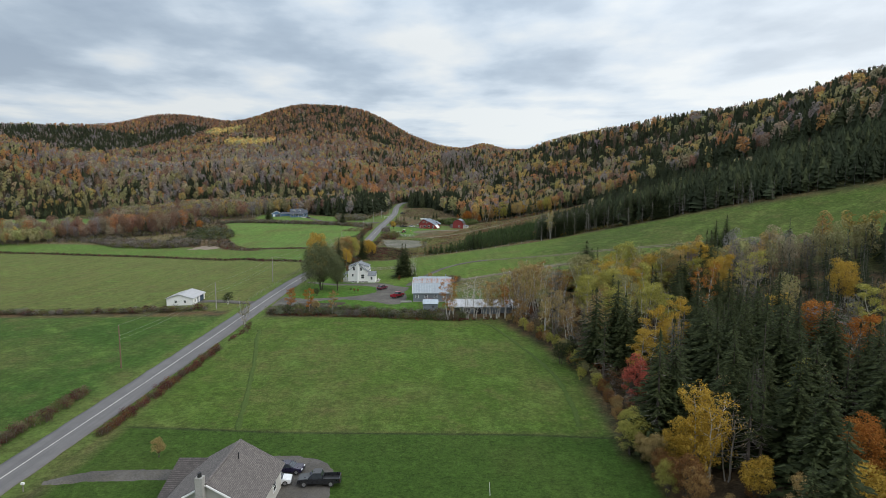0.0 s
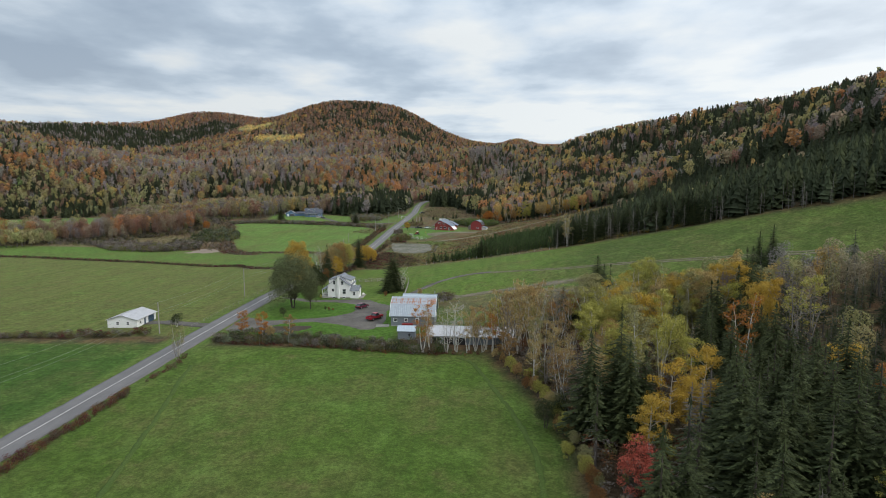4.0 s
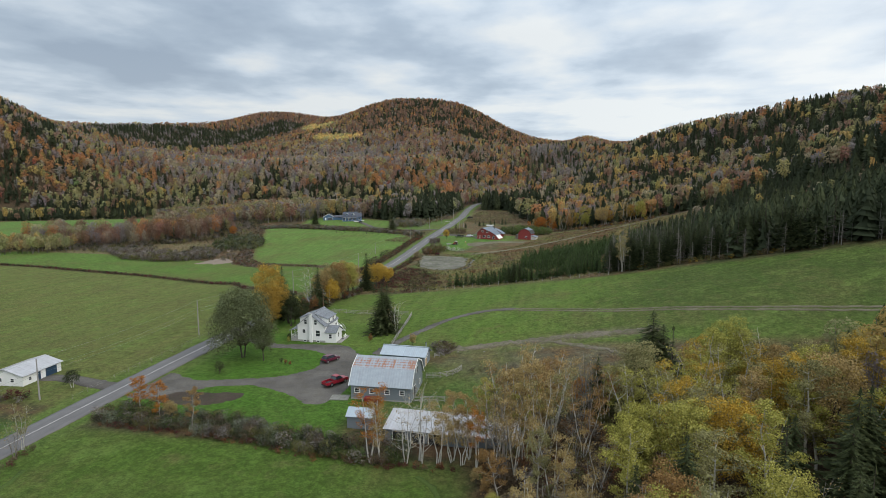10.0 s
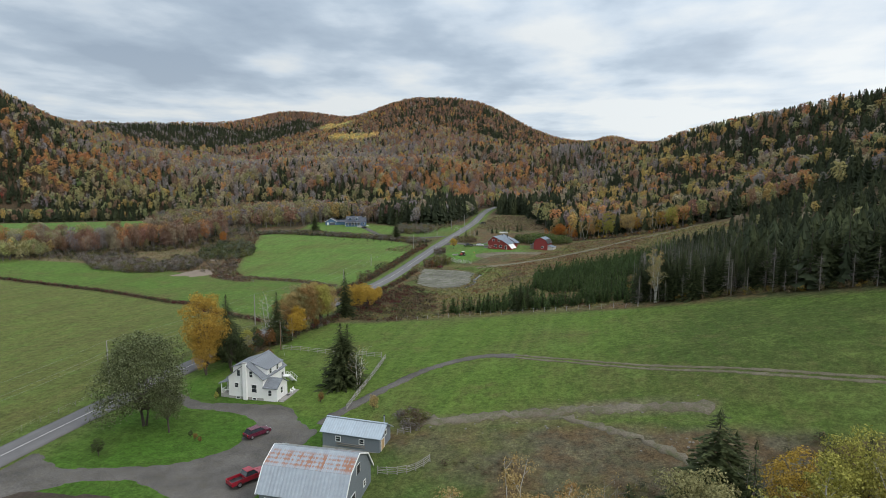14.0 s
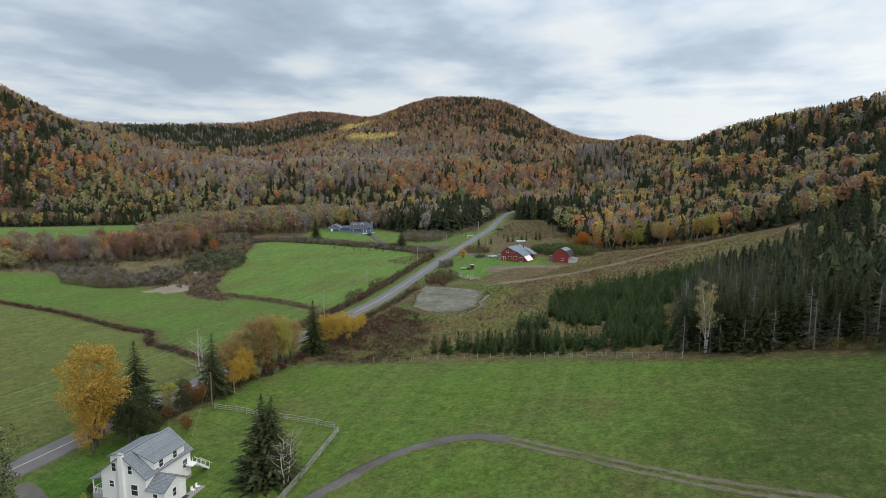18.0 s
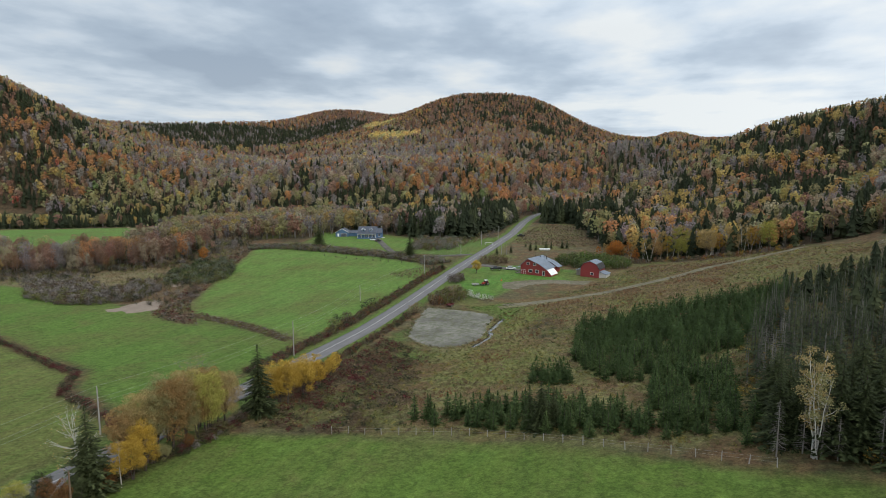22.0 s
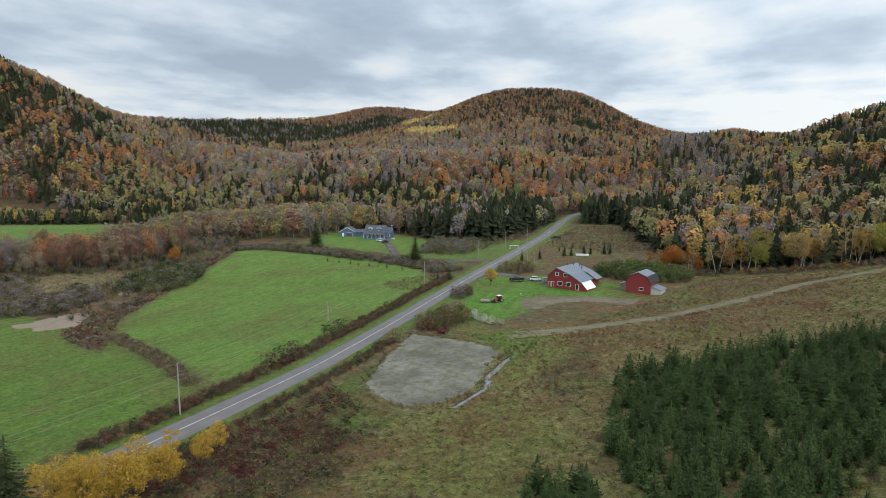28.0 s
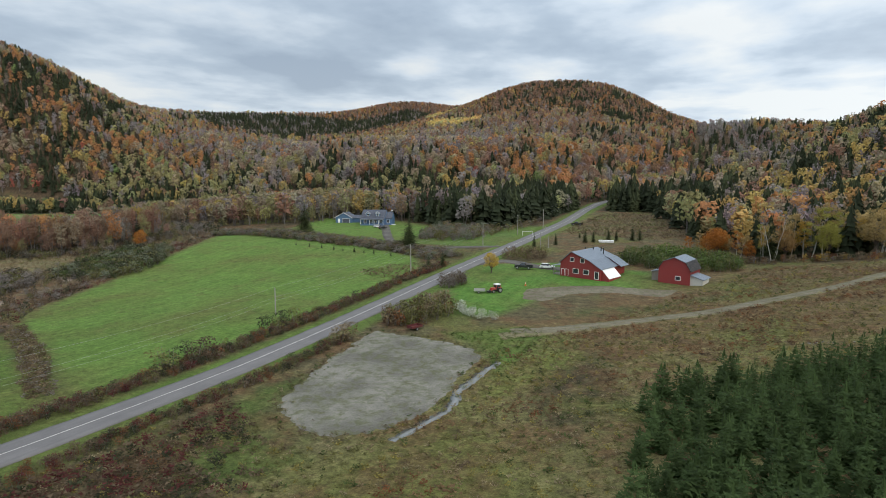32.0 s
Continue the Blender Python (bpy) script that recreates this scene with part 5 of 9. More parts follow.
for i in range(3):
    SHAPES["round", i] = tree_meshes("round", domed(360 + i, 10, 3.4, 5000, 0.115, 26, 0.05, 2, 0.1)), 10.0
SHAPES["willow", 0] = tree_meshes("willow", domed(380, 17, 7.6, 26000, 0.14, 58, 0.02, 3, 0.5)), 17.0
for i in range(2):
    SHAPES["large", i] = tree_meshes("large_tree", domed(385 + i, 19, 5.4, 12000, 0.145, 46, 0.08, 2, 0.2)), 19.0
for i in range(3):
    SHAPES["column", i] = tree_meshes("column_birch", broadleaf(350 + i, 14, 1.5, 3000, 0.085, 2, 14, 0.25, 0.42)), 14.0
for i in range(4):
    SHAPES["spruce", i] = tree_meshes("spruce", conifer(400 + i, 15, 3.9, 27, 0.42, 0.06, 0.04 + 0.03 * i, 14)), 15.0
for i in range(3):
    SHAPES["thin", i] = tree_meshes("thin_spruce", conifer(420 + i, 15, 2.3, 20, 0.4, 0.16, 0.38, 8)), 15.0
for i in range(4):
    SHAPES["young", i] = tree_meshes("young_spruce", conifer(440 + i, 4.2, 1.42, 15, -0.04, 0.02, 0.03, 9)), 4.2
DEAD = []
for i in range(2):
    rg = np.random.default_rng(460 + i)
    segs = []
    for k in range(46):
        z, a = rg.uniform(2.0, 8.0), rg.uniform(0, 6.28)
        ln = rg.uniform(0.9, 2.0)
        segs.append(((0, 0, z), (ln * math.cos(a), ln * math.sin(a), z - 0.25 * ln), 0.035, 0.012))
    DEAD.append(fast_mesh("dead_branches", *rod_arrays(segs, 3), M_DEADSPRUCE))
NAMES = {"aspen": "aspen_tree", "birch": "birch_tree", "column": "birch_tree", "bare": "bare_tree", "round": "broadleaf_tree", "willow": "willow_tree", "large": "broadleaf_tree", "spruce": "spruce_tree", "thin": "spruce_tree", "young": "young_spruce"}
WORDS = {M_BRONZE: "bronze-brown", M_PALEOLIVE: "dull olive", M_GOLD: "golden-yellow", M_AMBER: "amber", M_OLIVE: "yellow-green", M_ORANGE: "orange", M_RED: "red", M_TAN: "pale tan", M_RUST: "rusty brown", M_WILLOW: "silver-green"}


def tree(kind, x, y, h, leaf=None, label="", group="", seed=None, wide=1.0):
    """One tree with its trunk and crown, standing on the ground."""
    if kind == "round" and h >= 11:
        kind = "large"
    n = sum(1 for k in SHAPES if k[0] == kind)
    v = int((abs(x) * 7.3 + abs(y) * 3.1) * 10) % n if seed is None else seed % n
    (tm, cm), base = SHAPES[kind, v]
    s = h / base
    wob = 0.88 + 0.24 * ((x * 12.9898 + y * 78.233) % 1.0)
    wob *= wide
    wob *= 1.28 if kind == "spruce" and h > 8 else 1.12 if kind == "thin" else 1.0
    ang = (x * 37.7 + y * 11.3) % 6.283
    conif = kind in ("spruce", "thin", "young")
    leaf = leaf or (M_YOUNG if kind == "young" else M_SPRUCE)
    if not label:
        w = WORDS.get(leaf, "dark green")
        label = {"aspen": f"slender aspen with {w} autumn leaves in the wood", "birch": f"white-stemmed birch with thin {w} leaves", "column": f"slender pale birch with {w} leaves up high", "bare": "grey leafless tree with bare branching twigs", "round": f"bushy tree with {w} autumn foliage", "large": f"tall bushy tree with {w} autumn foliage",
                 "spruce": "tall dark green spruce in the wood", "thin": "lanky spruce with grey dead lower branches", "young": "small bright green plantation spruce in meadow grass"}.get(kind, f"large tree with {w} foliage")
    m = Matrix.Translation((x, y, zg(x, y) - 0.05)) @ Matrix.Rotation(ang, 4, "Z") @ Matrix.Diagonal((s * wob, s * wob, s, 1))
    t = new(NAMES[kind])
    t.empty_display_size = 0.5
    t.matrix_world = m
    tagged(t, label, "tree", group)
    a = new("trunk", tm); a.parent = t
    b = new("crown", cm); b.parent = t
    for o, mat in ((a, M_BIRCH if kind in ("birch", "column") or "white" in label else M_DEADSPRUCE if kind == "bare" else M_ASPENBARK if kind in ("aspen", "bare") else M_BARK), (b, leaf)):
        if not o.data.materials:
            o.data.materials.append(mat)
        o.material_slots[0].link = "OBJECT"
        o.material_slots[0].material = mat
    if kind == "thin":
        d = new("dead_branchwork", DEAD[v % 2]); d.parent = t
    return t


def dead_tree(x, y, h):
    """A grey leafless spruce: bare trunk and dead twigs."""
    t = new("dead_spruce")
    t.empty_display_size = 0.5
    t.matrix_world = Matrix.Translation((x, y, zg(x, y) - 0.05)) @ Matrix.Rotation(x * 1.7, 4, "Z") @ Matrix.Diagonal((h / 11, h / 11, h / 11, 1))
    tagged(t, "dead grey spruce with bare twigs among living ones", "tree")
    for name, me in (("trunk", DEAD_TRUNK), ("dead_branchwork", DEAD_FULL)):
        o = new(name, me); o.parent = t


rg = np.random.default_rng(470)
segs = []
for k in range(120):
    z, a = rg.uniform(1.2, 10.6), rg.uniform(0, 6.28)
    ln = (0.35 + 2.1 * (1 - z / 11)) * rg.uniform(0.7, 1.15)
    e = np.array([ln * math.cos(a), ln * math.sin(a), z - 0.12 * ln])
    segs.append(((0, 0, z), e, 0.035, 0.012))
    for _ in range(2):
        f = rg.uniform(0.4, 0.9)
        q = np.array([0, 0, z]) * (1 - f) + e * f
        segs.append((q, q + np.array([rg.normal(), rg.normal(), rg.normal() * 0.5]) * 0.28, 0.014, 0.008))
DEAD_FULL = fast_mesh("dead_twigs", *rod_arrays(segs, 3), M_DEADSPRUCE)
DEAD_TRUNK = fast_mesh("dead_trunk", *rod_arrays([((0, 0, -0.3), (0, 0, 6), 0.17, 0.09), ((0, 0, 6), (0, 0, 11), 0.09, 0.02)], 6), M_DEADSPRUCE, smooth=True)
for x, y, h in ((43.7, 85.6, 13.5), (38.4, 86.4, 12.5), (41, 47, 12), (36, 52, 13), (49, 72, 13.5), (40.3, 291, 11), (49, 259.5, 12.5), (39.4, 281, 12), (57, 252.5, 12), (66, 247.5, 11), (45, 300, 11.5)):
    dead_tree(x, y, h)

# the wood beside the field
rt = np.random.default_rng(31)
WOOD_C = [(14, 152), (40, 160), (82, 162), (84, 150), (60, 150)]
MARKED = [(25, 43, 1), (44, 37, 1), (24, 73, 1), (40.5, 35.5, 1), (28.5, 37, 1), (61.2, 129.8, 0), (65.5, 113, 1), (51.8, 107.4, 0), (62.6, 79.4, 0), (64.5, 72.4, 0), (38.2, 90.3, 1), (28.4, 81.6, 1), (19.4, 97.5, 1), (31, 102, 0), (31.3, 74.4, 1), (63.5, 134, 0), (65.7, 130.7, 0), (71.2, 146.3, 0)]


def kept_free(x, y):
    """True close to a tree that stands out, or just before it as seen from the field."""
    for tx, ty, open_side in MARKED:
        dx, dy = x - tx, y - ty
        along, off = -(dx * 0.42 + dy * 0.91), abs(dx * 0.91 - dy * 0.42)
        if math.hypot(dx, dy) < 3.6 or (open_side and 0 < along < 13 and off < 3.8):
            return True
    return inside(np.array([x]), np.array([y]), [(26, 12), (38.5, 37), (46, 32), (40, 12)])[0]


for x, y in scatter(WOOD_A, 4.7, rt):
    if kept_free(x, y):
        if rt.random() < 0.6:
            tree("round", x, y, rt.uniform(2.0, 3.6), [M_OLIVE, M_TAN, M_RUST][rt.integers(3)], group="trees of the near wood")
        continue
    r = rt.random()
    edge = x < 25
    if edge and r < 0.5:
        tree("round" if r < 0.25 else "aspen", x, y, rt.uniform(5, 8), [M_OLIVE, M_TAN, M_OLIVE][rt.integers(3)], group="trees of the near wood")
    elif r < 0.91:
        tree("spruce" if rt.random() < 0.6 else "thin", x, y, rt.uniform(13.5, 20), group="trees of the near wood")
    elif r < 0.95:
        tree("bare", x, y, rt.uniform(9, 13), M_TAN, group="trees of the near wood")
    else:
        tree("aspen", x, y, rt.uniform(8, 12), [M_OLIVE, M_TAN, M_GOLD, M_OLIVE][rt.integers(4)], group="trees of the near wood")
for x, y in scatter(WOOD_B, 5.5, rt):
    r = rt.random()
    if kept_free(x, y):
        continue
    if x < 26:
        tree(["birch", "bare", "aspen", "birch", "bare"][rt.integers(5)], x, y, rt.uniform(9, 13) + 3.5 * (y > 130 and x < 18), [M_TAN, M_TAN, M_BRONZE, M_PALEOLIVE, M_BRONZE][rt.integers(5)], group="trees of the near wood")
    elif r < (0.85 if x > 42 and y < 128 else 0.14):
        tree("spruce" if rt.random() < 0.65 else "thin", x, y, rt.uniform(11.5, 16.5), group="trees of the near wood")
    elif r < (0.9 if x > 42 and y < 128 else 0.22):
        tree("bare", x, y, rt.uniform(10, 14), M_TAN, group="trees of the near wood")
    else:
        if y < 112 and rt.random() < 0.4:
            tree("bare" if rt.random() < 0.5 else "birch", x, y, rt.uniform(12, 16), [M_TAN, M_BRONZE, M_PALEOLIVE][rt.integers(3)], group="trees of the near wood")
            continue
        q = rt.random()
        tree("birch" if q < (0.4 if y > 138 else 0.15) else "round" if q < (0.5 if y > 138 else 0.52) else "aspen", x, y, rt.uniform(13, 17) if y < 132 else rt.uniform(13.5, 16.5), [M_OLIVE, M_OLIVE, M_TAN, M_OLIVE, M_PALEOLIVE, M_OLIVE, M_GOLD, M_OLIVE][rt.integers(8)], group="trees of the near wood")
for x, y in scatter(WOOD_C, 5.6, rt):
    r = rt.random()
    if r < 0.2:
        tree("spruce", x, y, rt.uniform(7, 12), group="trees of the near wood")
    elif r < 0.35:
        tree("bare", x, y, rt.uniform(6, 9), M_TAN, group="trees of the near wood")
    else:
        tree("round" if r < 0.6 else "aspen", x, y, rt.uniform(9, 13), [M_GOLD, M_GOLD, M_TAN, M_OLIVE][rt.integers(4)], group="trees of the near wood")
for x, y, h in ((80.2, 164.8, 14), (83.6, 164.4, 15), (72.4, 160.9, 12), (69.7, 148.7, 12), (56.9, 117.5, 14), (58.8, 125.4, 13), (48.3, 103.5, 12), (56.5, 110.5, 14), (60, 119.5, 13)):
    tree("spruce", x, y, h, group="trees of the near wood")
for kind, x, y, h, m in (("aspen", 61.2, 129.8, 18, M_GOLD), ("round", 63.5, 127, 14.5, M_GOLD), ("round", 58.4, 124, 9.5, M_ORANGE), ("bare", 65.5, 113, 18, M_TAN), ("bare", 68, 116, 17, M_TAN), ("aspen", 68.5, 122, 18, M_OLIVE), ("column", 51.8, 107.4, 19, M_ORANGE), ("round", 62.6, 79.4, 14.5, M_ORANGE), ("aspen", 64.5, 72.4, 15, M_ORANGE), ("aspen", 74.4, 79.7, 15, M_OLIVE), ("aspen", 60.1, 89.9, 15, M_GOLD), ("round", 87, 109, 13, M_GOLD),
                         ("aspen", 38.2, 90.3, 16, M_GOLD), ("round", 36.4, 88, 11, M_GOLD), ("aspen", 28.4, 81.6, 14, M_GOLD), ("aspen", 32, 87, 14.5, M_GOLD), ("bare", 19.4, 97.5, 15.5, M_TAN), ("birch", 22.5, 100.5, 15, M_TAN), ("birch", 31, 102, 19.5, M_PALEOLIVE), ("bare", 26, 106, 15, M_TAN), ("large", 27, 110, 13, M_BRONZE), ("large", 30, 114, 13.5, M_BRONZE), ("aspen", 24, 103, 11, M_BRONZE), ("aspen", 50.7, 134, 17, M_PALEOLIVE), ("aspen", 65.7, 130.7, 16, M_GOLD), ("aspen", 67, 144, 14, M_GOLD), ("aspen", 61, 148, 14, M_GOLD), ("round", 71.2, 146.3, 11, M_GOLD)):
    tree(kind, x, y, h, m, group="trees of the near wood")
for x, y, h in ((63.5, 134, 20), (66.3, 137.4, 19), (60.6, 131, 17)):
    tree("spruce", x, y, h, group="trees of the near wood")
dead_tree(31.3, 74.4, 15.5); dead_tree(34.2, 78.5, 14)
tree("round", 14.2, 95.5, 6.0, M_SPRUCE, "dark green rounded bush at the field edge"); tree("round", 17.2, 98, 5.4, M_SPRUCE, "dark green rounded bush at the field edge")
tree("round", 24, 72.5, 8.8, M_RED, "red-leaved maple at the edge of the wood")
tree("aspen", 23.2, 44.5, 14, M_GOLD); tree("round", 21.6, 46.5, 8, M_GOLD); tree("round", 26.5, 46, 9.5, M_GOLD); tree("birch", 25.0, 43.5, 15.5, M_GOLD, "golden birch with white stems at the field edge")
tree("round", 23.0, 43, 9.5, M_GOLD); tree("bare", 27.9, 43, 13, M_TAN); tree("round", 28.5, 37, 7, M_GOLD); tree("round", 16.8, 52, 7.5, M_OLIVE); tree("round", 17.5, 56, 6.5, M_OLIVE); 
tree("round", 40.5, 35.5, 12.5, M_ORANGE, "bright orange maple among the spruces"); tree("round", 36.4, 27, 10.5, M_GOLD, "golden maple beside the orange one"); tree("round", 43.5, 31, 10, M_ORANGE, "orange maple among the spruces")
# leafy edge towards the field
for x, y in resample([(19.5, 36), (18.2, 48), (18.5, 60), (18.8, 76), (18.2, 90), (14.5, 106), (9.5, 124), (6, 133)], 2.7):
    tree("round", x + rt.normal() * 0.7, y + rt.normal() * 0.7, rt.uniform(2.4, 5.0) if y > 56 else rt.uniform(4, 7.5), [M_OLIVE, M_PALEOLIVE, M_TAN, M_OLIVE, M_RUST, M_BRONZE][rt.integers(6)], "leafy bush at the foot of the wood", "trees of the near wood")
for x, y, h in ((34.5, 157.5, 17), (36.4, 158.2, 14), (33, 158.6, 12)):
    tree("spruce", x, y, h, wide=1.35)
tree("bare", 37, 153, 13, M_TAN); tree("bare", 24, 152, 12.5, M_TAN); tree("bare", 20, 153, 11, M_TAN)
for x, y, h in ((9, 147, 15), (12.5, 150, 16.5), (15.5, 146, 15.5), (17.5, 151, 14)):
    tree("birch", x, y, h, M_TAN)
tree("aspen", 27, 153, 11, M_OLIVE); tree("round", 29, 156, 8, M_ORANGE); tree("round", 22, 157, 6.5, M_ORANGE)
tree("aspen", 71, 150, 12, M_GOLD); tree("bare", 75, 133, 14, M_TAN)
tree("spruce", 52, 164, 9)
# rest of the wood, behind
FREE = (65.7, 71.2, 80.2, 83.6), (130.7, 146.3, 164.8, 164.4)
wood_far = np.concatenate([scatter([(62, 10), (62, 160), (84, 162), (150, 140), (240, 95), (240, 40), (100, 0)], 5.2, rt), scatter([(24, -10), (22, 18), (62, 18), (62, -10)], 5.0, rt)])
wood_far = wood_far[~inside(wood_far[:, 0], wood_far[:, 1], [(26, 19), (40, 19), (30, -12), (8, -12)])]
wood_far = wood_far[np.min(np.hypot(wood_far[:, :1] - np.array(FREE[0]), wood_far[:, 1:] - np.array(FREE[1])), axis=1) > 4.5]
woods("deep_wood", "mixed wood of spruces and yellow-green aspens", wood_far[wood_far[:, 0] < 115], lambda p: np.clip(0.28 + 0.64 * smooth((142 - p[:, 1]) / 16) + 0.2 * (field_noise(p[:, 0], p[:, 1], 60, 3) > 0.2), 0, 0.94), {"olive": 1.3, "gold": 1.3, "tan": 0.6, "grey": 1.0, "orange": 0.4}, (9.5, 14), "close", 260, tone=0.8)
woods("slope_wood", "mixed wood climbing the slope behind", wood_far[wood_far[:, 0] >= 115], lambda p: np.clip(0.3 + 0.5 * smooth((150 - p[:, 1]) / 25) + 0.3 * (field_noise(p[:, 0], p[:, 1], 60, 3) > 0.2), 0, 0.86), {"olive": 0.8, "gold": 1.0, "tan": 0.8, "grey": 1.6, "orange": 0.25}, (9, 13), "fine", 265, tone=0.85)
# birches behind the long shed
for x, y, h in ((-11.3, 135.6, 14.2), (-9.6, 136.2, 12.5), (-5.5, 136.5, 12), (-3.6, 137.2, 13), (-0.5, 137, 11.5), (1.6, 138.2, 12), (3.2, 137.5, 10.5)):
    tree("column" if x < -9 else "birch" if x > -1 else "bare", x, y, h, M_ORANGE if x < -11 else M_TAN, "white birches with sparse autumn leaves by the shed", "birches by the long shed")

for x, y, h, m in ((1.5, 140.6, 11, M_TAN), (4.2, 139.5, 13, M_BRONZE), (6.4, 142.5, 14, M_OLIVE), (8.4, 139, 14.5, M_TAN), (10.5, 142, 15, M_TAN), (13, 139.5, 14, M_OLIVE), (15, 143, 15, M_TAN), (5.5, 136.5, 11, M_ORANGE), (11.5, 135.5, 12, M_TAN)):
    tree("aspen" if (x * 2) % 3 < 1.6 else "birch", x, y, h, m, group="trees of the near wood")
# trees round the farm
tree("round", -52.4, 179.5, 11, M_WILLOW, "low silver-green willow beside the larger one")
tree("willow", -58.8, 181, 18.4, M_WILLOW, "broad silver-green willow on the farmhouse lawn")
tree("large", -66.5, 211, 20.5, M_AMBER, "big amber-leaved tree beside the road")
tree("round", -60.3, 212, 10.5, M_SPRUCE, "dark green bushy tree beside the road")
tree("round", -57.8, 214, 7, M_SPRUCE, "dark green bushy tree beside the road")
tree("round", -64.6, 208.5, 9.5, M_AMBER); tree("round", -68.2, 213.5, 12, M_AMBER); tree("round", -214, 444, 9, M_ORANGE, "orange-red maple standing out before the grey trees")
tree("spruce", -67.5, 221.5, 16.5)
tree("round", -62.7, 215.5, 10.5, M_SPRUCE, "dark green bushy tree beside the road"); tree("round", -60.5, 214.5, 6, M_SPRUCE, "dark green bushy tree beside the road")
tree("round", -67.2, 230, 6, M_OLIVE); tree("round", -65.4, 233, 4.5, M_RUST); tree("round", -55, 219.6, 4.2, M_RUST); tree("round", -66.5, 233.5, 5.2, M_SPRUCE, "dark green bushy tree beside the road")
tree("round", -54.2, 197.4, 2.1, M_SPRUCE, "dark green shrub at the farmhouse corner"); tree("round", -31, 197.6, 2.4, M_RUST); tree("round", -18.4, 194, 3.4, M_TAN, "pale yellow bush beside the track")
tree("spruce", -62.5, 238, 14.4)
tree("bare", -66, 239.5, 14, M_TAN, "white-stemmed bare tree beside the road")
tree("aspen", -59.5, 241, 9, M_GOLD)
for x, y, h, m in ((-66, 248, 10.5, M_BRONZE), (-63, 252, 13, M_PALEOLIVE), (-65, 257, 13.5, M_PALEOLIVE), (-61, 260, 12, M_BRONZE), (-64, 264, 12.5, M_PALEOLIVE), (-62.5, 267, 10, M_BRONZE)):
    tree("round", x, y, h, m)
for x, y, h, m in ((-64.5, 250, 13.5, M_TAN), (-61.8, 254.5, 14.5, M_BRONZE), (-62.5, 258.5, 15, M_TAN), (-60, 261.5, 14.5, M_OLIVE), (-62, 265, 14, M_BRONZE), (-59.8, 266.5, 12.5, M_TAN), (-60.8, 257, 12, M_PALEOLIVE), (-60.2, 246.5, 9.5, M_GOLD), (-59.8, 243.5, 8.2, M_GOLD)):
    tree("large", x, y, h * 0.95, m)
for x, y, h, m in ((-64.8, 226, 4.2, M_PALEOLIVE), (-63.5, 229, 5.0, M_SPRUCE), (-61.8, 232.5, 5.2, M_RUST), (-61, 235, 4.6, M_SPRUCE), (-63.6, 241.5, 4.4, M_SPRUCE), (-60.5, 239.5, 3.8, M_RUST), (-59.4, 250, 3.8, M_PALEOLIVE), (-58.6, 255, 3.4, M_RUST), (-62.4, 223.5, 3.6, M_RUST)):
    tree("round", x, y, h, m, "dark tangled bush beside the road")
tree("spruce", -56.5, 273.2, 15.2)
for x, y, h, kd in ((-57.5, 278, 10.5, "large"), (-54.6, 280.5, 11, "large"), (-56.8, 281, 8.5, "round"), (-55.8, 283.6, 9.5, "round"), (-53, 285.4, 9.6, "round"), (-55.4, 288.5, 8.6, "round"), (-53.4, 291.5, 7.6, "round"), (-55.6, 295, 7.4, "aspen"), (-54, 299, 6.2, "round"), (-55.5, 303.5, 5.6, "round")):
    tree(kd, x, y, h, M_GOLD)
tree("bare", -77.4, 279, 10.5, M_TAN); tree("bare", -79.2, 278.2, 9.5, M_TAN); tree("bare", -76, 280, 9, M_TAN)
tree("spruce", -30.3, 206.5, 14.0, label="dark spruce beside the rail fence", wide=1.2)
tree("spruce", -28.9, 207, 13.6, wide=1.1)
tree("bare", -26.2, 205.5, 9.6, M_TAN, "white bare tree beside the rail fence")
tree("round", -46, 178, 1.3, M_RUST); tree("round", -58, 169, 3.2, M_SPRUCE, "dark rounded shrub on the farmhouse lawn"); tree("round", -44.5, 177.2, 1.2, M_RUST); tree("round", -47.4, 178.6, 1.4, M_SPRUCE, "dark rounded shrub on the farmhouse lawn"); tree("round", -53.5, 195.5, 1.6, M_OLIVE)
tree("round", -84.4, 155.5, 4.6, M_SPRUCE, "dark rounded bush beside the white shed")
tree("birch", -70.3, 129.7, 9, M_PALEOLIVE); tree("bare", -69.2, 127.4, 7, M_TAN)
tree("aspen", -61, 146.5, 8.6, M_ORANGE, "orange maple sapling in the hedge")
tree("aspen", -54.5, 143.3, 8.2, M_ORANGE, "orange maple sapling in the hedge"); tree("aspen", -47.3, 142.6, 7.5, M_BRONZE); tree("round", -52.6, 144, 4.5, M_TAN)
tree("round", -56.7, 50.6, 3.6, M_TAN, "round shrub with pale leaves on the lawn")
# the pasture's top and the plantation
tree("column", 40, 257.5, 15.5, M_TAN, "tall pale birch with white stems in front of the spruces", seed=1); tree("birch", 40.4, 257.9, 14.5, M_PALEOLIVE, "tall pale birch with white stems in front of the spruces")
for x, y in resample([(36.5, 259), (46, 254.2), (62, 247.6), (88, 230.6), (122, 205.4)], 2.3):
    if rt.random() < 0.5:
        dead_tree(x + rt.normal() * 0.7, y + 0.8 + rt.normal() * 0.5, rt.uniform(5.5, 9.5))
for x, y, h in ((2.4, 271.3, 9), (4.4, 272.6, 7.5), (0.2, 272.6, 7)):
    tree("spruce", x, y, h)
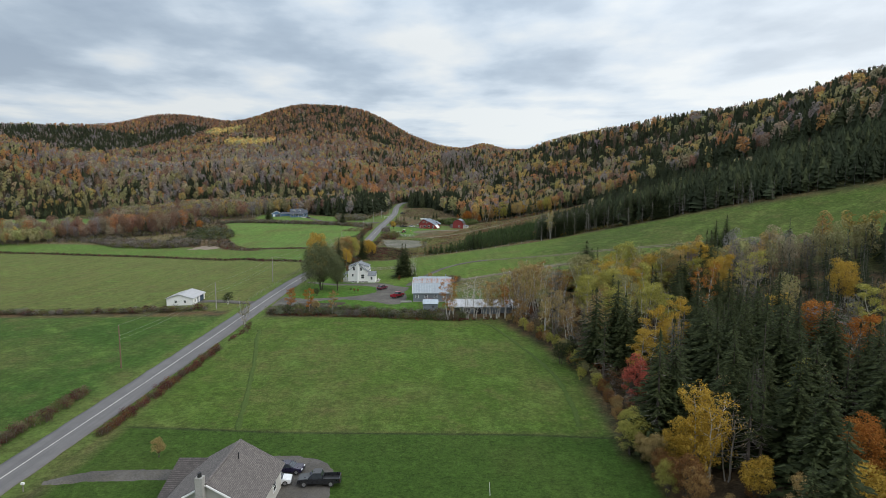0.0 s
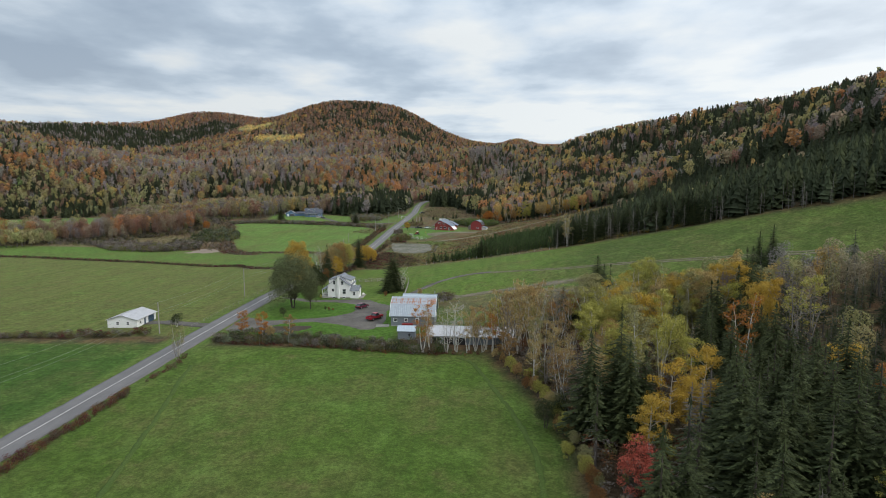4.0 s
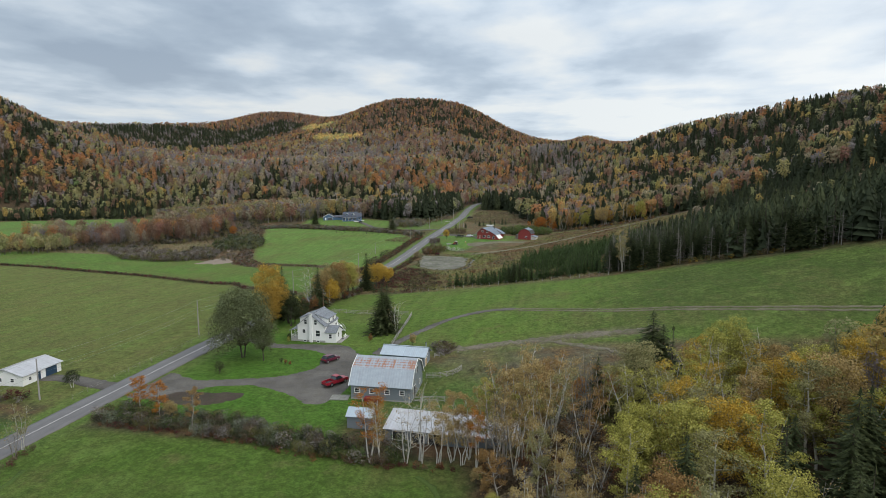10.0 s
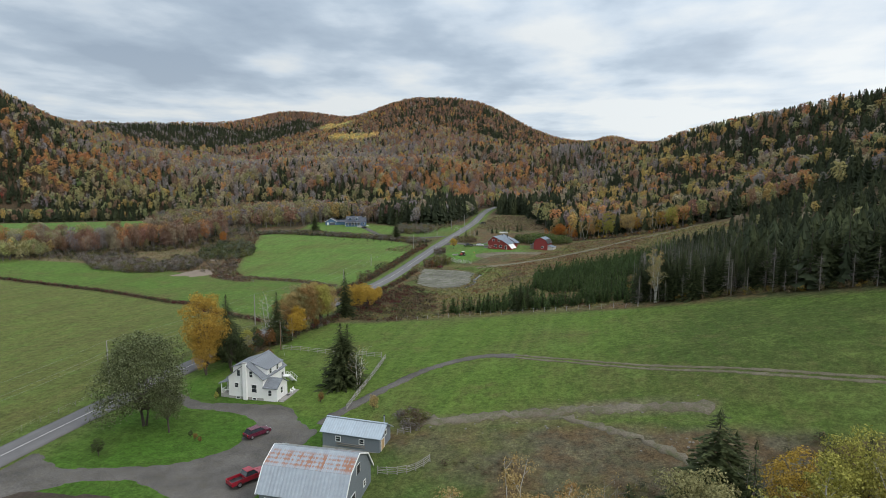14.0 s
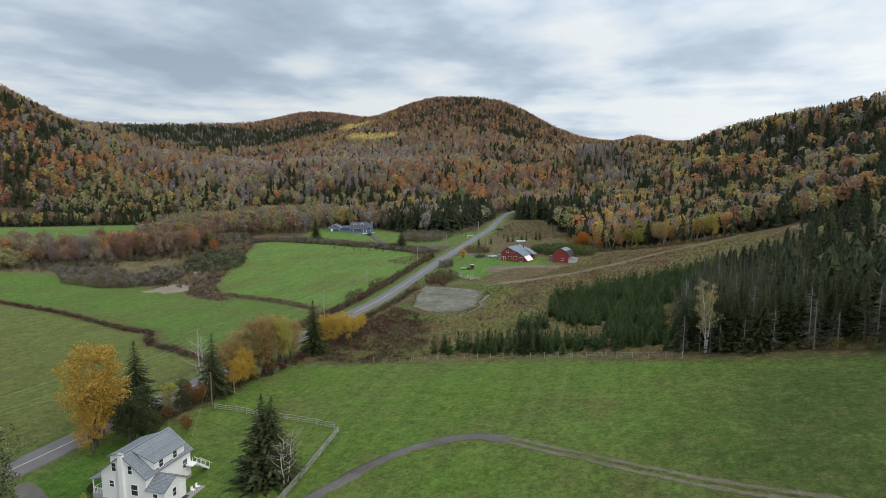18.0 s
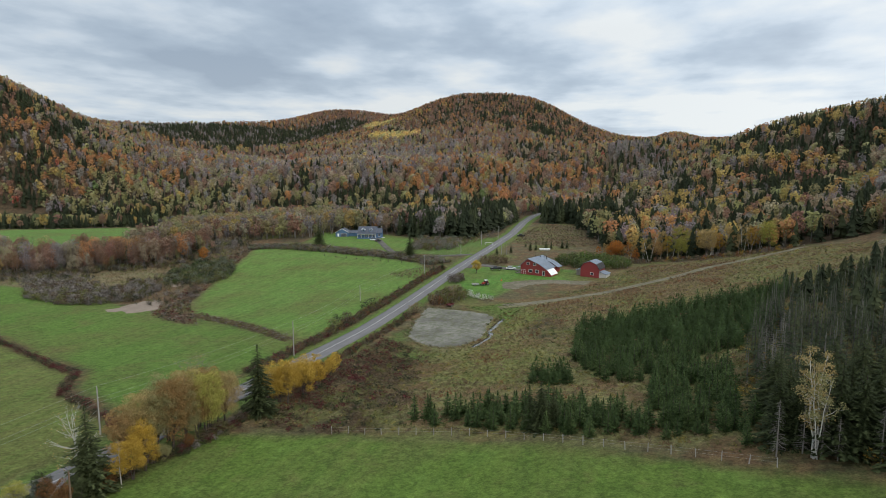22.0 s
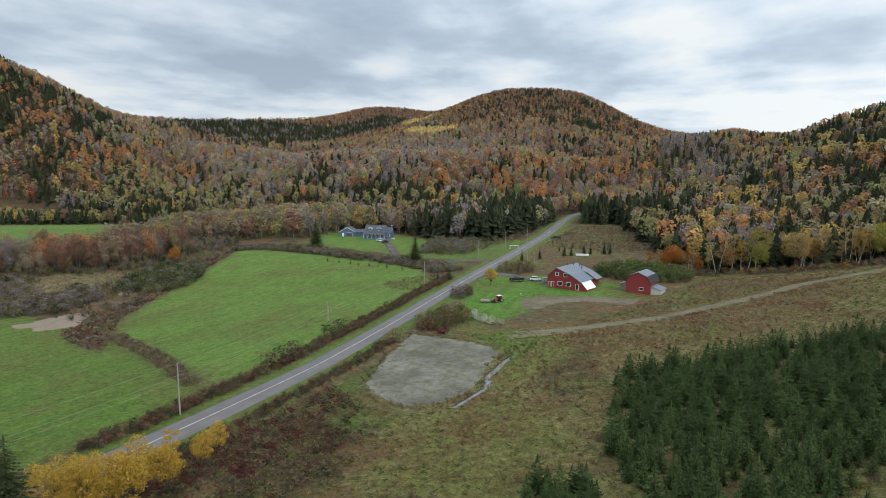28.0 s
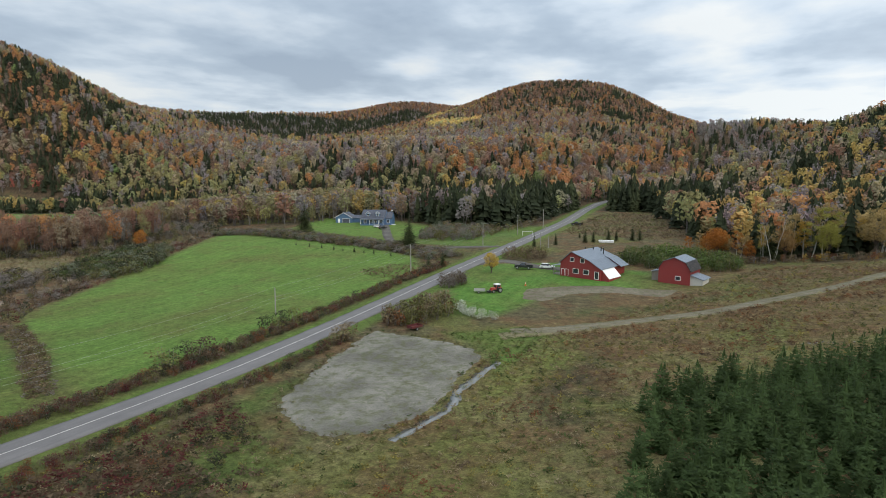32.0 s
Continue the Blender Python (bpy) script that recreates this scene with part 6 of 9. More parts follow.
for x, y in [(73, 243), (78, 241), (83, 238), (88, 235), (93, 230), (99, 227), (105, 222), (112, 217), (80, 247), (90, 241)]:
    tree("thin" if (x + y) % 3 else "spruce", x + rt.normal() * 0.6, y + rt.normal() * 0.6, rt.uniform(13, 18), group="spruces above the pasture")
yp = np.concatenate([scatter(PLANT, 2.3, rt), scatter(PLANT_STRIP, 2.3, rt), scatter(PLANT_LOBE, 2.3, rt), scatter([(20, 271), (33, 262.5), (36, 270), (24, 279)], 2.5, rt), scatter([(-6, 300), (5, 297), (6, 302), (1, 308), (-4, 306)], 2.0, rt)])
gap = inside(yp[:, 0], yp[:, 1], [(40, 300), (48, 302), (50, 330), (44, 330)])
yp = yp[~gap & (rt.random(len(yp)) < 0.93)]
near_y = (yp[:, 1] < 322) & (yp[:, 0] < 40)
idx = np.nonzero(near_y)[0][:290]
for k in idx:
    tree("young", yp[k, 0], yp[k, 1], rt.uniform(2.7, 5.4), group="plantation spruces")
rest = np.delete(np.arange(len(yp)), idx)
tm = []
for i in range(3):
    (tv, tf), (cv, cf) = conifer(470 + i, 4.2, 1.42, 12, -0.04, 0.02, 0.03, 8, False)
    tm.append((cv / 4.2, cf))
v, f, c = tiled(tm, yp[rest], rt.uniform(2.7, 5.6, len(rest)), rt, np.array([(0.058, 0.090, 0.031)]) * rt.uniform(0.7, 1.3, (len(rest), 1)))
tagged(new("spruce_plantation", fast_mesh("spruce_plantation", v, f, M_FOREST, c)), "dense young spruce plantation on the slope", "plantation", kind="stuff")

for x, y in scatter([(36, 260), (44, 257), (62, 250), (72, 262), (72, 280), (38, 281)], 3.5, rt):
    tree("thin" if rt.random() < 0.3 else "spruce", x, y, rt.uniform(9, 13) if y < 275 else rt.uniform(7.5, 11) if y < 300 else rt.uniform(6, 10), group="spruces above the pasture")
for x, y in resample([(66, 249.5), (88, 232.5), (122, 207), (160, 186), (205, 163)], 3.3):
    if x < 92:
        tree("thin" if rt.random() < 0.4 else "spruce", x + rt.normal() * 0.8, y + 1.5 + rt.normal() * 0.8, rt.uniform(11, 15), group="spruces above the pasture")
rear = scatter([(39, 282), (37, 292), (43, 325), (52, 352), (70, 330), (72, 280)], 3.6, rt)
woods("stand_rear", "dense dark spruces behind the stand's edge", np.concatenate([rear, resample([(92, 231.5), (122, 208.5), (160, 187.5), (205, 164.5)], 3.0)]), 1.0, {"grey": 1}, (7.5, 11.5), "near", 225, needles=1.3)
# trees of the far valley floor
tree("spruce", -102.5, 478, 14, label="single dark spruce at the blue house's drive")
for x, y, h in ((-175.5, 505, 15), (-73.5, 448, 5.5), (-129, 464.5, 2.2), (-124, 463.5, 1.8), (-118, 462.5, 2.4), (-113, 461.5, 1.9), (-108, 460.5, 2.6), (-136, 466, 2.0), (-143, 467, 2.3), (-151, 468.5, 1.8), (-100, 459.5, 2.2), (-57, 497, 5.5), (-50.5, 505, 5), (-76.5, 443.5, 4.5), (-41, 515, 6), (-38, 517, 5), (-33, 523, 6), (-30, 524, 5), (-24, 527, 7), (-21, 526, 6), (-46, 528, 3)):
    tree("spruce", x, y, h)
tree("round", -55.2, 444.3, 7.4, M_GOLD, "small gold-topped tree on the red house's lawn", seed=1)
for x in np.arange(0, 84, 2.3):
    y = np.interp(x, (0, 20, 45, 84), (494, 488, 487, 478)) + rt.uniform(0, 9)
    m = [M_ORANGE, M_ORANGE, M_TAN][rt.integers(3)] if x < 19 else [M_GOLD, M_TAN, M_OLIVE, M_AMBER, M_TAN, M_BRONZE][rt.integers(6)]
    kind = ("round" if rt.random() < 0.5 else "aspen") if x < 19 else ("column", "aspen", "birch", "aspen", "large")[rt.integers(5)]
    tree(kind, x + rt.normal() * 0.8, y, rt.uniform(7, 12) if x < 19 else rt.uniform(10.5, 18), m)
for x, y, h in ((24, 492, 15), (27, 497, 12), (50, 493, 13), (71, 490, 15), (78, 487, 12)):
    tree("spruce", x, y, h)

# ---- hedges, brush and belts ----
WINE = scatter([(-56, 336), (-58, 296), (-52, 268), (-28, 268), (-28, 288), (-34, 312), (-37, 326), (-49, 334)], 1.05, rt)
WINE = WINE[0.7 * np.exp(-((WINE[:, 0] + 54) / 6) ** 2) + 0.05 + field_noise(WINE[:, 0], WINE[:, 1], 22, 71) + rt.normal(size=len(WINE)) * 0.25 > -0.05]
def shrub_colours(n, names, rng):
    base = {"wine": (0.10, 0.032, 0.030), "brown": (0.115, 0.084, 0.055), "dark": (0.045, 0.050, 0.027), "olive": (0.125, 0.122, 0.045), "grey": (0.175, 0.152, 0.135), "tan": (0.185, 0.142, 0.083), "rust": (0.165, 0.075, 0.036), "gold": (0.30, 0.20, 0.04), "ochre": (0.205, 0.170, 0.05), "russet": (0.165, 0.105, 0.058), "leaf": (0.085, 0.125, 0.032), "pale": (0.42, 0.43, 0.37), "silver": (0.14, 0.155, 0.105), "green": (0.062, 0.086, 0.028), "straw": (0.215, 0.175, 0.105)}
    c = np.array([base[k] for k in names])[rng.integers(0, len(names), n)]
    return c * rng.uniform(0.75, 1.25, (n, 1))


SHRUBS = [blob_template(500 + i, 135, 0.060, 0.0, 0.38) for i in range(4)]
FINE_SHRUBS = [blob_template(540 + i, 125, 0.062, 0.0, 0.40, 4) for i in range(4)]
LEAFY_SHRUBS = [blob_template(560 + i, 260, 0.044, 0.0, 0.42, 3) for i in range(4)]
TUFTS = [tuft_template(520 + i, 26, 0.12) for i in range(4)]


def brush(name, label, places, heights, names, seed, wide=1.5, templates=None, category="hedge"):
    rng = np.random.default_rng(seed)
    h = rng.uniform(*heights, len(places))
    v, f, c = tiled(templates or SHRUBS, places, h, rng, shrub_colours(len(places), names, rng), widths=rng.uniform(0.8, 1.3, len(places)) * wide)
    return tagged(new(name, fast_mesh(name, v, f, M_SHRUB, c)), label, category, kind="stuff")


def hedge(name, label, line, width, heights, names, seed, spacing=0.9, wide=1.6, templates=None):
    rng = np.random.default_rng(seed)
    q = resample(line, spacing)
    rows = max(1, round(width / 1.1))
    p = np.concatenate([q + rng.normal(size=q.shape) * 0.35 + np.array([0, 0]) for _ in range(rows)])
    t = np.gradient(q, axis=0); t /= np.linalg.norm(t, axis=1, keepdims=True)
    off = np.concatenate([rng.uniform(-width / 2, width / 2, len(q)) for _ in range(rows)])
    p = p + np.tile(np.c_[-t[:, 1], t[:, 0]], (rows, 1)) * off[:, None]
    return brush(name, label, p, heights, names, seed, wide, templates)


hedge("roadside_hedge", "dark red shrub hedge along the road", [(-69.8, 58), (-69.3, 84), (-68.6, 108)], 1.8, (0.8, 1.5), ["wine", "wine", "brown", "rust"], 1, 0.7, 1.3, LEAFY_SHRUBS)
hedge("roadside_hedge", "low red-brown hedge along the road", [(-68.3, 113), (-68, 130)], 1.4, (0.6, 1.1), ["wine", "brown"], 2, 0.7)
hedge("roadside_hedge", "overgrown brown hedge beside the road", [(-84.5, 20), (-84.5, 54), (-84, 77)], 2.4, (1.0, 2.0), ["brown", "wine", "olive", "tan"], 3, 0.8, 1.3, LEAFY_SHRUBS)
hedge("field_hedge", "dark brown field hedge across the valley floor", [(-89, 147), (-99, 145.5), (-152, 144), (-260, 143), (-420, 141)], 3.6, (0.9, 2.0), ["brown", "dark", "olive", "wine", "grey"], 4, 1.1)
hedge("garden_hedge", "tangled mixed hedge between field and farm", [(-67, 144.5), (-58, 144), (-40, 142.5), (-19, 138.5), (-6, 138)], 6.5, (1.0, 2.6), ["olive", "grey", "silver", "dark", "green", "olive", "brown"], 5, 1.0, 1.3, LEAFY_SHRUBS)
hedge("garden_hedge", "rust-coloured weeds at the hedge foot", [(-64, 140), (-40, 139), (-19, 135.5), (2, 135)], 1.6, (0.5, 1.0), ["rust", "brown", "wine"], 6, 0.7)
hedge("field_hedge", "low dark hedge between the hay fields", [(-80, 259), (-109, 271), (-121, 285), (-182, 306), (-262, 322), (-420, 331)], 2.0, (0.7, 1.5), ["brown", "dark", "wine"], 7, 1.0)
hedge("roadside_hedge", "reddish brown brush along the road's edge", [(-60.4, 296), (-60, 318), (-59.4, 345), (-59.6, 372)], 3.4, (0.6, 1.4), ["wine", "brown", "brown", "olive", "dark", "rust"], 8, 0.6, 1.4, FINE_SHRUBS)
hedge("roadside_hedge", "thick brown brush beside the hay field", [(-76, 296), (-75.6, 318), (-75.4, 345), (-75.8, 372), (-76, 416), (-75, 452)], 4.2, (0.7, 1.7), ["brown", "brown", "rust", "wine", "dark", "brown", "olive"], 9, 0.7, 1.4, FINE_SHRUBS)
brush("roadside_bush", "large grey-brown bushes beside the road", np.array([(-77, 343), (-78.5, 346), (-76, 349), (-79.5, 350), (-77.5, 353), (-76, 371), (-78, 374), (-76.5, 377), (-79, 370)]), (3.0, 4.2), ["brown", "olive", "dark"], 10, 1.3, LEAFY_SHRUBS, category="bush")
brush("roadside_bush", "pale tan bush at the gravel lot's corner", np.array([(-58.8, 370.5), (-57.8, 371.5), (-58.4, 369), (-59.3, 368)]), (3.4, 4.8), ["tan", "straw"], 11, 1.0, LEAFY_SHRUBS, category="bush")
hedge("field_margin", "dry grass margin between two green fields", [(-84, 326), (-112, 341), (-142, 354)], 4.2, (0.4, 1.0), ["brown", "brown", "grey", "olive", "tan"], 12, 0.6, 1.7, TUFTS)
hedge("field_margin", "brown brush along the hay field's end", [(-212, 484), (-190, 492), (-160, 488), (-125, 480), (-95, 472), (-80, 462)], 15.0, (0.8, 2.5), ["brown", "olive", "grey", "tan", "grey", "dark", "silver"], 13, 1.6)
brush("dry_patch", "dry brown grass and cut brush at the field's corner", scatter([(-96, 431), (-92, 444), (-79, 458), (-74, 452), (-77, 428), (-84, 424)], 1.6, rt), (0.3, 1.0), ["straw", "brown", "tan", "olive"], 209, 1.8, TUFTS, "weeds")
brush("grey_bushes", "rounded grey-olive bushes beside the blue house's drive", scatter([(-112, 500), (-92, 500), (-84, 512), (-96, 540), (-120, 540)], 3.0, rt), (2.2, 4.4), ["grey", "olive", "grey", "tan", "silver"], 210, 1.2, FINE_SHRUBS, "bush")
brush("lane_thicket", "tan and orange thicket beside the lane", scatter([(-60, 383), (-50, 384), (-46, 398), (-52, 404), (-58, 398)], 1.6, rt), (2.4, 4.4), ["tan", "olive", "olive", "brown", "grey", "rust"], 14, 0.9, FINE_SHRUBS, category="bush")
brush("silver_shrubs", "silvery grey-green shrubs at the lawn's edge", np.array([(-47, 402), (-46, 399.5), (-44.5, 398), (-43, 397.5), (-41.5, 396.5), (-45.8, 401), (-39, 396), (-36.5, 396.5), (-42.3, 398.6)]), (1.8, 3.0), ["pale"], 15, 1.1, LEAFY_SHRUBS, category="bush")
brush("bare_thicket", "grey leafless thicket beside the road", scatter([(-62, 420), (-57, 420), (-56.5, 430), (-61, 431)], 1.3, rt), (2.6, 4.0), ["grey", "grey", "brown"], 16, 0.8, category="bush")
brush("green_bushes", "green and olive bushes behind the red house", scatter([(-20, 472), (-6, 466), (14, 468), (16, 486), (-10, 498), (-22, 490)], 2.4, rt), (2.6, 5.0), ["leaf", "leaf", "green", "olive"], 17, 1.2, LEAFY_SHRUBS, category="bush")
brush("olive_bushes", "olive bushes between road and parking strip", scatter([(-61, 468), (-50, 466), (-44, 474), (-52, 488), (-60, 484)], 2.2, rt), (2.0, 3.6), ["olive", "brown", "tan"], 18, 1.0, category="bush")
brush("forest_edge_shrubs", "yellow leafy shrubs under the spruces", scatter([(44, 255), (62, 247), (88, 230), (90, 234), (64, 251), (46, 259)], 1.5, rt), (0.8, 2.0), ["gold", "olive", "tan", "olive"], 19, 1.2, category="bush")
for k, (poly, tones, word) in enumerate(((MOUNDS[0], ["grey", "brown", "grey", "olive"], "grey"), (MOUNDS[1], ["grey", "brown", "olive", "grey", "dark"], "grey"), (MOUNDS[2], ["olive", "silver", "dark", "green"], "olive"))):
    brush("wet_brush", f"rounded {word} alder thicket on the wet ground", scatter(poly, 2.3, rt), (1.8, 4.0), tones, 200 + k, 1.4, FINE_SHRUBS, category="brush")
wb = scatter(BRUSH, 3.3, rt)
wb = wb[(field_noise(wb[:, 0], wb[:, 1], 34, 73) > -0.45) & ~inside(wb[:, 0], wb[:, 1], STRAW)]
brush("wet_brush", "low mixed brush on the wet ground", wb, (0.9, 2.6), ["dark", "grey", "olive", "brown", "tan"], 20, 1.3, FINE_SHRUBS, category="brush")
brush("wet_brush", "dark grey and olive alder brush before the belt of trees", scatter([(-345, 378), (-262, 380), (-238, 388), (-246, 402), (-262, 404), (-345, 404)], 2.9, rt), (1.4, 3.4), ["dark", "grey", "olive", "brown", "grey"], 215, 1.3, FINE_SHRUBS, category="brush")
rwd = scatter(RED_WEEDS, 1.6, rt)
brush("marsh_weeds", "dark red-brown weeds beside the hay field", rwd, (0.4, 1.3), ["brown", "wine", "brown", "grey", "dark"], 203, 1.8, TUFTS, "weeds")
stw = scatter(STRAW, 2.2, rt)
brush("marsh_grass", "pale straw-coloured marsh grass", stw, (0.4, 0.9), ["straw", "tan", "straw", "olive"], 204, 1.9, TUFTS, "weeds")
half = field_noise(WINE[:, 0], WINE[:, 1], 14, 66) + 0.05 * (WINE[:, 0] + 44) < 0.1
brush("wine_weeds", "dense dark red weeds along the road", WINE[half], (0.4, 1.1), ["wine", "wine", "brown", "brown", "dark"], 21, 1.9, TUFTS, "weeds")
brush("brown_brush", "dense low brown brush in the rough meadow", WINE[~half & (rt.random(len(WINE)) < 0.7)], (0.4, 1.2), ["brown", "brown", "dark", "olive", "brown"], 214, 1.7, TUFTS, "weeds")
brush("cross_brush", "brown brush beyond the blue house's drive", scatter([(-112, 504), (-85, 512), (-76, 560), (-80, 590), (-120, 560)], 2.6, rt), (1.2, 3.2), ["brown", "olive", "tan", "grey"], 22, 1.1, category="brush")
brush("clearing_brush", "low brown brush in the far clearing", scatter([(-58, 540), (-20, 530), (-2, 545), (-28, 640), (-56, 640)], 1.9, rt), (0.3, 1.1), ["brown", "olive", "tan", "brown", "straw"], 23, 1.8, TUFTS, category="brush")
pb = scatter(BELT, 4.2, rt)
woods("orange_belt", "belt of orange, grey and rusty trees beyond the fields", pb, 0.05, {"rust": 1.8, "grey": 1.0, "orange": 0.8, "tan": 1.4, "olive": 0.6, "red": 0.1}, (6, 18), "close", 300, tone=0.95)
brush("belt_undergrowth", "grey and brown undergrowth before the belt of trees", np.concatenate([resample(BELT[2:8], 1.5) + rt.normal(size=(len(resample(BELT[2:8], 1.5)), 2)) * 3.0 for _ in range(3)]), (1.5, 4.0), ["grey", "brown", "olive", "dark", "tan"], 206, 1.2, FINE_SHRUBS, category="brush")
py_ = scatter([(-420, 330), (-330, 350), (-290, 372), (-300, 395), (-420, 380)], 5, rt)
woods("olive_belt", "yellow-green poplars at the field's end", py_, 0.05, {"olive": 2, "gold": 0.5}, (7, 12), "near", 310)
foot = scatter([(-430, 655), (-330, 640), (-262, 560), (-250, 515), (-232, 512), (-195, 535), (-188, 566), (-150, 560), (-115, 575), (-84, 600), (-84, 640), (-250, 650)], 5.6, rt)
woods("foot_belt", "tan birches and dark spruces at the hill's foot", foot, lambda p: np.clip(0.15 + 0.7 * smooth((p[:, 0] + 135) / 30), 0, 0.9), {"tan": 1.3, "grey": 0.8, "olive": 1.5, "rust": 1.1, "gold": 0.7, "orange": 0.4}, (8, 17), "belt", 320, tone=0.85)
woods("field_end_trees", "rounded olive and grey trees at the far field's end", scatter([(-322, 520), (-375, 600), (-437, 643), (-335, 640), (-262, 560), (-250, 505), (-300, 470)], 5.6, rt), 0.08, {"olive": 1.6, "grey": 0.9, "tan": 1.1, "rust": 0.9, "gold": 0.5}, (8, 15), "belt", 325, tone=0.8)
gapw = np.concatenate([scatter([(-54, 648), (-20, 646), (12, 640), (14, 690), (-56, 710)], 4.8, rt), scatter([(-150, 562), (-108, 540), (-84, 556), (-80, 600), (-76, 640), (-84, 690), (-150, 640)], 5.0, rt)])
woods("dark_gap_wood", "dark spruces beside the far road", gapw, 0.94, {"grey": 1, "tan": 1}, (13, 20), "fine", 330, needles=1.1)

brush("forest_edge_shrubs", "yellow and olive shrubs beside the plantation", np.concatenate([resample([(36, 284), (40, 306), (46, 324), (58, 356)], 1.6) + rt.normal(size=(len(resample([(36, 284), (40, 306), (46, 324), (58, 356)], 1.6)), 2)) * 2.2 for _ in range(3)]), (0.7, 2.0), ["olive", "tan", "olive", "gold", "green"], 208, 1.2, category="bush")
brush("wood_undergrowth", "tan, rusty and grey undergrowth of the near wood", scatter([(14, 112), (6, 134), (8, 146), (34, 154), (46, 150), (40, 110), (32, 60), (19.5, 60), (19, 92)], 2.1, rt), (1.0, 3.2), ["brown", "grey", "tan", "olive", "grey", "brown", "rust"], 207, 1.2, category="brush")
brush("wet_brush", "tall grey and olive brush beyond the marsh", scatter([(-226, 474), (-212, 486), (-236, 512), (-252, 508), (-318, 525), (-326, 462), (-300, 430), (-262, 446)], 4.4, rt), (2.0, 5.5), ["olive", "grey", "tan", "grey", "dark"], 213, 1.1, FINE_SHRUBS, category="brush")
brush("wet_brush", "low olive and grey brush at the marsh edge", scatter(BRUSH_LOW, 3.4, rt), (1.2, 3.0), ["olive", "grey", "dark", "tan"], 45, 1.2, category="brush")
brush("forest_edge_shrubs", "low rusty and olive growth at the foot of the birches", np.concatenate([resample([(-4, 492), (20, 485), (46, 482), (86, 475)], 1.3) + rt.normal(size=(len(resample([(-4, 492), (20, 485), (46, 482), (86, 475)], 1.3)), 2)) * 2.4 for _ in range(3)]), (0.8, 2.8), ["olive", "tan", "brown", "gold", "rust", "grey"], 211, 1.1, FINE_SHRUBS, category="bush")
# tufts in the rough meadow
mt = scatter(MEADOW, 1.2, rt)
mt = mt[~inside(mt[:, 0], mt[:, 1], PLANT) & ~inside(mt[:, 0], mt[:, 1], GRAVEL) & (edge_distance(mt[:, 0], mt[:, 1], [(-30, 390), (-9.7, 404.5), (7, 413.5), (24.4, 428.7), (46.4, 451), (90, 472)], False) > 2.3)]
na, nb_ = field_noise(mt[:, 0], mt[:, 1], 26, 61), field_noise(mt[:, 0], mt[:, 1], 17, 62)
warm = inside(mt[:, 0], mt[:, 1], [(-28, 398), (34, 448), (0, 482), (66, 464), (60, 440), (48, 412), (30, 389), (10, 383), (-5, 376), (-20, 384)])
na = np.where(warm, na + 0.22, na - 0.08)
zone = np.where(na > 0.42, 0, np.where(na < -0.05, 1, np.where(nb_ > 0.1, 2, 3)))
for k, (nm, lb, hs, cols) in enumerate((("rust_weeds", "rust-brown weed drifts of the meadow", (0.3, 0.75), ["rust", "russet", "russet", "brown"]), ("green_weeds", "olive-green grass drifts of the meadow", (0.25, 0.6), ["olive", "olive", "green", "straw", "ochre"]), ("straw_weeds", "dry straw grass drifts of the meadow", (0.25, 0.6), ["straw", "tan", "olive", "olive"]), ("brown_weeds", "mixed brown and olive weeds of the meadow", (0.25, 0.7), ["brown", "olive", "tan", "ochre", "russet"]))):
    brush(nm, lb, mt[(zone == k) & (rt.random(len(mt)) < (0.95, 0.8, 0.85, 0.85)[k])], hs, cols, 24 + k, 2.0, TUFTS, "weeds")

ms = scatter(MEADOW, 4.2, rt)
ms = ms[~inside(ms[:, 0], ms[:, 1], PLANT) & ~inside(ms[:, 0], ms[:, 1], GRAVEL) & (field_noise(ms[:, 0], ms[:, 1], 30, 64) + rt.normal(size=len(ms)) * 0.3 > 0.25) & (edge_distance(ms[:, 0], ms[:, 1], [(-30, 390), (-9.7, 404.5), (7, 413.5), (24.4, 428.7), (46.4, 451), (90, 472)], False) > 3.0)]
brush("meadow_shrubs", "small brown and dark shrubs scattered over the meadow", ms, (0.4, 1.0), ["brown", "dark", "brown", "rust", "olive", "green"], 212, 1.7, category="weeds")
hedge("roadside_hedge", "brown and olive undergrowth below the roadside trees", [(-64.5, 226), (-62.5, 245), (-58.8, 257), (-58.5, 272), (-59.5, 290)], 3.6, (0.7, 1.8), ["brown", "olive", "grey", "wine", "dark"], 50, 0.9)
hedge("bank_bushes", "grey-brown bushes beside the tool shed's fence", [(-11.5, 190), (-8.3, 190.5), (-8.8, 186)], 3.0, (1.2, 2.2), ["grey", "brown", "olive"], 51, 0.8)
# weeds creeping over the lot's rim
rim = resample(GRAVEL + GRAVEL[:1], 0.55)
rim = rim + rt.normal(size=rim.shape) * 0.9
brush("lot_weeds", "green and brown weeds creeping over the gravel's rim", rim, (0.2, 0.6), ["olive", "green", "brown", "straw"], 40, 1.8, TUFTS, "weeds")
sparse = scatter(GRAVEL, 2.2, rt)
sparse = sparse[field_noise(sparse[:, 0], sparse[:, 1], 15, 72) > 0.15]
brush("lot_weeds", "thin green weeds scattered over the gravel", sparse, (0.06, 0.16), ["olive", "straw", "tan"], 41, 2.4, TUFTS, "weeds")
# rough growth below the pasture bank
bk = scatter([(-4, 176), (14, 170), (40, 166), (60, 172), (52, 180), (34, 174), (20, 168), (8, 176)], 1.8, rt)
brush("bank_weeds", "brown and olive weeds below the pasture bank", bk, (0.4, 1.3), ["brown", "olive", "tan", "dark"], 42, 1.5, category="weeds")

lw = scatter(LUSH, 1.0, rt)
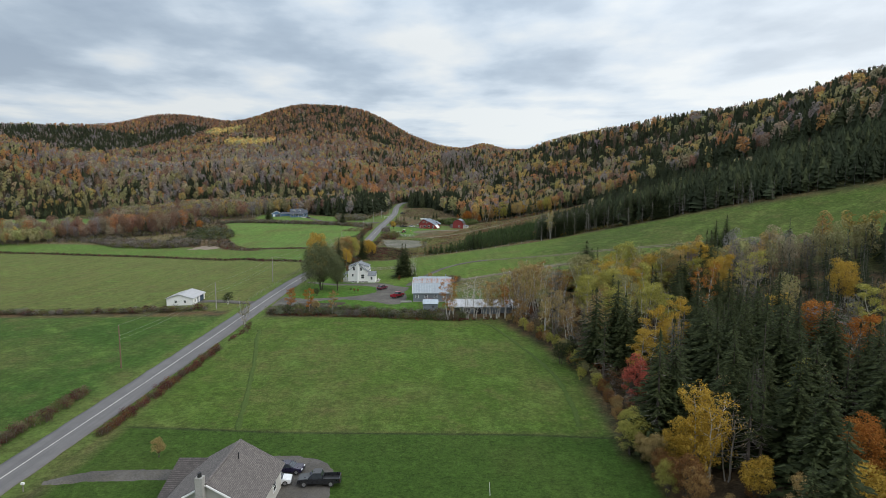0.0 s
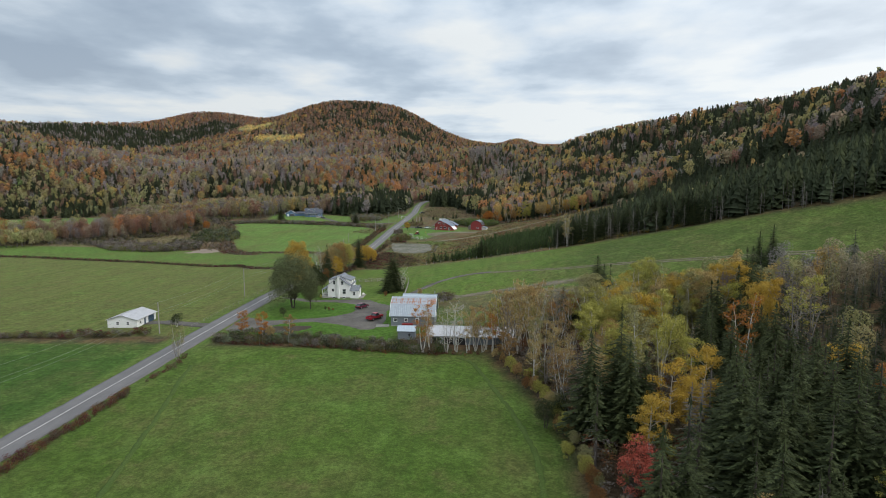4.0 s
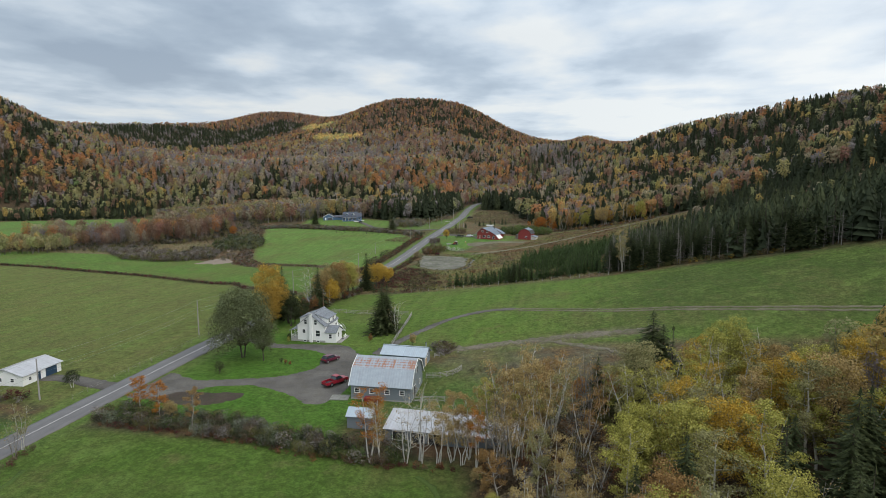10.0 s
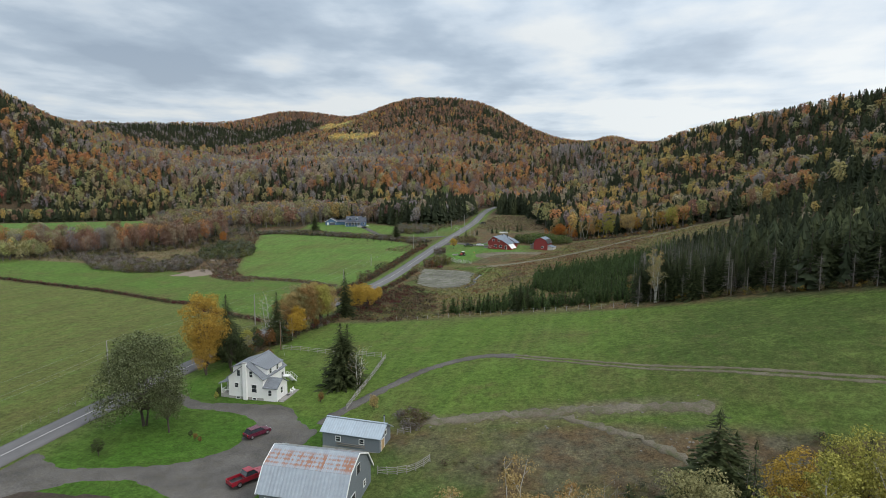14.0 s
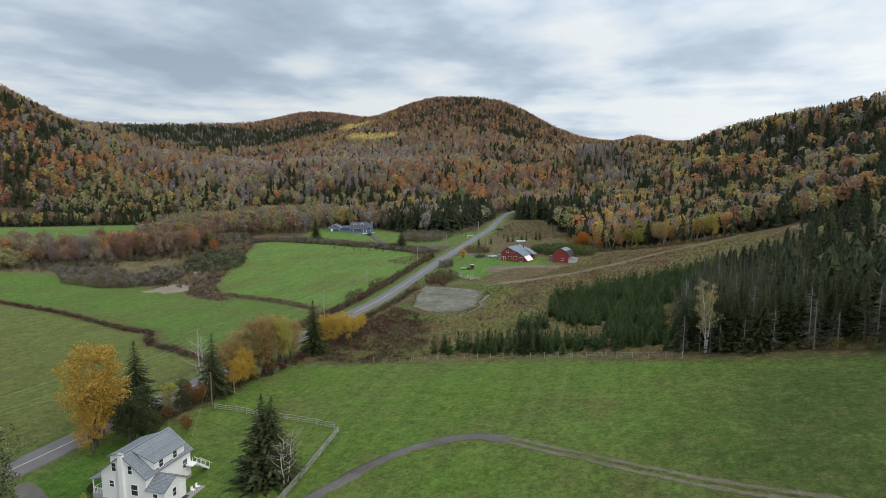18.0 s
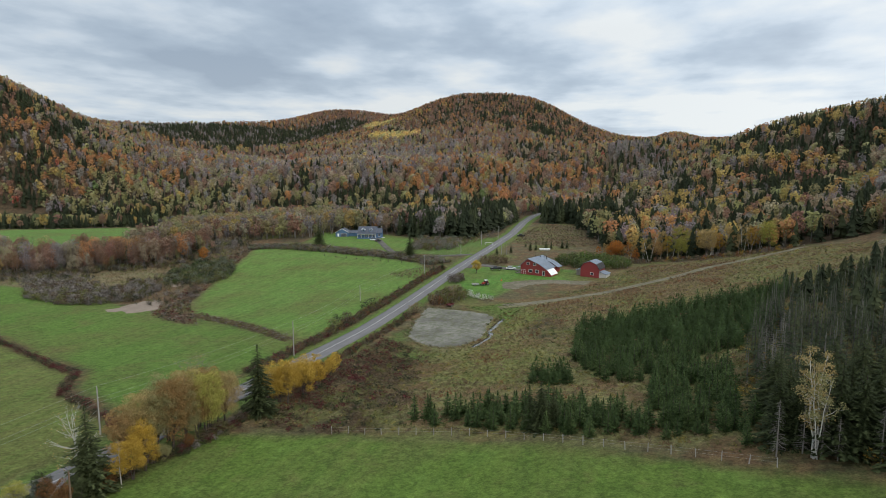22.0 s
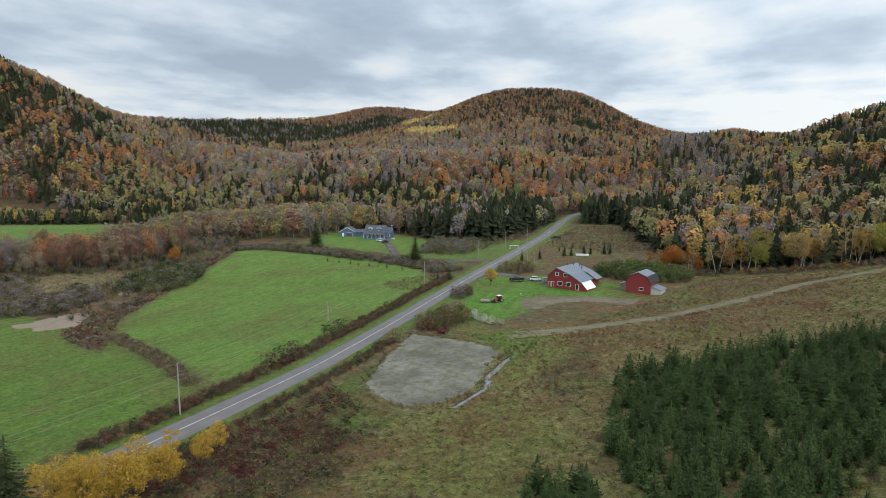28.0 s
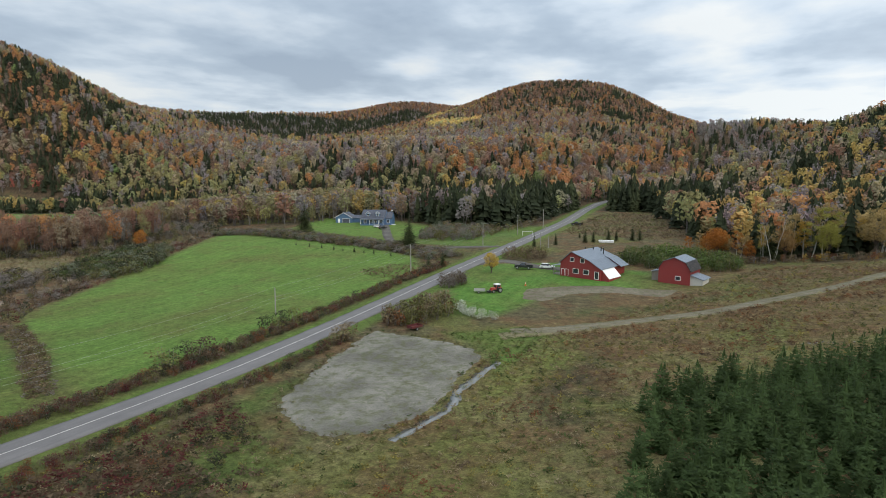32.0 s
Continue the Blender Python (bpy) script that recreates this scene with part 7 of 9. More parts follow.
brush("lush_weeds", "bright green weeds along the wet ditch", lw[rt.random(len(lw)) < 0.7], (0.2, 0.6), ["leaf", "leaf", "green", "olive"], 46, 1.8, TUFTS, "weeds")

# ---- buildings ----
M_WHITE = siding("white_siding", (0.78, 0.78, 0.77), 0.16)
M_TRIM = painted("white_trim", (0.80, 0.80, 0.79), 0.5, 6, 0.12)
M_CONC = painted("old_concrete", (0.36, 0.35, 0.33), 0.9, 5, 0.4)
M_SHINGLE = shingled("grey_shingles", (0.19, 0.205, 0.225))
M_SLATE = shingled("dark_blue_grey_shingles", (0.085, 0.095, 0.12))
M_BROWNROOF = shingled("taupe_shingles", (0.135, 0.118, 0.110), "Y")
M_DARKROOF = shingled("dark_taupe_shingles", (0.075, 0.064, 0.060))
M_GREYWOOD = siding("grey_barn_boards", (0.175, 0.20, 0.225), 0.22, True, 0.35)
M_RUSTROOF = ribbed_metal("rusty_tin_roof", (0.34, 0.37, 0.40), 0.30, 6.9)
M_TIN = ribbed_metal("pale_tin_roof", (0.35, 0.39, 0.43), 0.55)
M_BLUETIN = ribbed_metal("light_blue_tin_roof", (0.42, 0.48, 0.53), 0.45)
M_WHITETIN = ribbed_metal("stained_white_tin_roof", (0.50, 0.49, 0.50), 0.6)
M_BLUEROOF = ribbed_metal("blue_grey_metal_roof", (0.17, 0.205, 0.25), 0.4, 0, 0.45, "Y")
M_BLACKTIN = ribbed_metal("black_metal_roof", (0.03, 0.03, 0.033), 0.4, 0, 0.4, "Y")
M_REDWALL = siding("barn_red_boards", (0.235, 0.028, 0.026), 0.2, False, 0.3)
M_BLUEWALL = siding("blue_siding", (0.075, 0.145, 0.26), 0.12)
M_TANWALL = siding("beige_siding", (0.50, 0.49, 0.45), 0.2)
M_WOOD = painted("weathered_wood", (0.24, 0.215, 0.185), 0.9, 8, 0.5)
M_OLDWOOD = painted("grey_fence_wood", (0.31, 0.29, 0.27), 0.9, 8, 0.4)
M_BROWNWOOD = painted("brown_pole_wood", (0.17, 0.11, 0.07), 0.9, 8, 0.4)
M_PLANK = painted("fresh_planks", (0.48, 0.33, 0.16), 0.8, 6, 0.4)
# near-black for the doormat and for panels that paint a doorway's inner shade
M_DARK = painted("inner_shade_and_mat_black", (0.02, 0.02, 0.022), 0.7, 5, 0.2)
M_BLACK = painted("black_paint", (0.018, 0.018, 0.02), 0.45, 6, 0.2)
M_NAVY = painted("dark_blue_door", (0.02, 0.05, 0.10), 0.5, 6, 0.2)


def glass_material():
    m, nt, p, N, L = nodes_of("window_glass")
    f = noise_node(N, L, 1.5, 2, 0.5, N("ShaderNodeTexCoord").outputs["Object"])
    L(mixed(N, L, f, (0.018, 0.022, 0.028), (0.05, 0.058, 0.068)), p.inputs["Base Color"])
    p.inputs["Roughness"].default_value, p.inputs["Specular IOR Level"].default_value = 0.06, 0.8
    return m


M_GLASS = glass_material()


def moved(bm, m):
    bmesh.ops.transform(bm, matrix=m, verts=bm.verts)
    return bm


def hull(profile, a, b, along="y"):
    """A closed outline pushed from a to b, along y (outline in x, z) or x (outline in y, z)."""
    bm = prism(profile, a, b)
    if along == "y":
        bmesh.ops.transform(bm, matrix=Matrix(((0, 1, 0, 0), (1, 0, 0, 0), (0, 0, 1, 0), (0, 0, 0, 1))), verts=bm.verts)
        bmesh.ops.recalc_face_normals(bm, faces=bm.faces)
    return bm


def slope(p0, p1, a, b, along="y", thick=0.14):
    """A roof plane from the lower to the upper outline point, with thickness."""
    (u0, z0), (u1, z1) = p0, p1
    d = Vector((u1 - u0, z1 - z0)).normalized()
    n = Vector((-d.y, d.x)) if d.x > 0 else Vector((d.y, -d.x))
    q = [(u0, z0), (u1, z1), (u1 + n.x * thick, z1 + n.y * thick), (u0 + n.x * thick, z0 + n.y * thick)]
    return hull(q, a, b, along)


def sheets(par, name, p0, p1, a, b, mat, along="y", wide=0.95, thick=0.1, label=""):
    """A roof slope of single metal sheets, each lapped a little over the next."""
    n = max(2, round((b - a) / wide))
    for k in range(n):
        u0, u1 = a + (b - a) * k / n, a + (b - a) * (k + 1) / n
        part(name, slope(p0, p1, u0 + 0.004, u1 - 0.004, along, thick + 0.012 * (k % 2)), mat, par, label)


FACE = {"S": 0, "E": 90, "N": 180, "W": 270}


def window(par, x, y, z, face, w=0.9, h=1.2, trim=None, bars=1, name="window"):
    """A window with frame, pane and glazing bar, flush on a wall."""
    m = pose(x, y, z, 0, 0, FACE[face])
    bm = bmesh.new()
    t = 0.11
    for a in ((-w / 2 - t, -w / 2, -h / 2 - t, h / 2 + t), (w / 2, w / 2 + t, -h / 2 - t, h / 2 + t), (-w / 2, w / 2, h / 2, h / 2 + t), (-w / 2, w / 2, -h / 2 - t, -h / 2)):
        box(bm, a[0], -0.07, a[2], a[1], 0.02, a[3])
    for k in range(bars):
        c = -h / 2 + h * (k + 1) / (bars + 1)
        box(bm, -w / 2, -0.05, c - 0.025, w / 2, 0.01, c + 0.025)
    win = part(name, moved(bm, m), trim or M_TRIM, par)
    part("pane", moved(boxed(-w / 2, -0.025, -h / 2, w / 2, 0.015, h / 2), m), M_GLASS, win)
    return win


def panel(par, name, x, y, z, face, w, h, mat, depth=0.05, label=""):
    """A flat panel (a door, a hatch) on a wall, with a frame round it."""
    m = pose(x, y, z, 0, 0, FACE[face])
    d = part(name, moved(boxed(-w / 2, -depth, 0, w / 2, 0.02, h), m), mat, par, label)
    fr = bmesh.new()
    for a in ((-w / 2 - 0.1, -w / 2, 0, h + 0.1), (w / 2, w / 2 + 0.1, 0, h + 0.1), (-w / 2, w / 2, h, h + 0.1)):
        box(fr, a[0], -depth - 0.02, a[2], a[1], 0.02, a[3])
    part("door_frame", moved(fr, m), M_TRIM, d)
    return d


def white_house():
    x0, y0 = -51.4, 196.9
    t = thing("farmhouse", pose(x0, y0, zg(-46, 202)) @ Matrix.Diagonal((0.89, 0.95, 0.94, 1)), "white farmhouse with grey shingle roof, dormers and white chimney", "house")
    W, D, rx, rz, ez = 8.9, 10.0, 4.45, 8.0, 4.9
    part("foundation", boxed(-0.03, -0.03, -0.5, W + 0.03, D + 0.03, 0.55), M_CONC, t)
    part("wall", hull([(0, 0.55), (W, 0.55), (W, ez), (rx, rz), (0, ez)], 0, D), M_WHITE, t)
    for s in (0, 1):
        e = (-0.35, ez - 0.25) if s == 0 else (W + 0.35, ez - 0.25)
        part("roof", slope(e, (rx, rz), -0.35, D + 0.35), M_SHINGLE, t)
    part("roof_ridge", boxed(rx - 0.18, -0.36, rz + 0.03, rx + 0.18, D + 0.36, rz + 0.2), M_SHINGLE, t)
    # wide dormers to both sides
    for s in (-1, 1):
        o = W if s > 0 else 0
        dm = part("dormer", hull([(rx, 5.2), (o, 5.2), (o, 6.45), (rx, 7.75)], 1.9, 8.6), M_WHITE, t)
        part("dormer_roof", slope((o + 0.3 * s, 6.4), (rx, 7.98), 1.65, 8.85), M_SHINGLE, dm)
    for yy in (3.3, 6.4):
        window(t, W, yy, 5.75, "E", 0.85, 1.2)
        window(t, 0, yy, 5.75, "W", 0.85, 1.2)
    window(t, W, 8.6, 3.0, "E", 1.0, 1.4)
    window(t, 2.7, 0, 5.9, "S", 0.8, 1.3); window(t, 5.9, 0, 5.8, "S", 0.8, 1.3)
    window(t, 2.1, 0, 3.1, "S", 0.85, 1.0); window(t, 6.6, 0, 2.6, "S", 1.25, 1.7)
    window(t, 2.4, -0.03, 0.3, "S", 0.9, 0.4, bars=0); window(t, 6.6, -0.03, 0.3, "S", 0.9, 0.4, bars=0)
    ch = part("chimney", boxed(rx - 0.45, -0.55, 0, rx + 0.45, 0.0, 8.3, bevel=0.03), M_TRIM, t, "white painted brick chimney")
    part("chimney_cap", boxed(rx - 0.52, -0.62, 8.3, rx + 0.52, 0.07, 8.42), M_CONC, ch)
    # side wing
    ax, ay, az = 12.3, 4.8, 3.1
    wing = part("wing", hull([(0, 0.0), (ay, 0.0), (ay, az), (ay / 2, 4.5), (0, az)], W + 0.002, ax, "x"), M_WHITE, t, "one-storey white wing")
    for e, s in ((-0.3, 1), (ay + 0.3, -1)):
        part("wing_roof", slope((e, az - 0.18), (ay / 2, 4.52), W - 0.02, ax + 0.35, "x"), M_SHINGLE, wing)
    window(t, 10.6, 0, 1.9, "S", 0.8, 1.2); window(t, ax, 2.2, 2.0, "E", 0.7, 1.3)
    panel(t, "door", ax, 3.9, 0.35, "E", 0.9, 2.05, M_TRIM)
    dk = part("deck", boxed(ax + 0.004, 0.5, -0.2, ax + 1.55, 7.6, 0.22, bevel=0.03), M_OLDWOOD, t, "low grey wooden deck")
    for k in range(2):
        part("deck_step", boxed(ax + 0.3, 0.5 - 0.32 * (k + 1), -0.3, ax + 1.5, 0.498 - 0.32 * k, 0.12 - 0.14 * k), M_CONC, dk)
    part("doormat", boxed(ax + 0.15, 3.5, 0.222, ax + 0.95, 4.4, 0.24), M_DARK, dk)
    for yy in (5.2, 6.3):
        ch_ = part("deck_chair", boxed(ax + 0.5, yy, 0.55, ax + 1.05, yy + 0.55, 0.62), M_TRIM, dk, "white plastic chair")
        part("chair_back", boxed(ax + 0.44, yy, 0.62, ax + 0.498, yy + 0.55, 1.1), M_TRIM, ch_)
        for dx in (0.52, 0.98):
            for dy in (0.03, 0.47):
                part("chair_leg", boxed(ax + dx, yy + dy, 0.22, ax + dx + 0.05, yy + dy + 0.05, 0.55), M_TRIM, ch_)
    # back stair
    st = part("stair", boxed(W + 0.02, 8.6, 2.55, W + 1.5, 10.1, 2.7), M_TRIM, t, "white outside stair")
    for k in range(12):
        part("step", boxed(W + 0.25, 10.1 + 0.25 * k, 2.4 - 0.2 * k, W + 1.3, 10.4 + 0.25 * k, 2.46 - 0.2 * k), M_TRIM, st)
    for xx in (W + 0.2, W + 1.35):
        part("stringer", moved(boxed(xx, 0, -0.25, xx + 0.06, 3.9, 0.0), Matrix.Translation((0, 10.1, 2.5)) @ Matrix.Rotation(radians(-38.6), 4, "X")), M_TRIM, st)
        part("handrail", moved(boxed(xx, 0, 0.85, xx + 0.06, 3.9, 0.93), Matrix.Translation((0, 10.1, 2.5)) @ Matrix.Rotation(radians(-38.6), 4, "X")), M_TRIM, st)
        for k in range(4):
            part("baluster", boxed(xx, 10.15 + k * 0.95, 2.5 - 0.76 * k, xx + 0.06, 10.21 + k * 0.95, 3.4 - 0.76 * k), M_TRIM, st)
    # porch
    po = part("porch", boxed(-2.3, 0.2, -0.3, -0.02, 9.6, 0.8), M_CONC, t, "covered front porch")
    part("porch_roof", slope((-2.7, 3.05), (-0.02, 3.75), -0.1, 9.9), M_SHINGLE, po)
    for k in range(5):
        part("porch_post", boxed(-2.25, 0.3 + k * 2.25, 0.8, -2.1, 0.45 + k * 2.25, 3.1), M_TRIM, po)
    part("porch_rail", boxed(-2.22, 0.4, 1.65, -2.12, 9.4, 1.75), M_TRIM, po)
    for k in range(28):
        part("baluster", boxed(-2.2, 0.7 + k * 0.31, 0.8, -2.15, 0.75 + k * 0.31, 1.66), M_TRIM, po)
    for k in range(7):
        part("baluster", boxed(-2.05 + k * 0.3, 0.33, 0.8, -2.0 + k * 0.3, 0.38, 1.66), M_TRIM, po)
    part("porch_rail", boxed(-2.15, 0.3, 1.65, -0.05, 0.4, 1.75), M_TRIM, po)


def grey_barn():
    x0, y0 = -23.2, 160.2
    t = thing("gambrel_barn", pose(x0, y0, zg(-17, 163) - 0.05), "grey board barn with rust-streaked tin gambrel roof", "barn")
    L_, D = 12.6, 10.4
    out = [(0, 0), (D, 0), (D, 3.3), (8.5, 6.05), (D / 2, 7.5), (1.9, 6.05), (0, 3.3)]
    part("foundation", boxed(-0.03, -0.03, -0.6, L_ + 0.03, D + 0.03, 0.25), M_CONC, t)
    part("wall", hull(out, 0, L_, "x"), M_GREYWOOD, t)
    sheets(t, "roof_sheet", (-0.45, 2.95), (1.9, 6.05), -0.3, L_ + 0.3, M_TIN, "x", 0.9, label="pale blue-grey tin sheet")
    sheets(t, "roof_sheet", (1.88, 6.03), (D / 2, 7.52), -0.3, L_ + 0.3, M_RUSTROOF, "x", 0.9, label="tin sheet streaked with rust")
    part("upper_roof", slope((8.52, 6.03), (D / 2, 7.52), -0.3, L_ + 0.3, "x"), M_RUSTROOF, t)
    part("lower_roof", slope((D + 0.45, 2.95), (8.5, 6.05), -0.3, L_ + 0.3, "x"), M_TIN, t)
    for xx in (-0.34, L_ + 0.26):
        for a, b in (((-0.45, 2.9), (1.9, 6.0)), ((1.9, 6.0), (D / 2, 7.48)), ((8.5, 6.0), (D / 2, 7.48)), ((D + 0.45, 2.9), (8.5, 6.0))):
            part("bargeboard", slope(a, b, xx, xx + 0.08, "x", 0.22), M_TRIM, t)
    for xx in (1.3, 4.4, 7.6, 10.7):
        window(t, xx, 0, 1.85, "S", 0.85, 0.85, bars=1)
    # flat dark panels paint the unlit inside of both doorways on the wall
    panel(t, "hay_door", L_, 5.2, 4.6, "E", 1.2, 1.3, M_DARK)
    panel(t, "barn_door", L_, 3.0, 0.1, "E", 1.6, 2.4, M_DARK)
    window(t, L_, 7.6, 1.9, "E", 0.8, 0.8)
    window(t, 0, 5.2, 4.9, "W", 0.8, 0.9)
    panel(t, "barn_door", 0, 5.2, 0.1, "W", 2.6, 2.6, M_GREYWOOD)


def tool_shed():
    t = thing("tool_shed", pose(-22.3, 179.2, zg(-17, 180) - 0.15, 0, 0, -4), "grey board shed with pale blue tin roof", "shed")
    L_, D = 10.4, 4.8
    part("foundation", boxed(-0.04, -0.04, -0.7, L_ + 0.04, D + 0.04, 0.5), M_CONC, t)
    part("wall", hull([(0, 0.5), (D, 0.5), (D, 3.1), (D / 2, 4.5), (0, 3.1)], 0, L_, "x"), M_GREYWOOD, t)
    sheets(t, "roof_sheet", (-0.35, 2.92), (D / 2, 4.52), -0.35, L_ + 0.45, M_BLUETIN, "x")
    part("roof", slope((D + 0.35, 2.92), (D / 2, 4.52), -0.35, L_ + 0.45, "x"), M_BLUETIN, t)
    part("ridge_cap", boxed(-0.36, D / 2 - 0.2, 4.56, L_ + 0.46, D / 2 + 0.2, 4.7), M_BLUETIN, t)
    window(t, 2.9, 0, 2.0, "S", 0.75, 0.75); window(t, 7.2, 0, 2.0, "S", 0.75, 0.75)
    for k in range(2):
        part("wall_rack", boxed(2.6, -0.14, 0.95 + 0.3 * k, 7.8, -0.02, 1.05 + 0.3 * k), M_WOOD, t)
    window(t, L_, 2.6, 3.0, "E", 0.6, 0.7, bars=0)
    panel(t, "door", L_, 1.3, 0.3, "E", 1.3, 2.1, M_PLANK)
    part("stove_pipe", tube(bmesh.new(), (L_ - 0.6, 3.6, 3.6), (L_ - 0.6, 3.6, 5.4), 0.11, 0.11, 10), M_TIN, t)
    part("pipe_cap", tube(bmesh.new(), (L_ - 0.6, 3.6, 5.4), (L_ - 0.6, 3.6, 5.55), 0.2, 0.12, 10), M_BLACK, t)


def star_shed():
    t = thing("garden_shed", pose(-19.3, 147.0, zg(-17, 148) - 0.05), "small grey garden shed with tin roof and black star", "shed")
    part("wall", hull([(0, 0), (3.2, 0), (3.2, 2.3), (1.6, 3.3), (0, 2.3)], 0, 4.6, "x"), M_GREYWOOD, t)
    part("roof", slope((-0.25, 2.2), (1.6, 3.33), -0.2, 4.8, "x"), M_BLUETIN, t)
    part("roof", slope((3.45, 2.2), (1.6, 3.33), -0.2, 4.8, "x"), M_BLUETIN, t)
    bm = bmesh.new()
    pts = []
    for k in range(10):
        r = 0.5 if k % 2 == 0 else 0.2
        a = math.pi / 2 + k * math.pi / 5
        pts.append(bm.verts.new((3.1 + r * math.cos(a), -0.03, 1.35 + r * math.sin(a))))
    f = bm.faces.new(pts)
    ex = bmesh.ops.extrude_face_region(bm, geom=[f])
    bmesh.ops.translate(bm, vec=(0, -0.05, 0), verts=[v for v in ex["geom"] if isinstance(v, bmesh.types.BMVert)])
    part("star", bm, M_BLACK, t, "black five-pointed star")
    panel(t, "door", 0, 1.6, 0.05, "W", 0.9, 1.9, M_GREYWOOD)


def long_shed():
    t = thing("long_shed", pose(-11.2, 143.6, zg(-4, 146) - 0.2, 0, 0, -2), "long low shed with stained white tin roof", "shed")
    L_, D = 22.5, 5.6
    part("wall", hull([(0, -0.5), (D, -0.5), (D, 3.4), (0, 2.35)], 0, L_, "x"), M_GREYWOOD, t)
    sheets(t, "roof_sheet", (-0.4, 2.30), (D + 0.35, 3.50), -0.3, L_ + 0.3, M_WHITETIN, "x", 1.05)
    # open bays drawn as flat panels with their inner shade as colour
    for k in range(3):
        panel(t, "opening", 2.5 + 3.2 * k, 0, 0.1, "S", 2.2, 1.9, M_DARK)


def white_shed():
    t = thing("white_garage", pose(-104.2, 154.0, zg(-100, 158) - 0.1, 0, 0, 2), "low white shed with white tin roof and blue door", "shed")
    W, D = 8.6, 10.5
    part("wall", hull([(0, -0.4), (W, -0.4), (W, 2.45), (W / 2, 3.7), (0, 2.45)], 0, D), M_WHITE, t)
    sheets(t, "roof_sheet", (-0.4, 2.32), (W / 2, 3.72), -0.4, D + 0.4, M_WHITETIN)
    sheets(t, "roof_sheet", (W + 0.4, 2.32), (W / 2, 3.72), -0.4, D + 0.4, M_WHITETIN)
    window(t, 3.0, 0, 1.35, "S", 0.75, 0.75); window(t, 6.0, 0, 1.35, "S", 0.75, 0.75)
    window(t, W, 1.8, 1.35, "E", 0.7, 0.7)
    panel(t, "door", W, 4.2, 0.1, "E", 0.9, 2.0, M_NAVY)
    panel(t, "garage_door", W, 7.6, 0.05, "E", 3.2, 2.2, M_NAVY)


def near_house():
    t = thing("bungalow", pose(-46.4, 30.7, zg(-41, 35)), "beige house with taupe shingle roof and stone-grey chimney", "house")
    W, D, ez, rz = 11.2, 11.2, 3.6, 6.75
    part("wall", hull([(0, -0.5), (W, -0.5), (W, ez), (W / 2, rz), (0, ez)], 0, D), M_TANWALL, t)
    part("roof", slope((-0.5, ez - 0.3), (W / 2, rz), -0.5, D + 0.5), M_BROWNROOF, t)
    part("roof", slope((W + 0.5, ez - 0.3), (W / 2, rz), -0.5, D + 0.5), M_BROWNROOF, t)
    for e in (-0.5, W + 0.5):
        part("fascia", slope((e, ez - 0.45), (W / 2, rz - 0.15), -0.62, -0.5, "y", 0.2), M_TRIM, t)
    part("ridge_cap", boxed(W / 2 - 0.15, -0.5, rz + 0.03, W / 2 + 0.15, D + 0.5, rz + 0.18), M_BROWNROOF, t)
    ch = part("chimney", boxed(W / 2 - 1.0, -1.2, 0, W / 2 - 0.1, -0.3, 7.9, bevel=0.04), M_CONC, t)
    part("chimney_cap", tube(bmesh.new(), (W / 2 - 0.55, -0.75, 7.9), (W / 2 - 0.55, -0.75, 8.4), 0.28, 0.2, 10), M_BLACK, ch)
    part("vent_pipe", tube(bmesh.new(), (W / 2 + 1.2, 7.3, 5.8), (W / 2 + 1.2, 7.3, 7.1), 0.09, 0.09, 8), M_BLACK, t)
    wing = part("wing", hull([(4.6, -0.4), (14.4, -0.4), (14.4, 2.6), (11.0, 4.3), (4.6, 2.2)], -2.4, -0.01, "x"), M_TANWALL, t)
    part("wing_roof", slope((4.1, 2.15), (11.0, 4.35), -2.8, 2.2, "x"), M_DARKROOF, wing, "darker shingles of the wing")
    part("wing_roof", slope((14.9, 2.45), (11.0, 4.35), -2.8, 2.2, "x"), M_DARKROOF, wing)
    window(t, W, 8.0, 2.0, "E", 1.2, 1.2); window(t, W, 3.0, 2.0, "E", 1.2, 1.2)
    window(t, 3.0, D, 2.0, "N", 1.2, 1.2); window(t, 8.0, D, 2.0, "N", 1.2, 1.2)


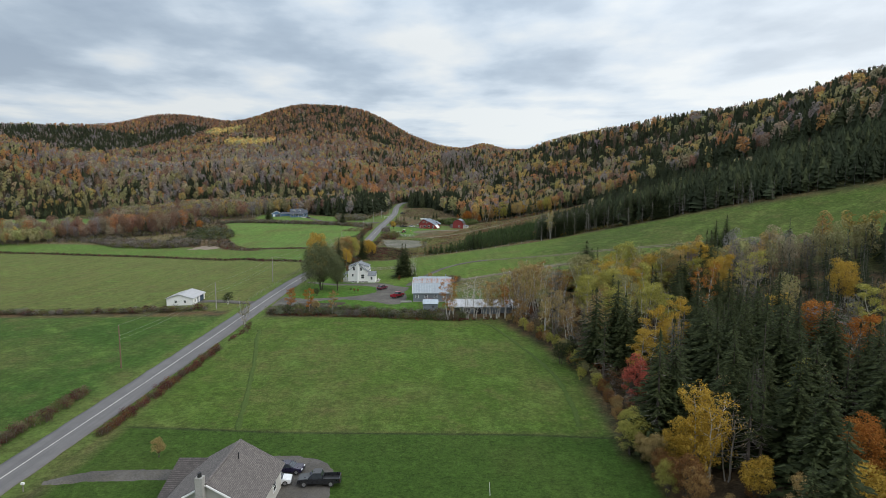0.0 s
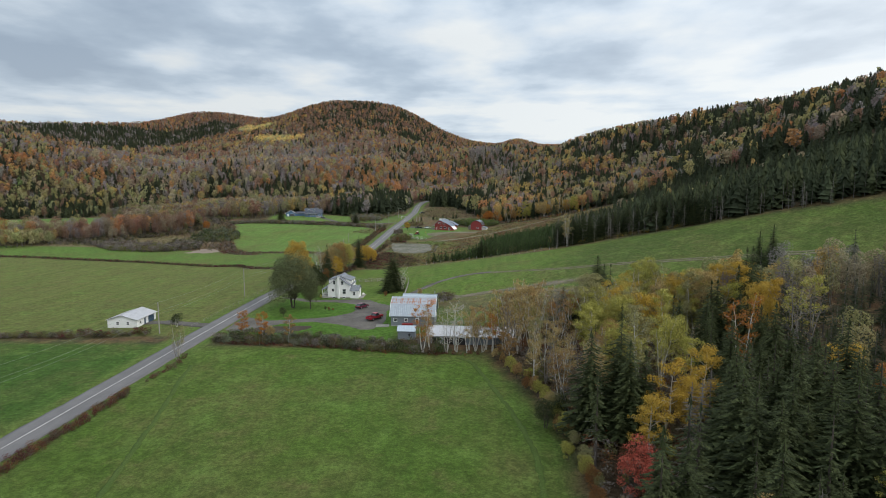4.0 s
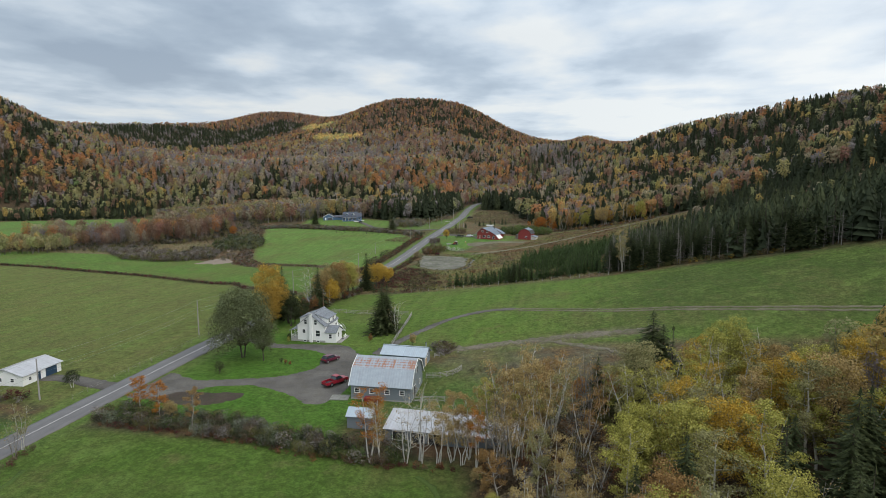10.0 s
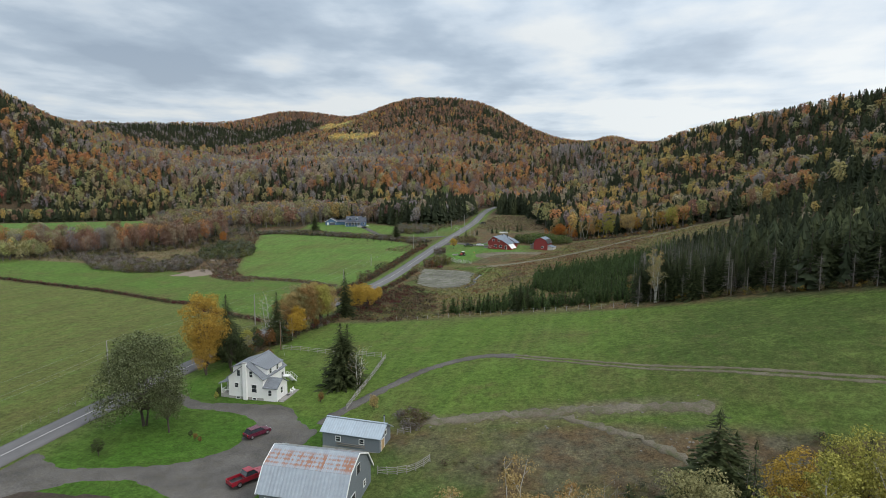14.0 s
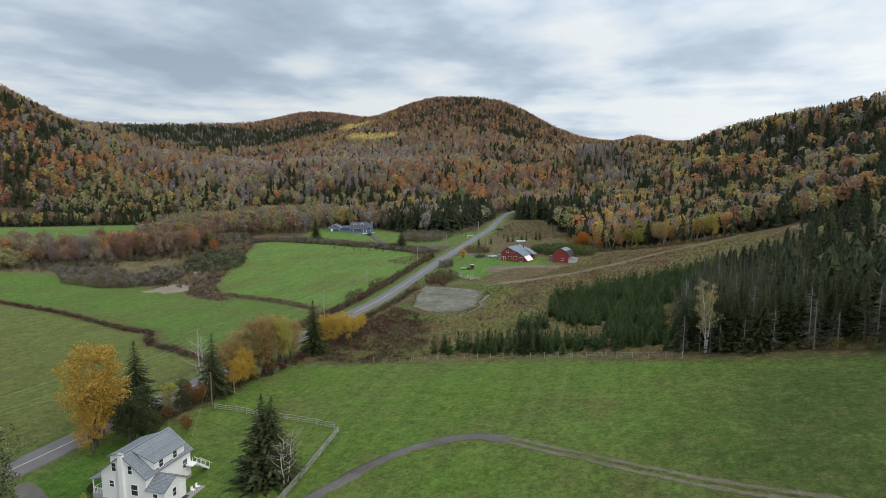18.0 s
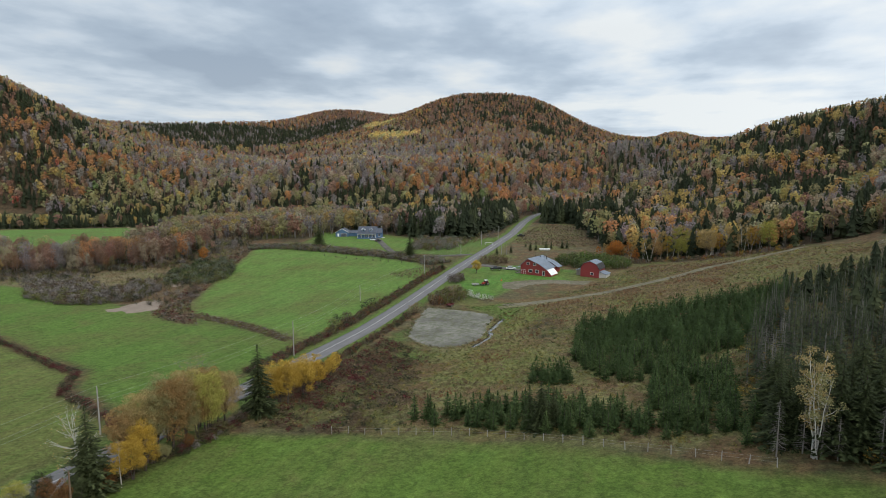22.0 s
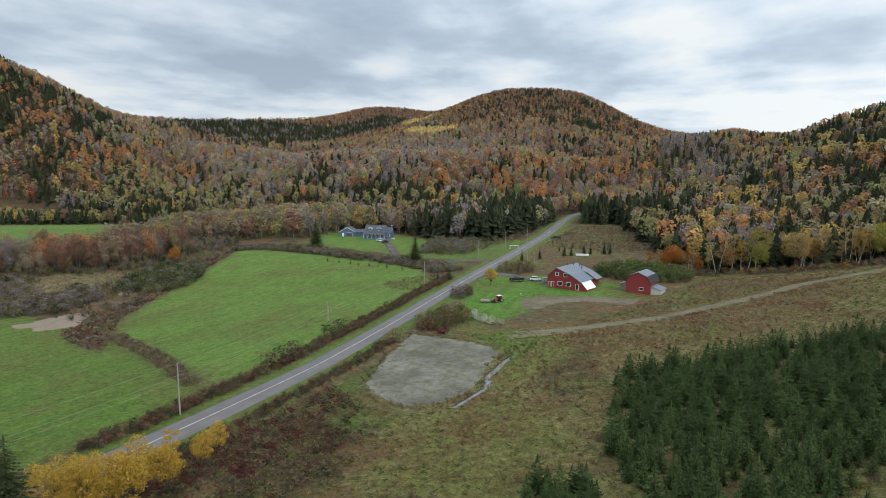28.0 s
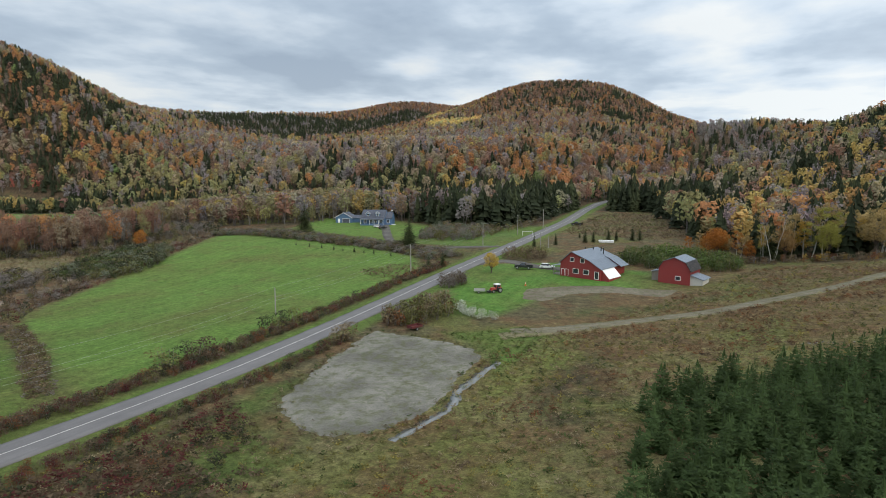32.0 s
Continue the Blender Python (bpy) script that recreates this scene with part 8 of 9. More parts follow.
def red_house():
    t = thing("red_house", pose(-34.3, 448.6, zg(-27, 452), 0, 0, -17), "barn-red house with blue-grey metal roof and glazed lean-to", "house")
    W, D = 13.2, 15.5
    out = [(0, -0.6), (W, -0.6), (W, 3.2), (9.6, 5.2), (3.7, 7.3), (0, 4.1)]
    part("wall", hull(out, 0, D), M_REDWALL, t)
    part("roof", slope((-0.4, 3.75), (3.7, 7.32), -0.4, D + 0.4), M_BLUEROOF, t)
    part("roof", slope((9.6, 5.2), (3.7, 7.32), -0.4, D + 0.4), M_BLUEROOF, t)
    part("roof", slope((W + 0.4, 2.95), (9.58, 5.22), -0.4, D + 0.4), M_BLUEROOF, t)
    part("rear_gable", hull([(8.0, 2.6), (14.2, 2.6), (14.2, 3.0), (10.6, 5.0), (8.0, 4.9)], 10.5, D - 0.3), M_REDWALL, t)
    part("rear_roof", slope((14.6, 2.8), (10.6, 5.08), 10.2, D), M_BLUEROOF, t)
    part("rear_roof", slope((8.2, 5.62), (10.6, 5.1), 10.2, D), M_BLUEROOF, t)
    for x, z in ((3.9, 5.1), (7.3, 5.0)):
        window(t, x, 0, z, "S", 1.2, 1.1, bars=0)
    for x in (5.2, 8.6):
        window(t, x, 0, 1.75, "S", 1.7, 1.25, bars=0)
    for x in (0.9, 2.2):
        panel(t, "door", x, 0, 0.0, "S", 0.9, 2.0, M_REDWALL)
    win = window(t, 12.0, 0, 1.15, "S", 1.1, 2.0, bars=0, name="glass_door")
    sr = part("sunroom", hull([(W + 0.01, -0.5), (W + 2.4, -0.5), (W + 2.4, 0.4), (W + 0.01, 2.85)], 0.6, 8.0), M_REDWALL, t)
    for k in range(4):
        part("sunroom_pane", slope((W + 2.5, 0.42), (W + 0.1, 2.9), 0.6 + k * 1.85, 0.6 + k * 1.85 + 1.78, "y", 0.07), M_TRIM, sr, "white translucent glazing panel")
    po = part("porch", boxed(-3.0, 0.5, -0.4, -0.02, 5.0, 0.15), M_WOOD, t)
    part("porch_roof", slope((-3.3, 2.5), (-0.02, 3.0), 0.2, 5.3), M_BLUEROOF, po)
    for yy in (0.6, 2.7, 4.8):
        part("porch_post", boxed(-2.95, yy, 0.15, -2.8, yy + 0.15, 2.55), M_WOOD, po)
    for x, y in ((3.0, 9.5), (4.6, 11.5), (6.2, 13.5), (7.8, 12.0)):
        part("roof_pipe", tube(bmesh.new(), (x, y, 5.8), (x, y, 7.9), 0.16, 0.16, 10), M_BLACK, t)


def red_shed():
    t = thing("red_barn_shed", pose(-6.4, 449.6, zg(-2, 453) - 0.1, 0, 0, -14), "small red gambrel barn with metal roof and lean-tos", "barn")
    W, D = 8.6, 9.0
    part("wall", hull([(0, -0.6), (W, -0.6), (W, 4.0), (7.3, 6.1), (W / 2, 7.3), (1.3, 6.1), (0, 4.0)], 0, D), M_REDWALL, t)
    part("lower_roof", slope((-0.3, 3.6), (1.3, 6.12), -0.3, D + 0.3), M_BLACKTIN, t)
    part("upper_roof", slope((1.28, 6.1), (W / 2, 7.33), -0.3, D + 0.3), M_BLUEROOF, t)
    part("upper_roof", slope((7.32, 6.1), (W / 2, 7.33), -0.3, D + 0.3), M_BLUEROOF, t)
    part("lower_roof", slope((W + 0.3, 3.6), (7.3, 6.12), -0.3, D + 0.3), M_BLACKTIN, t, "black metal slope")
    window(t, 5.4, 0, 1.6, "S", 1.3, 1.0, bars=0)
    le = part("lean_to", hull([(W + 0.01, -0.5), (W + 3.3, -0.5), (W + 3.3, 1.7), (W + 0.01, 2.6)], 0.4, 6.5), M_TANWALL, t, "pale lean-to with metal roof")
    part("lean_to_roof", slope((W + 3.7, 1.62), (W + 0.02, 2.72), 0.1, 6.8), M_BLUEROOF, le)
    lw = part("lean_to", hull([(-2.6, -0.5), (-0.01, -0.5), (-0.01, 3.0), (-2.6, 2.5)], 2.0, 6.5), M_WOOD, t)
    part("lean_to_roof", slope((-2.9, 2.5), (-0.02, 3.1), 1.7, 6.8), M_BLUEROOF, lw)


def blue_house():
    t = thing("blue_house", pose(-163.6, 537.4, zg(-156, 542), 0, 0, 17), "blue house with grey roof, dormers and white porch", "house")
    W, D = 16.0, 9.0
    part("wall", hull([(0, -0.8), (D, -0.8), (D, 4.0), (D / 2, 7.6), (0, 4.0)], 0, 12.4, "x"), M_BLUEWALL, t)
    part("roof", slope((-0.4, 3.7), (D / 2, 7.62), -0.3, 12.7, "x"), M_SLATE, t)
    part("roof", slope((D + 0.4, 3.7), (D / 2, 7.62), -0.3, 12.7, "x"), M_SLATE, t)
    wg = part("wing", hull([(0.8, -0.8), (D - 0.6, -0.8), (D - 0.6, 3.6), (D / 2, 6.6), (0.8, 3.6)], 12.41, W, "x"), M_BLUEWALL, t)
    part("wing_roof", slope((0.4, 3.3), (D / 2, 6.62), 12.72, W + 0.3, "x"), M_SLATE, wg)
    part("wing_roof", slope((D - 0.2, 3.3), (D / 2, 6.62), 12.72, W + 0.3, "x"), M_SLATE, wg)
    for xx in (3.4, 8.6):
        dm = part("dormer", hull([(xx - 1.1, 4.3), (xx + 1.1, 4.3), (xx + 1.1, 5.9), (xx, 6.9), (xx - 1.1, 5.9)], 0.4, 4.0), M_BLUEWALL, t)
        part("dormer_roof", slope((xx - 1.5, 5.65), (xx, 6.95), 0.1, 4.0), M_SLATE, dm)
        part("dormer_roof", slope((xx + 1.5, 5.65), (xx, 6.95), 0.1, 4.0), M_SLATE, dm)
        for s in (-1, 1):
            part("dormer_trim", slope((xx + 1.5 * s, 5.55), (xx, 6.85), 0.0, 0.1, "y", 0.2), M_TRIM, dm)
        window(t, xx, 0.4, 5.3, "S", 1.0, 1.0, bars=0)
    for xx in (1.9, 5.2, 7.6, 10.4):
        window(t, xx, 0, 1.8, "S", 1.2, 1.4, bars=1)
    window(t, 14.2, 0.8, 1.9, "S", 1.2, 1.5, bars=0)
    po = part("porch", boxed(-0.3, -2.2, -0.8, 12.4, -0.02, 0.3), M_BLUEWALL, t)
    part("porch_roof", slope((-2.6, 2.9), (-0.02, 3.65), -0.5, 12.6, "x"), M_SLATE, po)
    part("porch_beam", boxed(-0.4, -2.45, 2.7, 12.5, -2.25, 2.95), M_TRIM, po)
    for k in range(6):
        part("porch_post", boxed(-0.2 + k * 2.45, -2.15, 0.3, 0.0 + k * 2.45, -1.95, 2.9), M_TRIM, po)
    part("entry_step", boxed(16.0, 0.5, -0.8, 18.0, 2.5, 0.2), M_TRIM, t)
    part("satellite_dish", tube(bmesh.new(), (15.6, 4.0, 7.4), (15.6, 3.8, 7.5), 0.4, 0.3, 12), M_TRIM, t)
    part("dish_arm", tube(bmesh.new(), (15.6, 4.2, 6.5), (15.6, 4.0, 7.4), 0.05, 0.05, 6), M_BLACK, t)
    g = thing("garage", pose(-183.2, 541.5, zg(-178, 545), 0, 0, 17), "blue garage with grey roof and closed door", "garage")
    part("wall", hull([(0, -0.8), (9.0, -0.8), (9.0, 2.9), (4.5, 5.4), (0, 2.9)], 0, 9.0), M_BLUEWALL, g)
    part("roof", slope((-0.6, 2.55), (4.5, 5.42), -0.4, 9.4), M_SLATE, g)
    part("roof", slope((9.6, 2.55), (4.5, 5.42), -0.4, 9.4), M_SLATE, g)
    for s, e in ((0, -0.6), (1, 9.6)):
        part("gable_trim", slope((e, 2.45), (4.5, 5.32), -0.52, -0.4, "y", 0.22), M_TRIM, g)
    panel(g, "garage_door", 5.8, 0, -0.1, "S", 4.0, 2.3, M_SLATE)
    panel(g, "door", 1.9, 0, -0.1, "S", 1.0, 2.1, M_TRIM)
    cn = part("breezeway", hull([(1.5, -0.8), (7.0, -0.8), (7.0, 2.5), (4.2, 3.9), (1.5, 2.5)], 9.01, 19.0, "x"), M_BLUEWALL, g)
    part("breezeway_roof", slope((1.1, 2.3), (4.2, 3.95), 9.0, 19.2, "x"), M_SLATE, cn)
    part("breezeway_roof", slope((7.4, 2.3), (4.2, 3.95), 9.0, 19.2, "x"), M_SLATE, cn)


for build in (white_house, grey_barn, tool_shed, star_shed, long_shed, white_shed, near_house, red_house, red_shed, blue_house):
    build()

# ---- vehicles ----
def paint_material(name, col, rough=0.25):
    m, nt, p, N, L = nodes_of(name)
    f = noise_node(N, L, 3.0, 4, 0.6, N("ShaderNodeTexCoord").outputs["Object"])
    L(mixed(N, L, ranged(N, L, f, 0, 0.3, 0.4, 0.7), col, tuple(c * 0.7 + 0.02 for c in col)), p.inputs["Base Color"])
    L(ranged(N, L, f, rough, rough + 0.2), p.inputs["Roughness"])
    p.inputs["Coat Weight"].default_value = 0.4
    return m


M_TYRE = painted("tyre_rubber", (0.02, 0.02, 0.02), 0.9, 9, 0.3)
M_RIM = painted("alloy_rim", (0.45, 0.45, 0.46), 0.35, 6, 0.2, 0.8)
M_HEAD = painted("clear_headlight", (0.75, 0.76, 0.78), 0.15, 4, 0.1)
M_TAIL = painted("red_tail_light", (0.40, 0.02, 0.02), 0.2, 4, 0.1)


def wheel(par, x, y, r, w=0.24):
    bm = tube(bmesh.new(), (x, y - w / 2, r), (x, y + w / 2, r), r, r, 18)
    wh = part("wheel", bm, M_TYRE, par)
    part("rim", tube(bmesh.new(), (x, y - w / 2 - 0.015, r), (x, y + w / 2 + 0.015, r), r * 0.62, r * 0.62, 14), M_RIM, wh)


def side_shape(outline, half, inset=0.0, z_in=None):
    """A car body: a side outline (x, z) across the width, narrower above the waist."""
    bm = bmesh.new()
    rows = []
    for s in (-1, 1):
        rows.append([bm.verts.new((x, s * (half - (inset if z_in is not None and z > z_in else 0)), z)) for x, z in outline])
    n = len(outline)
    bm.faces.new(rows[0][::-1]); bm.faces.new(rows[1])
    for i in range(n):
        bm.faces.new((rows[0][i], rows[0][(i + 1) % n], rows[1][(i + 1) % n], rows[1][i]))
    bmesh.ops.recalc_face_normals(bm, faces=bm.faces)
    bmesh.ops.bevel(bm, geom=[e for e in bm.edges], offset=0.045, segments=2, affect="EDGES")
    return bm


def car(name, x, y, rot, col, label, kind="suv", ln=4.6, lift=0.18):
    t = thing(name, pose(x, y, zg(x, y) + lift, 0, 0, rot), label, "truck" if kind == "pickup" else "car")
    mat = paint_material(name + "_paint", col)
    h = ln / 2
    r = 0.36 if kind != "pickup" else 0.42
    if kind == "pickup":
        w = 0.98
        part("body", side_shape([(-h, 0.5), (h - 0.1, 0.45), (h, 0.75), (h - 0.08, 1.08), (h - 1.35, 1.2), (h - 1.5, 1.2), (h - 3.55, 1.18), (h - 3.55, 0.75), (-h, 0.72)], w), mat, t)
        cab = part("cab", side_shape([(h - 1.45, 1.16), (h - 2.15, 1.85), (h - 3.25, 1.88), (h - 3.58, 1.2)], w - 0.08, 0.12, 1.5), M_GLASS, t)
        part("cab_roof", boxed(h - 3.3, -w + 0.22, 1.82, h - 2.1, w - 0.22, 1.93, bevel=0.03), mat, cab)
        for s in (-1, 1):
            part("bed_side", boxed(-h, s * w - 0.07 * (s > 0), 0.7, h - 3.55, s * w + 0.07 * (s < 0), 1.2, bevel=0.02), mat, t)
        part("tailgate", boxed(-h - 0.02, -w + 0.07, 0.7, -h + 0.08, w - 0.07, 1.18, bevel=0.02), mat, t)
        part("bed_floor", boxed(-h + 0.08, -w + 0.08, 0.7, h - 3.56, w - 0.08, 0.76), M_BLACK, t)
        ax = (h - 0.95, -h + 1.25)
    else:
        w = 0.91
        top = 1.62 if kind == "suv" else 1.45
        part("body", side_shape([(-h, 0.35), (h - 0.15, 0.3), (h, 0.62), (h - 0.15, 0.86), (h - 1.25, 1.0), (-h + 0.15, 1.02), (-h, 0.8)], w), mat, t)
        back = (-h + 0.2, -h + 0.75) if kind == "suv" else (-h + 0.55, -h + 1.25)
        cab = part("cabin", side_shape([(h - 1.15, 0.98), (h - 1.95, top - 0.06), (h - 2.5, top), (back[1], top - 0.04), (back[0], 1.0)], w - 0.05, 0.14, 1.25), M_GLASS, t)
        part("roof", boxed(back[1] + 0.02, -w + 0.2, top - 0.04, h - 2.0, w - 0.2, top + 0.03, bevel=0.02), mat, cab)
        for s in (-1, 1):
            for px in (h - 1.75, h - 2.75, back[0] + 0.5):
                part("pillar", moved(boxed(-0.05, -0.02, 0, 0.05, 0.02, top - 1.0), pose(px, s * (w - 0.1), 0.99, s * 11)), mat, cab)
        ax = (h - 0.85, -h + 0.85)
    for a in ax:
        for s in (-1, 1):
            wheel(t, a, s * (w - 0.1), r)
    for s in (-1, 1):
        part("headlight", boxed(h - 0.12, s * 0.62 - 0.18, 0.66, h + 0.01, s * 0.62 + 0.18, 0.82, bevel=0.02), M_HEAD, t)
        part("tail_light", boxed(-h - 0.03, s * 0.72 - 0.12, 0.72, -h + 0.08, s * 0.72 + 0.12, 1.0, bevel=0.02), M_TAIL, t)
        part("mirror", boxed(h - 1.6, s * (w + 0.08) - 0.08, 1.02, h - 1.45, s * (w + 0.08) + 0.08, 1.18, bevel=0.02), mat, t)
    part("front_bumper", boxed(h - 0.1, -w + 0.08, 0.38, h + 0.06, w - 0.08, 0.56, bevel=0.03), M_BLACK, t)
    part("rear_bumper", boxed(-h - 0.08, -w + 0.08, 0.4, -h + 0.06, w - 0.08, 0.58, bevel=0.03), M_BLACK, t)
    return t


car("pickup_truck", -29.2, 167.0, 60, (0.32, 0.012, 0.028), "bright red pickup truck parked on the gravel", "pickup", 5.9)
car("suv", -36.0, 181.6, 62, (0.10, 0.010, 0.030), "dark red estate car parked on the driveway", "suv", 4.7)
car("pickup_truck", -30.0, 42.6, 183, (0.012, 0.013, 0.016), "black pickup truck parked on the asphalt", "pickup", 5.9)
car("hatchback", -35.2, 46.0, -4, (0.015, 0.011, 0.035), "dark blue car parked behind the beige house", "sedan", 4.4)
car("suv", -36.2, 42.6, 8, (0.72, 0.73, 0.74), "white car parked behind the beige house", "suv", 4.5)
car("pickup_truck", -47.4, 453.6, 190, (0.012, 0.013, 0.016), "black pickup truck parked beside the red house", "pickup", 5.8)
car("suv", -40.6, 456.6, 12, (0.72, 0.73, 0.74), "white SUV parked beside the red house", "suv", 4.7)
car("suv", -148.4, 529.6, 12, (0.72, 0.73, 0.74), "white SUV parked before the blue house", "suv", 4.7)
car("suv", -143.6, 525.6, 70, (0.015, 0.016, 0.02), "black car parked before the blue house", "suv", 4.2)
car("pickup_truck", -56.8, 570, 200, (0.02, 0.02, 0.011), "dark pickup parked beside the far road", "pickup", 5.6)

M_CARTRED = painted("dull_red_paint", (0.19, 0.018, 0.015), 0.55)
M_TRACTOR = paint_material("tractor_red", (0.35, 0.03, 0.02), 0.4)


def tractor(x, y, rot):
    t = thing("tractor", pose(x, y, zg(x, y) + 0.02, 0, 0, rot), "small red tractor with a white cab roof", "tractor")
    part("hood", boxed(0.3, -0.38, 0.75, 1.75, 0.38, 1.4, bevel=0.08), M_TRACTOR, t)
    part("chassis", boxed(-0.9, -0.3, 0.5, 1.6, 0.3, 0.8, bevel=0.03), M_BLACK, t)
    part("cab", boxed(-1.0, -0.62, 0.95, 0.3, 0.62, 2.1, bevel=0.05), M_GLASS, t)
    part("cab_roof", boxed(-1.15, -0.75, 2.1, 0.45, 0.75, 2.28, bevel=0.06), M_TRIM, t)
    for sx in (-0.98, 0.28):
        for s in (-1, 1):
            part("cab_post", boxed(sx - 0.05, s * 0.6 - 0.05, 0.95, sx + 0.05, s * 0.6 + 0.05, 2.12), M_TRACTOR, t)
    for s in (-1, 1):
        wheel(t, -0.75, s * 0.85, 0.68, 0.4)
        wheel(t, 1.3, s * 0.7, 0.42, 0.28)
        part("fender", boxed(-1.3, s * 0.85 - 0.22, 1.35, -0.2, s * 0.85 + 0.22, 1.45, bevel=0.03), M_TRACTOR, t)
    part("bucket", boxed(2.1, -0.75, 0.15, 2.6, 0.75, 0.65, bevel=0.04), M_BLACK, t)
    for s in (-1, 1):
        part("loader_arm", tube(bmesh.new(), (0.4, s * 0.5, 1.3), (2.2, s * 0.5, 0.5), 0.06, 0.06, 6), M_TRACTOR, t)


def trailer(x, y, rot, mat, label):
    t = thing("utility_trailer", pose(x, y, zg(x, y) + 0.02, 0, 0, rot), label, "trailer")
    part("bed", boxed(-1.5, -0.85, 0.55, 1.5, 0.85, 0.65), mat, t)
    for a in ((-1.5, -0.85, 1.5, -0.79), (-1.5, 0.79, 1.5, 0.85), (-1.5, -0.79, -1.44, 0.79), (1.44, -0.79, 1.5, 0.79)):
        part("side_board", boxed(a[0], a[1], 0.65, a[2], a[3], 1.05), mat, t)
    part("drawbar", tube(bmesh.new(), (1.5, 0, 0.55), (2.8, 0, 0.45), 0.05, 0.05, 6), M_BLACK, t)
    part("jack", tube(bmesh.new(), (2.6, 0, 0.0), (2.6, 0, 0.6), 0.04, 0.04, 6), M_BLACK, t)
    for s in (-1, 1):
        wheel(t, -0.2, s * 0.95, 0.33, 0.2)


tractor(-44.9, 421.3, 235)
trailer(-48.8, 419.2, 20, painted("galvanised_steel", (0.42, 0.42, 0.40), 0.5, 6, 0.4, 0.4), "grey box trailer standing on the lawn")
trailer(-49.2, 383.0, 70, painted("dark_red_steel", (0.10, 0.02, 0.02), 0.6, 6, 0.4), "dark red trailer at the edge of the gravel lot")
cone = thing("traffic_cone", pose(-40, 432, zg(-40, 432)), "orange and white marker cone on the lawn", "cone")
M_CONE = painted("cone_orange", (0.60, 0.12, 0.02), 0.5, 6, 0.2)
part("base", boxed(-0.3, -0.3, 0, 0.3, 0.3, 0.06), M_CONE, cone)
part("body", tube(bmesh.new(), (0, 0, 0.06), (0, 0, 0.55), 0.24, 0.14, 12), M_CONE, cone)
part("band", tube(bmesh.new(), (0, 0, 0.55), (0, 0, 0.8), 0.14, 0.08, 12), M_TRIM, cone)
part("tip", tube(bmesh.new(), (0, 0, 0.8), (0, 0, 1.0), 0.08, 0.03, 12), M_CONE, cone)

cart = thing("garden_cart", pose(-18.2, 158.7, zg(-20, 159), 0, 0, 8), "red garden cart beside the barn wall", "cart")
part("tub", boxed(-1.6, -0.75, 0.4, 1.6, 0.75, 1.25, bevel=0.08), M_CARTRED, cart)
part("tongue", tube(bmesh.new(), (1.6, 0, 0.5), (2.4, 0, 0.35), 0.04, 0.04, 6), M_BLACK, cart)
for s in (-1, 1):
    wheel(cart, -0.8, s * 0.78, 0.3, 0.18); wheel(cart, 0.8, s * 0.78, 0.3, 0.18)
slab = thing("stone_slab", pose(-25.6, 160.2, zg(-25.6, 160.2) - 0.02, 0, 0, 8), "flat pale concrete slab beside the barn", "slab")
part("slab", boxed(-1.9, -1.4, 0, 1.9, 1.4, 0.16, bevel=0.03), painted("weathered_slab", (0.22, 0.215, 0.19), 0.95, 3, 0.5, dirt=(0.07, 0.08, 0.03), big=1.4), slab)
goal = thing("soccer_goal", pose(-69, 527, zg(-69, 527), 0, 0, 25), "white soccer goal frame on the grass", "goal")
for xx in (-2.3, 2.3):
    part("post", tube(bmesh.new(), (xx, 0, 0), (xx, 0, 1.9), 0.07, 0.07, 8), M_TRIM, goal)
part("crossbar", tube(bmesh.new(), (-2.37, 0, 1.9), (2.37, 0, 1.9), 0.07, 0.07, 8), M_TRIM, goal)
pool = thing("white_trough", pose(-33, 518, zg(-33, 518), 0, 0, 10), "long low white trough in the clearing", "trough")
part("shell", boxed(-3, -0.9, 0.0, 3, 0.9, 0.8, bevel=0.15), M_TRIM, pool)
part("lid", boxed(-3.1, -1.0, 0.8, 3.1, 1.0, 0.9, bevel=0.04), M_TRIM, pool)
mb = thing("mailbox", pose(-70.5, 40.5, zg(-70.5, 40.5)), "small white mailbox on a post at the road", "mailbox")
part("post", boxed(-0.05, -0.05, 0, 0.05, 0.05, 1.05), M_WOOD, mb)
part("box", boxed(-0.25, -0.12, 1.05, 0.25, 0.12, 1.32, bevel=0.03), M_TRIM, mb)

# ---- poles and wires ----
DROPS = (2.1, 3.0)


def pole(x, y, h, mat, wired=True, label="plain grey wooden utility pole"):
    t = thing("utility_pole", pose(x, y, zg(x, y), 0, 0, 0), label, "pole", "utility poles along the road")
    part("shaft", tube(bmesh.new(), (0, 0, -0.4), (0, 0, h), 0.17, 0.11, 10), mat, t)
    if wired:
        part("insulator", tube(bmesh.new(), (0, 0, h), (0, 0, h + 0.2), 0.05, 0.04, 6), M_CONC, t)
        for drop in DROPS:
            part("bracket", boxed(0.0, -0.05, h - drop - 0.06, 0.3, 0.05, h - drop + 0.06), M_CONC, t)
    return (x, y, zg(x, y) + h)


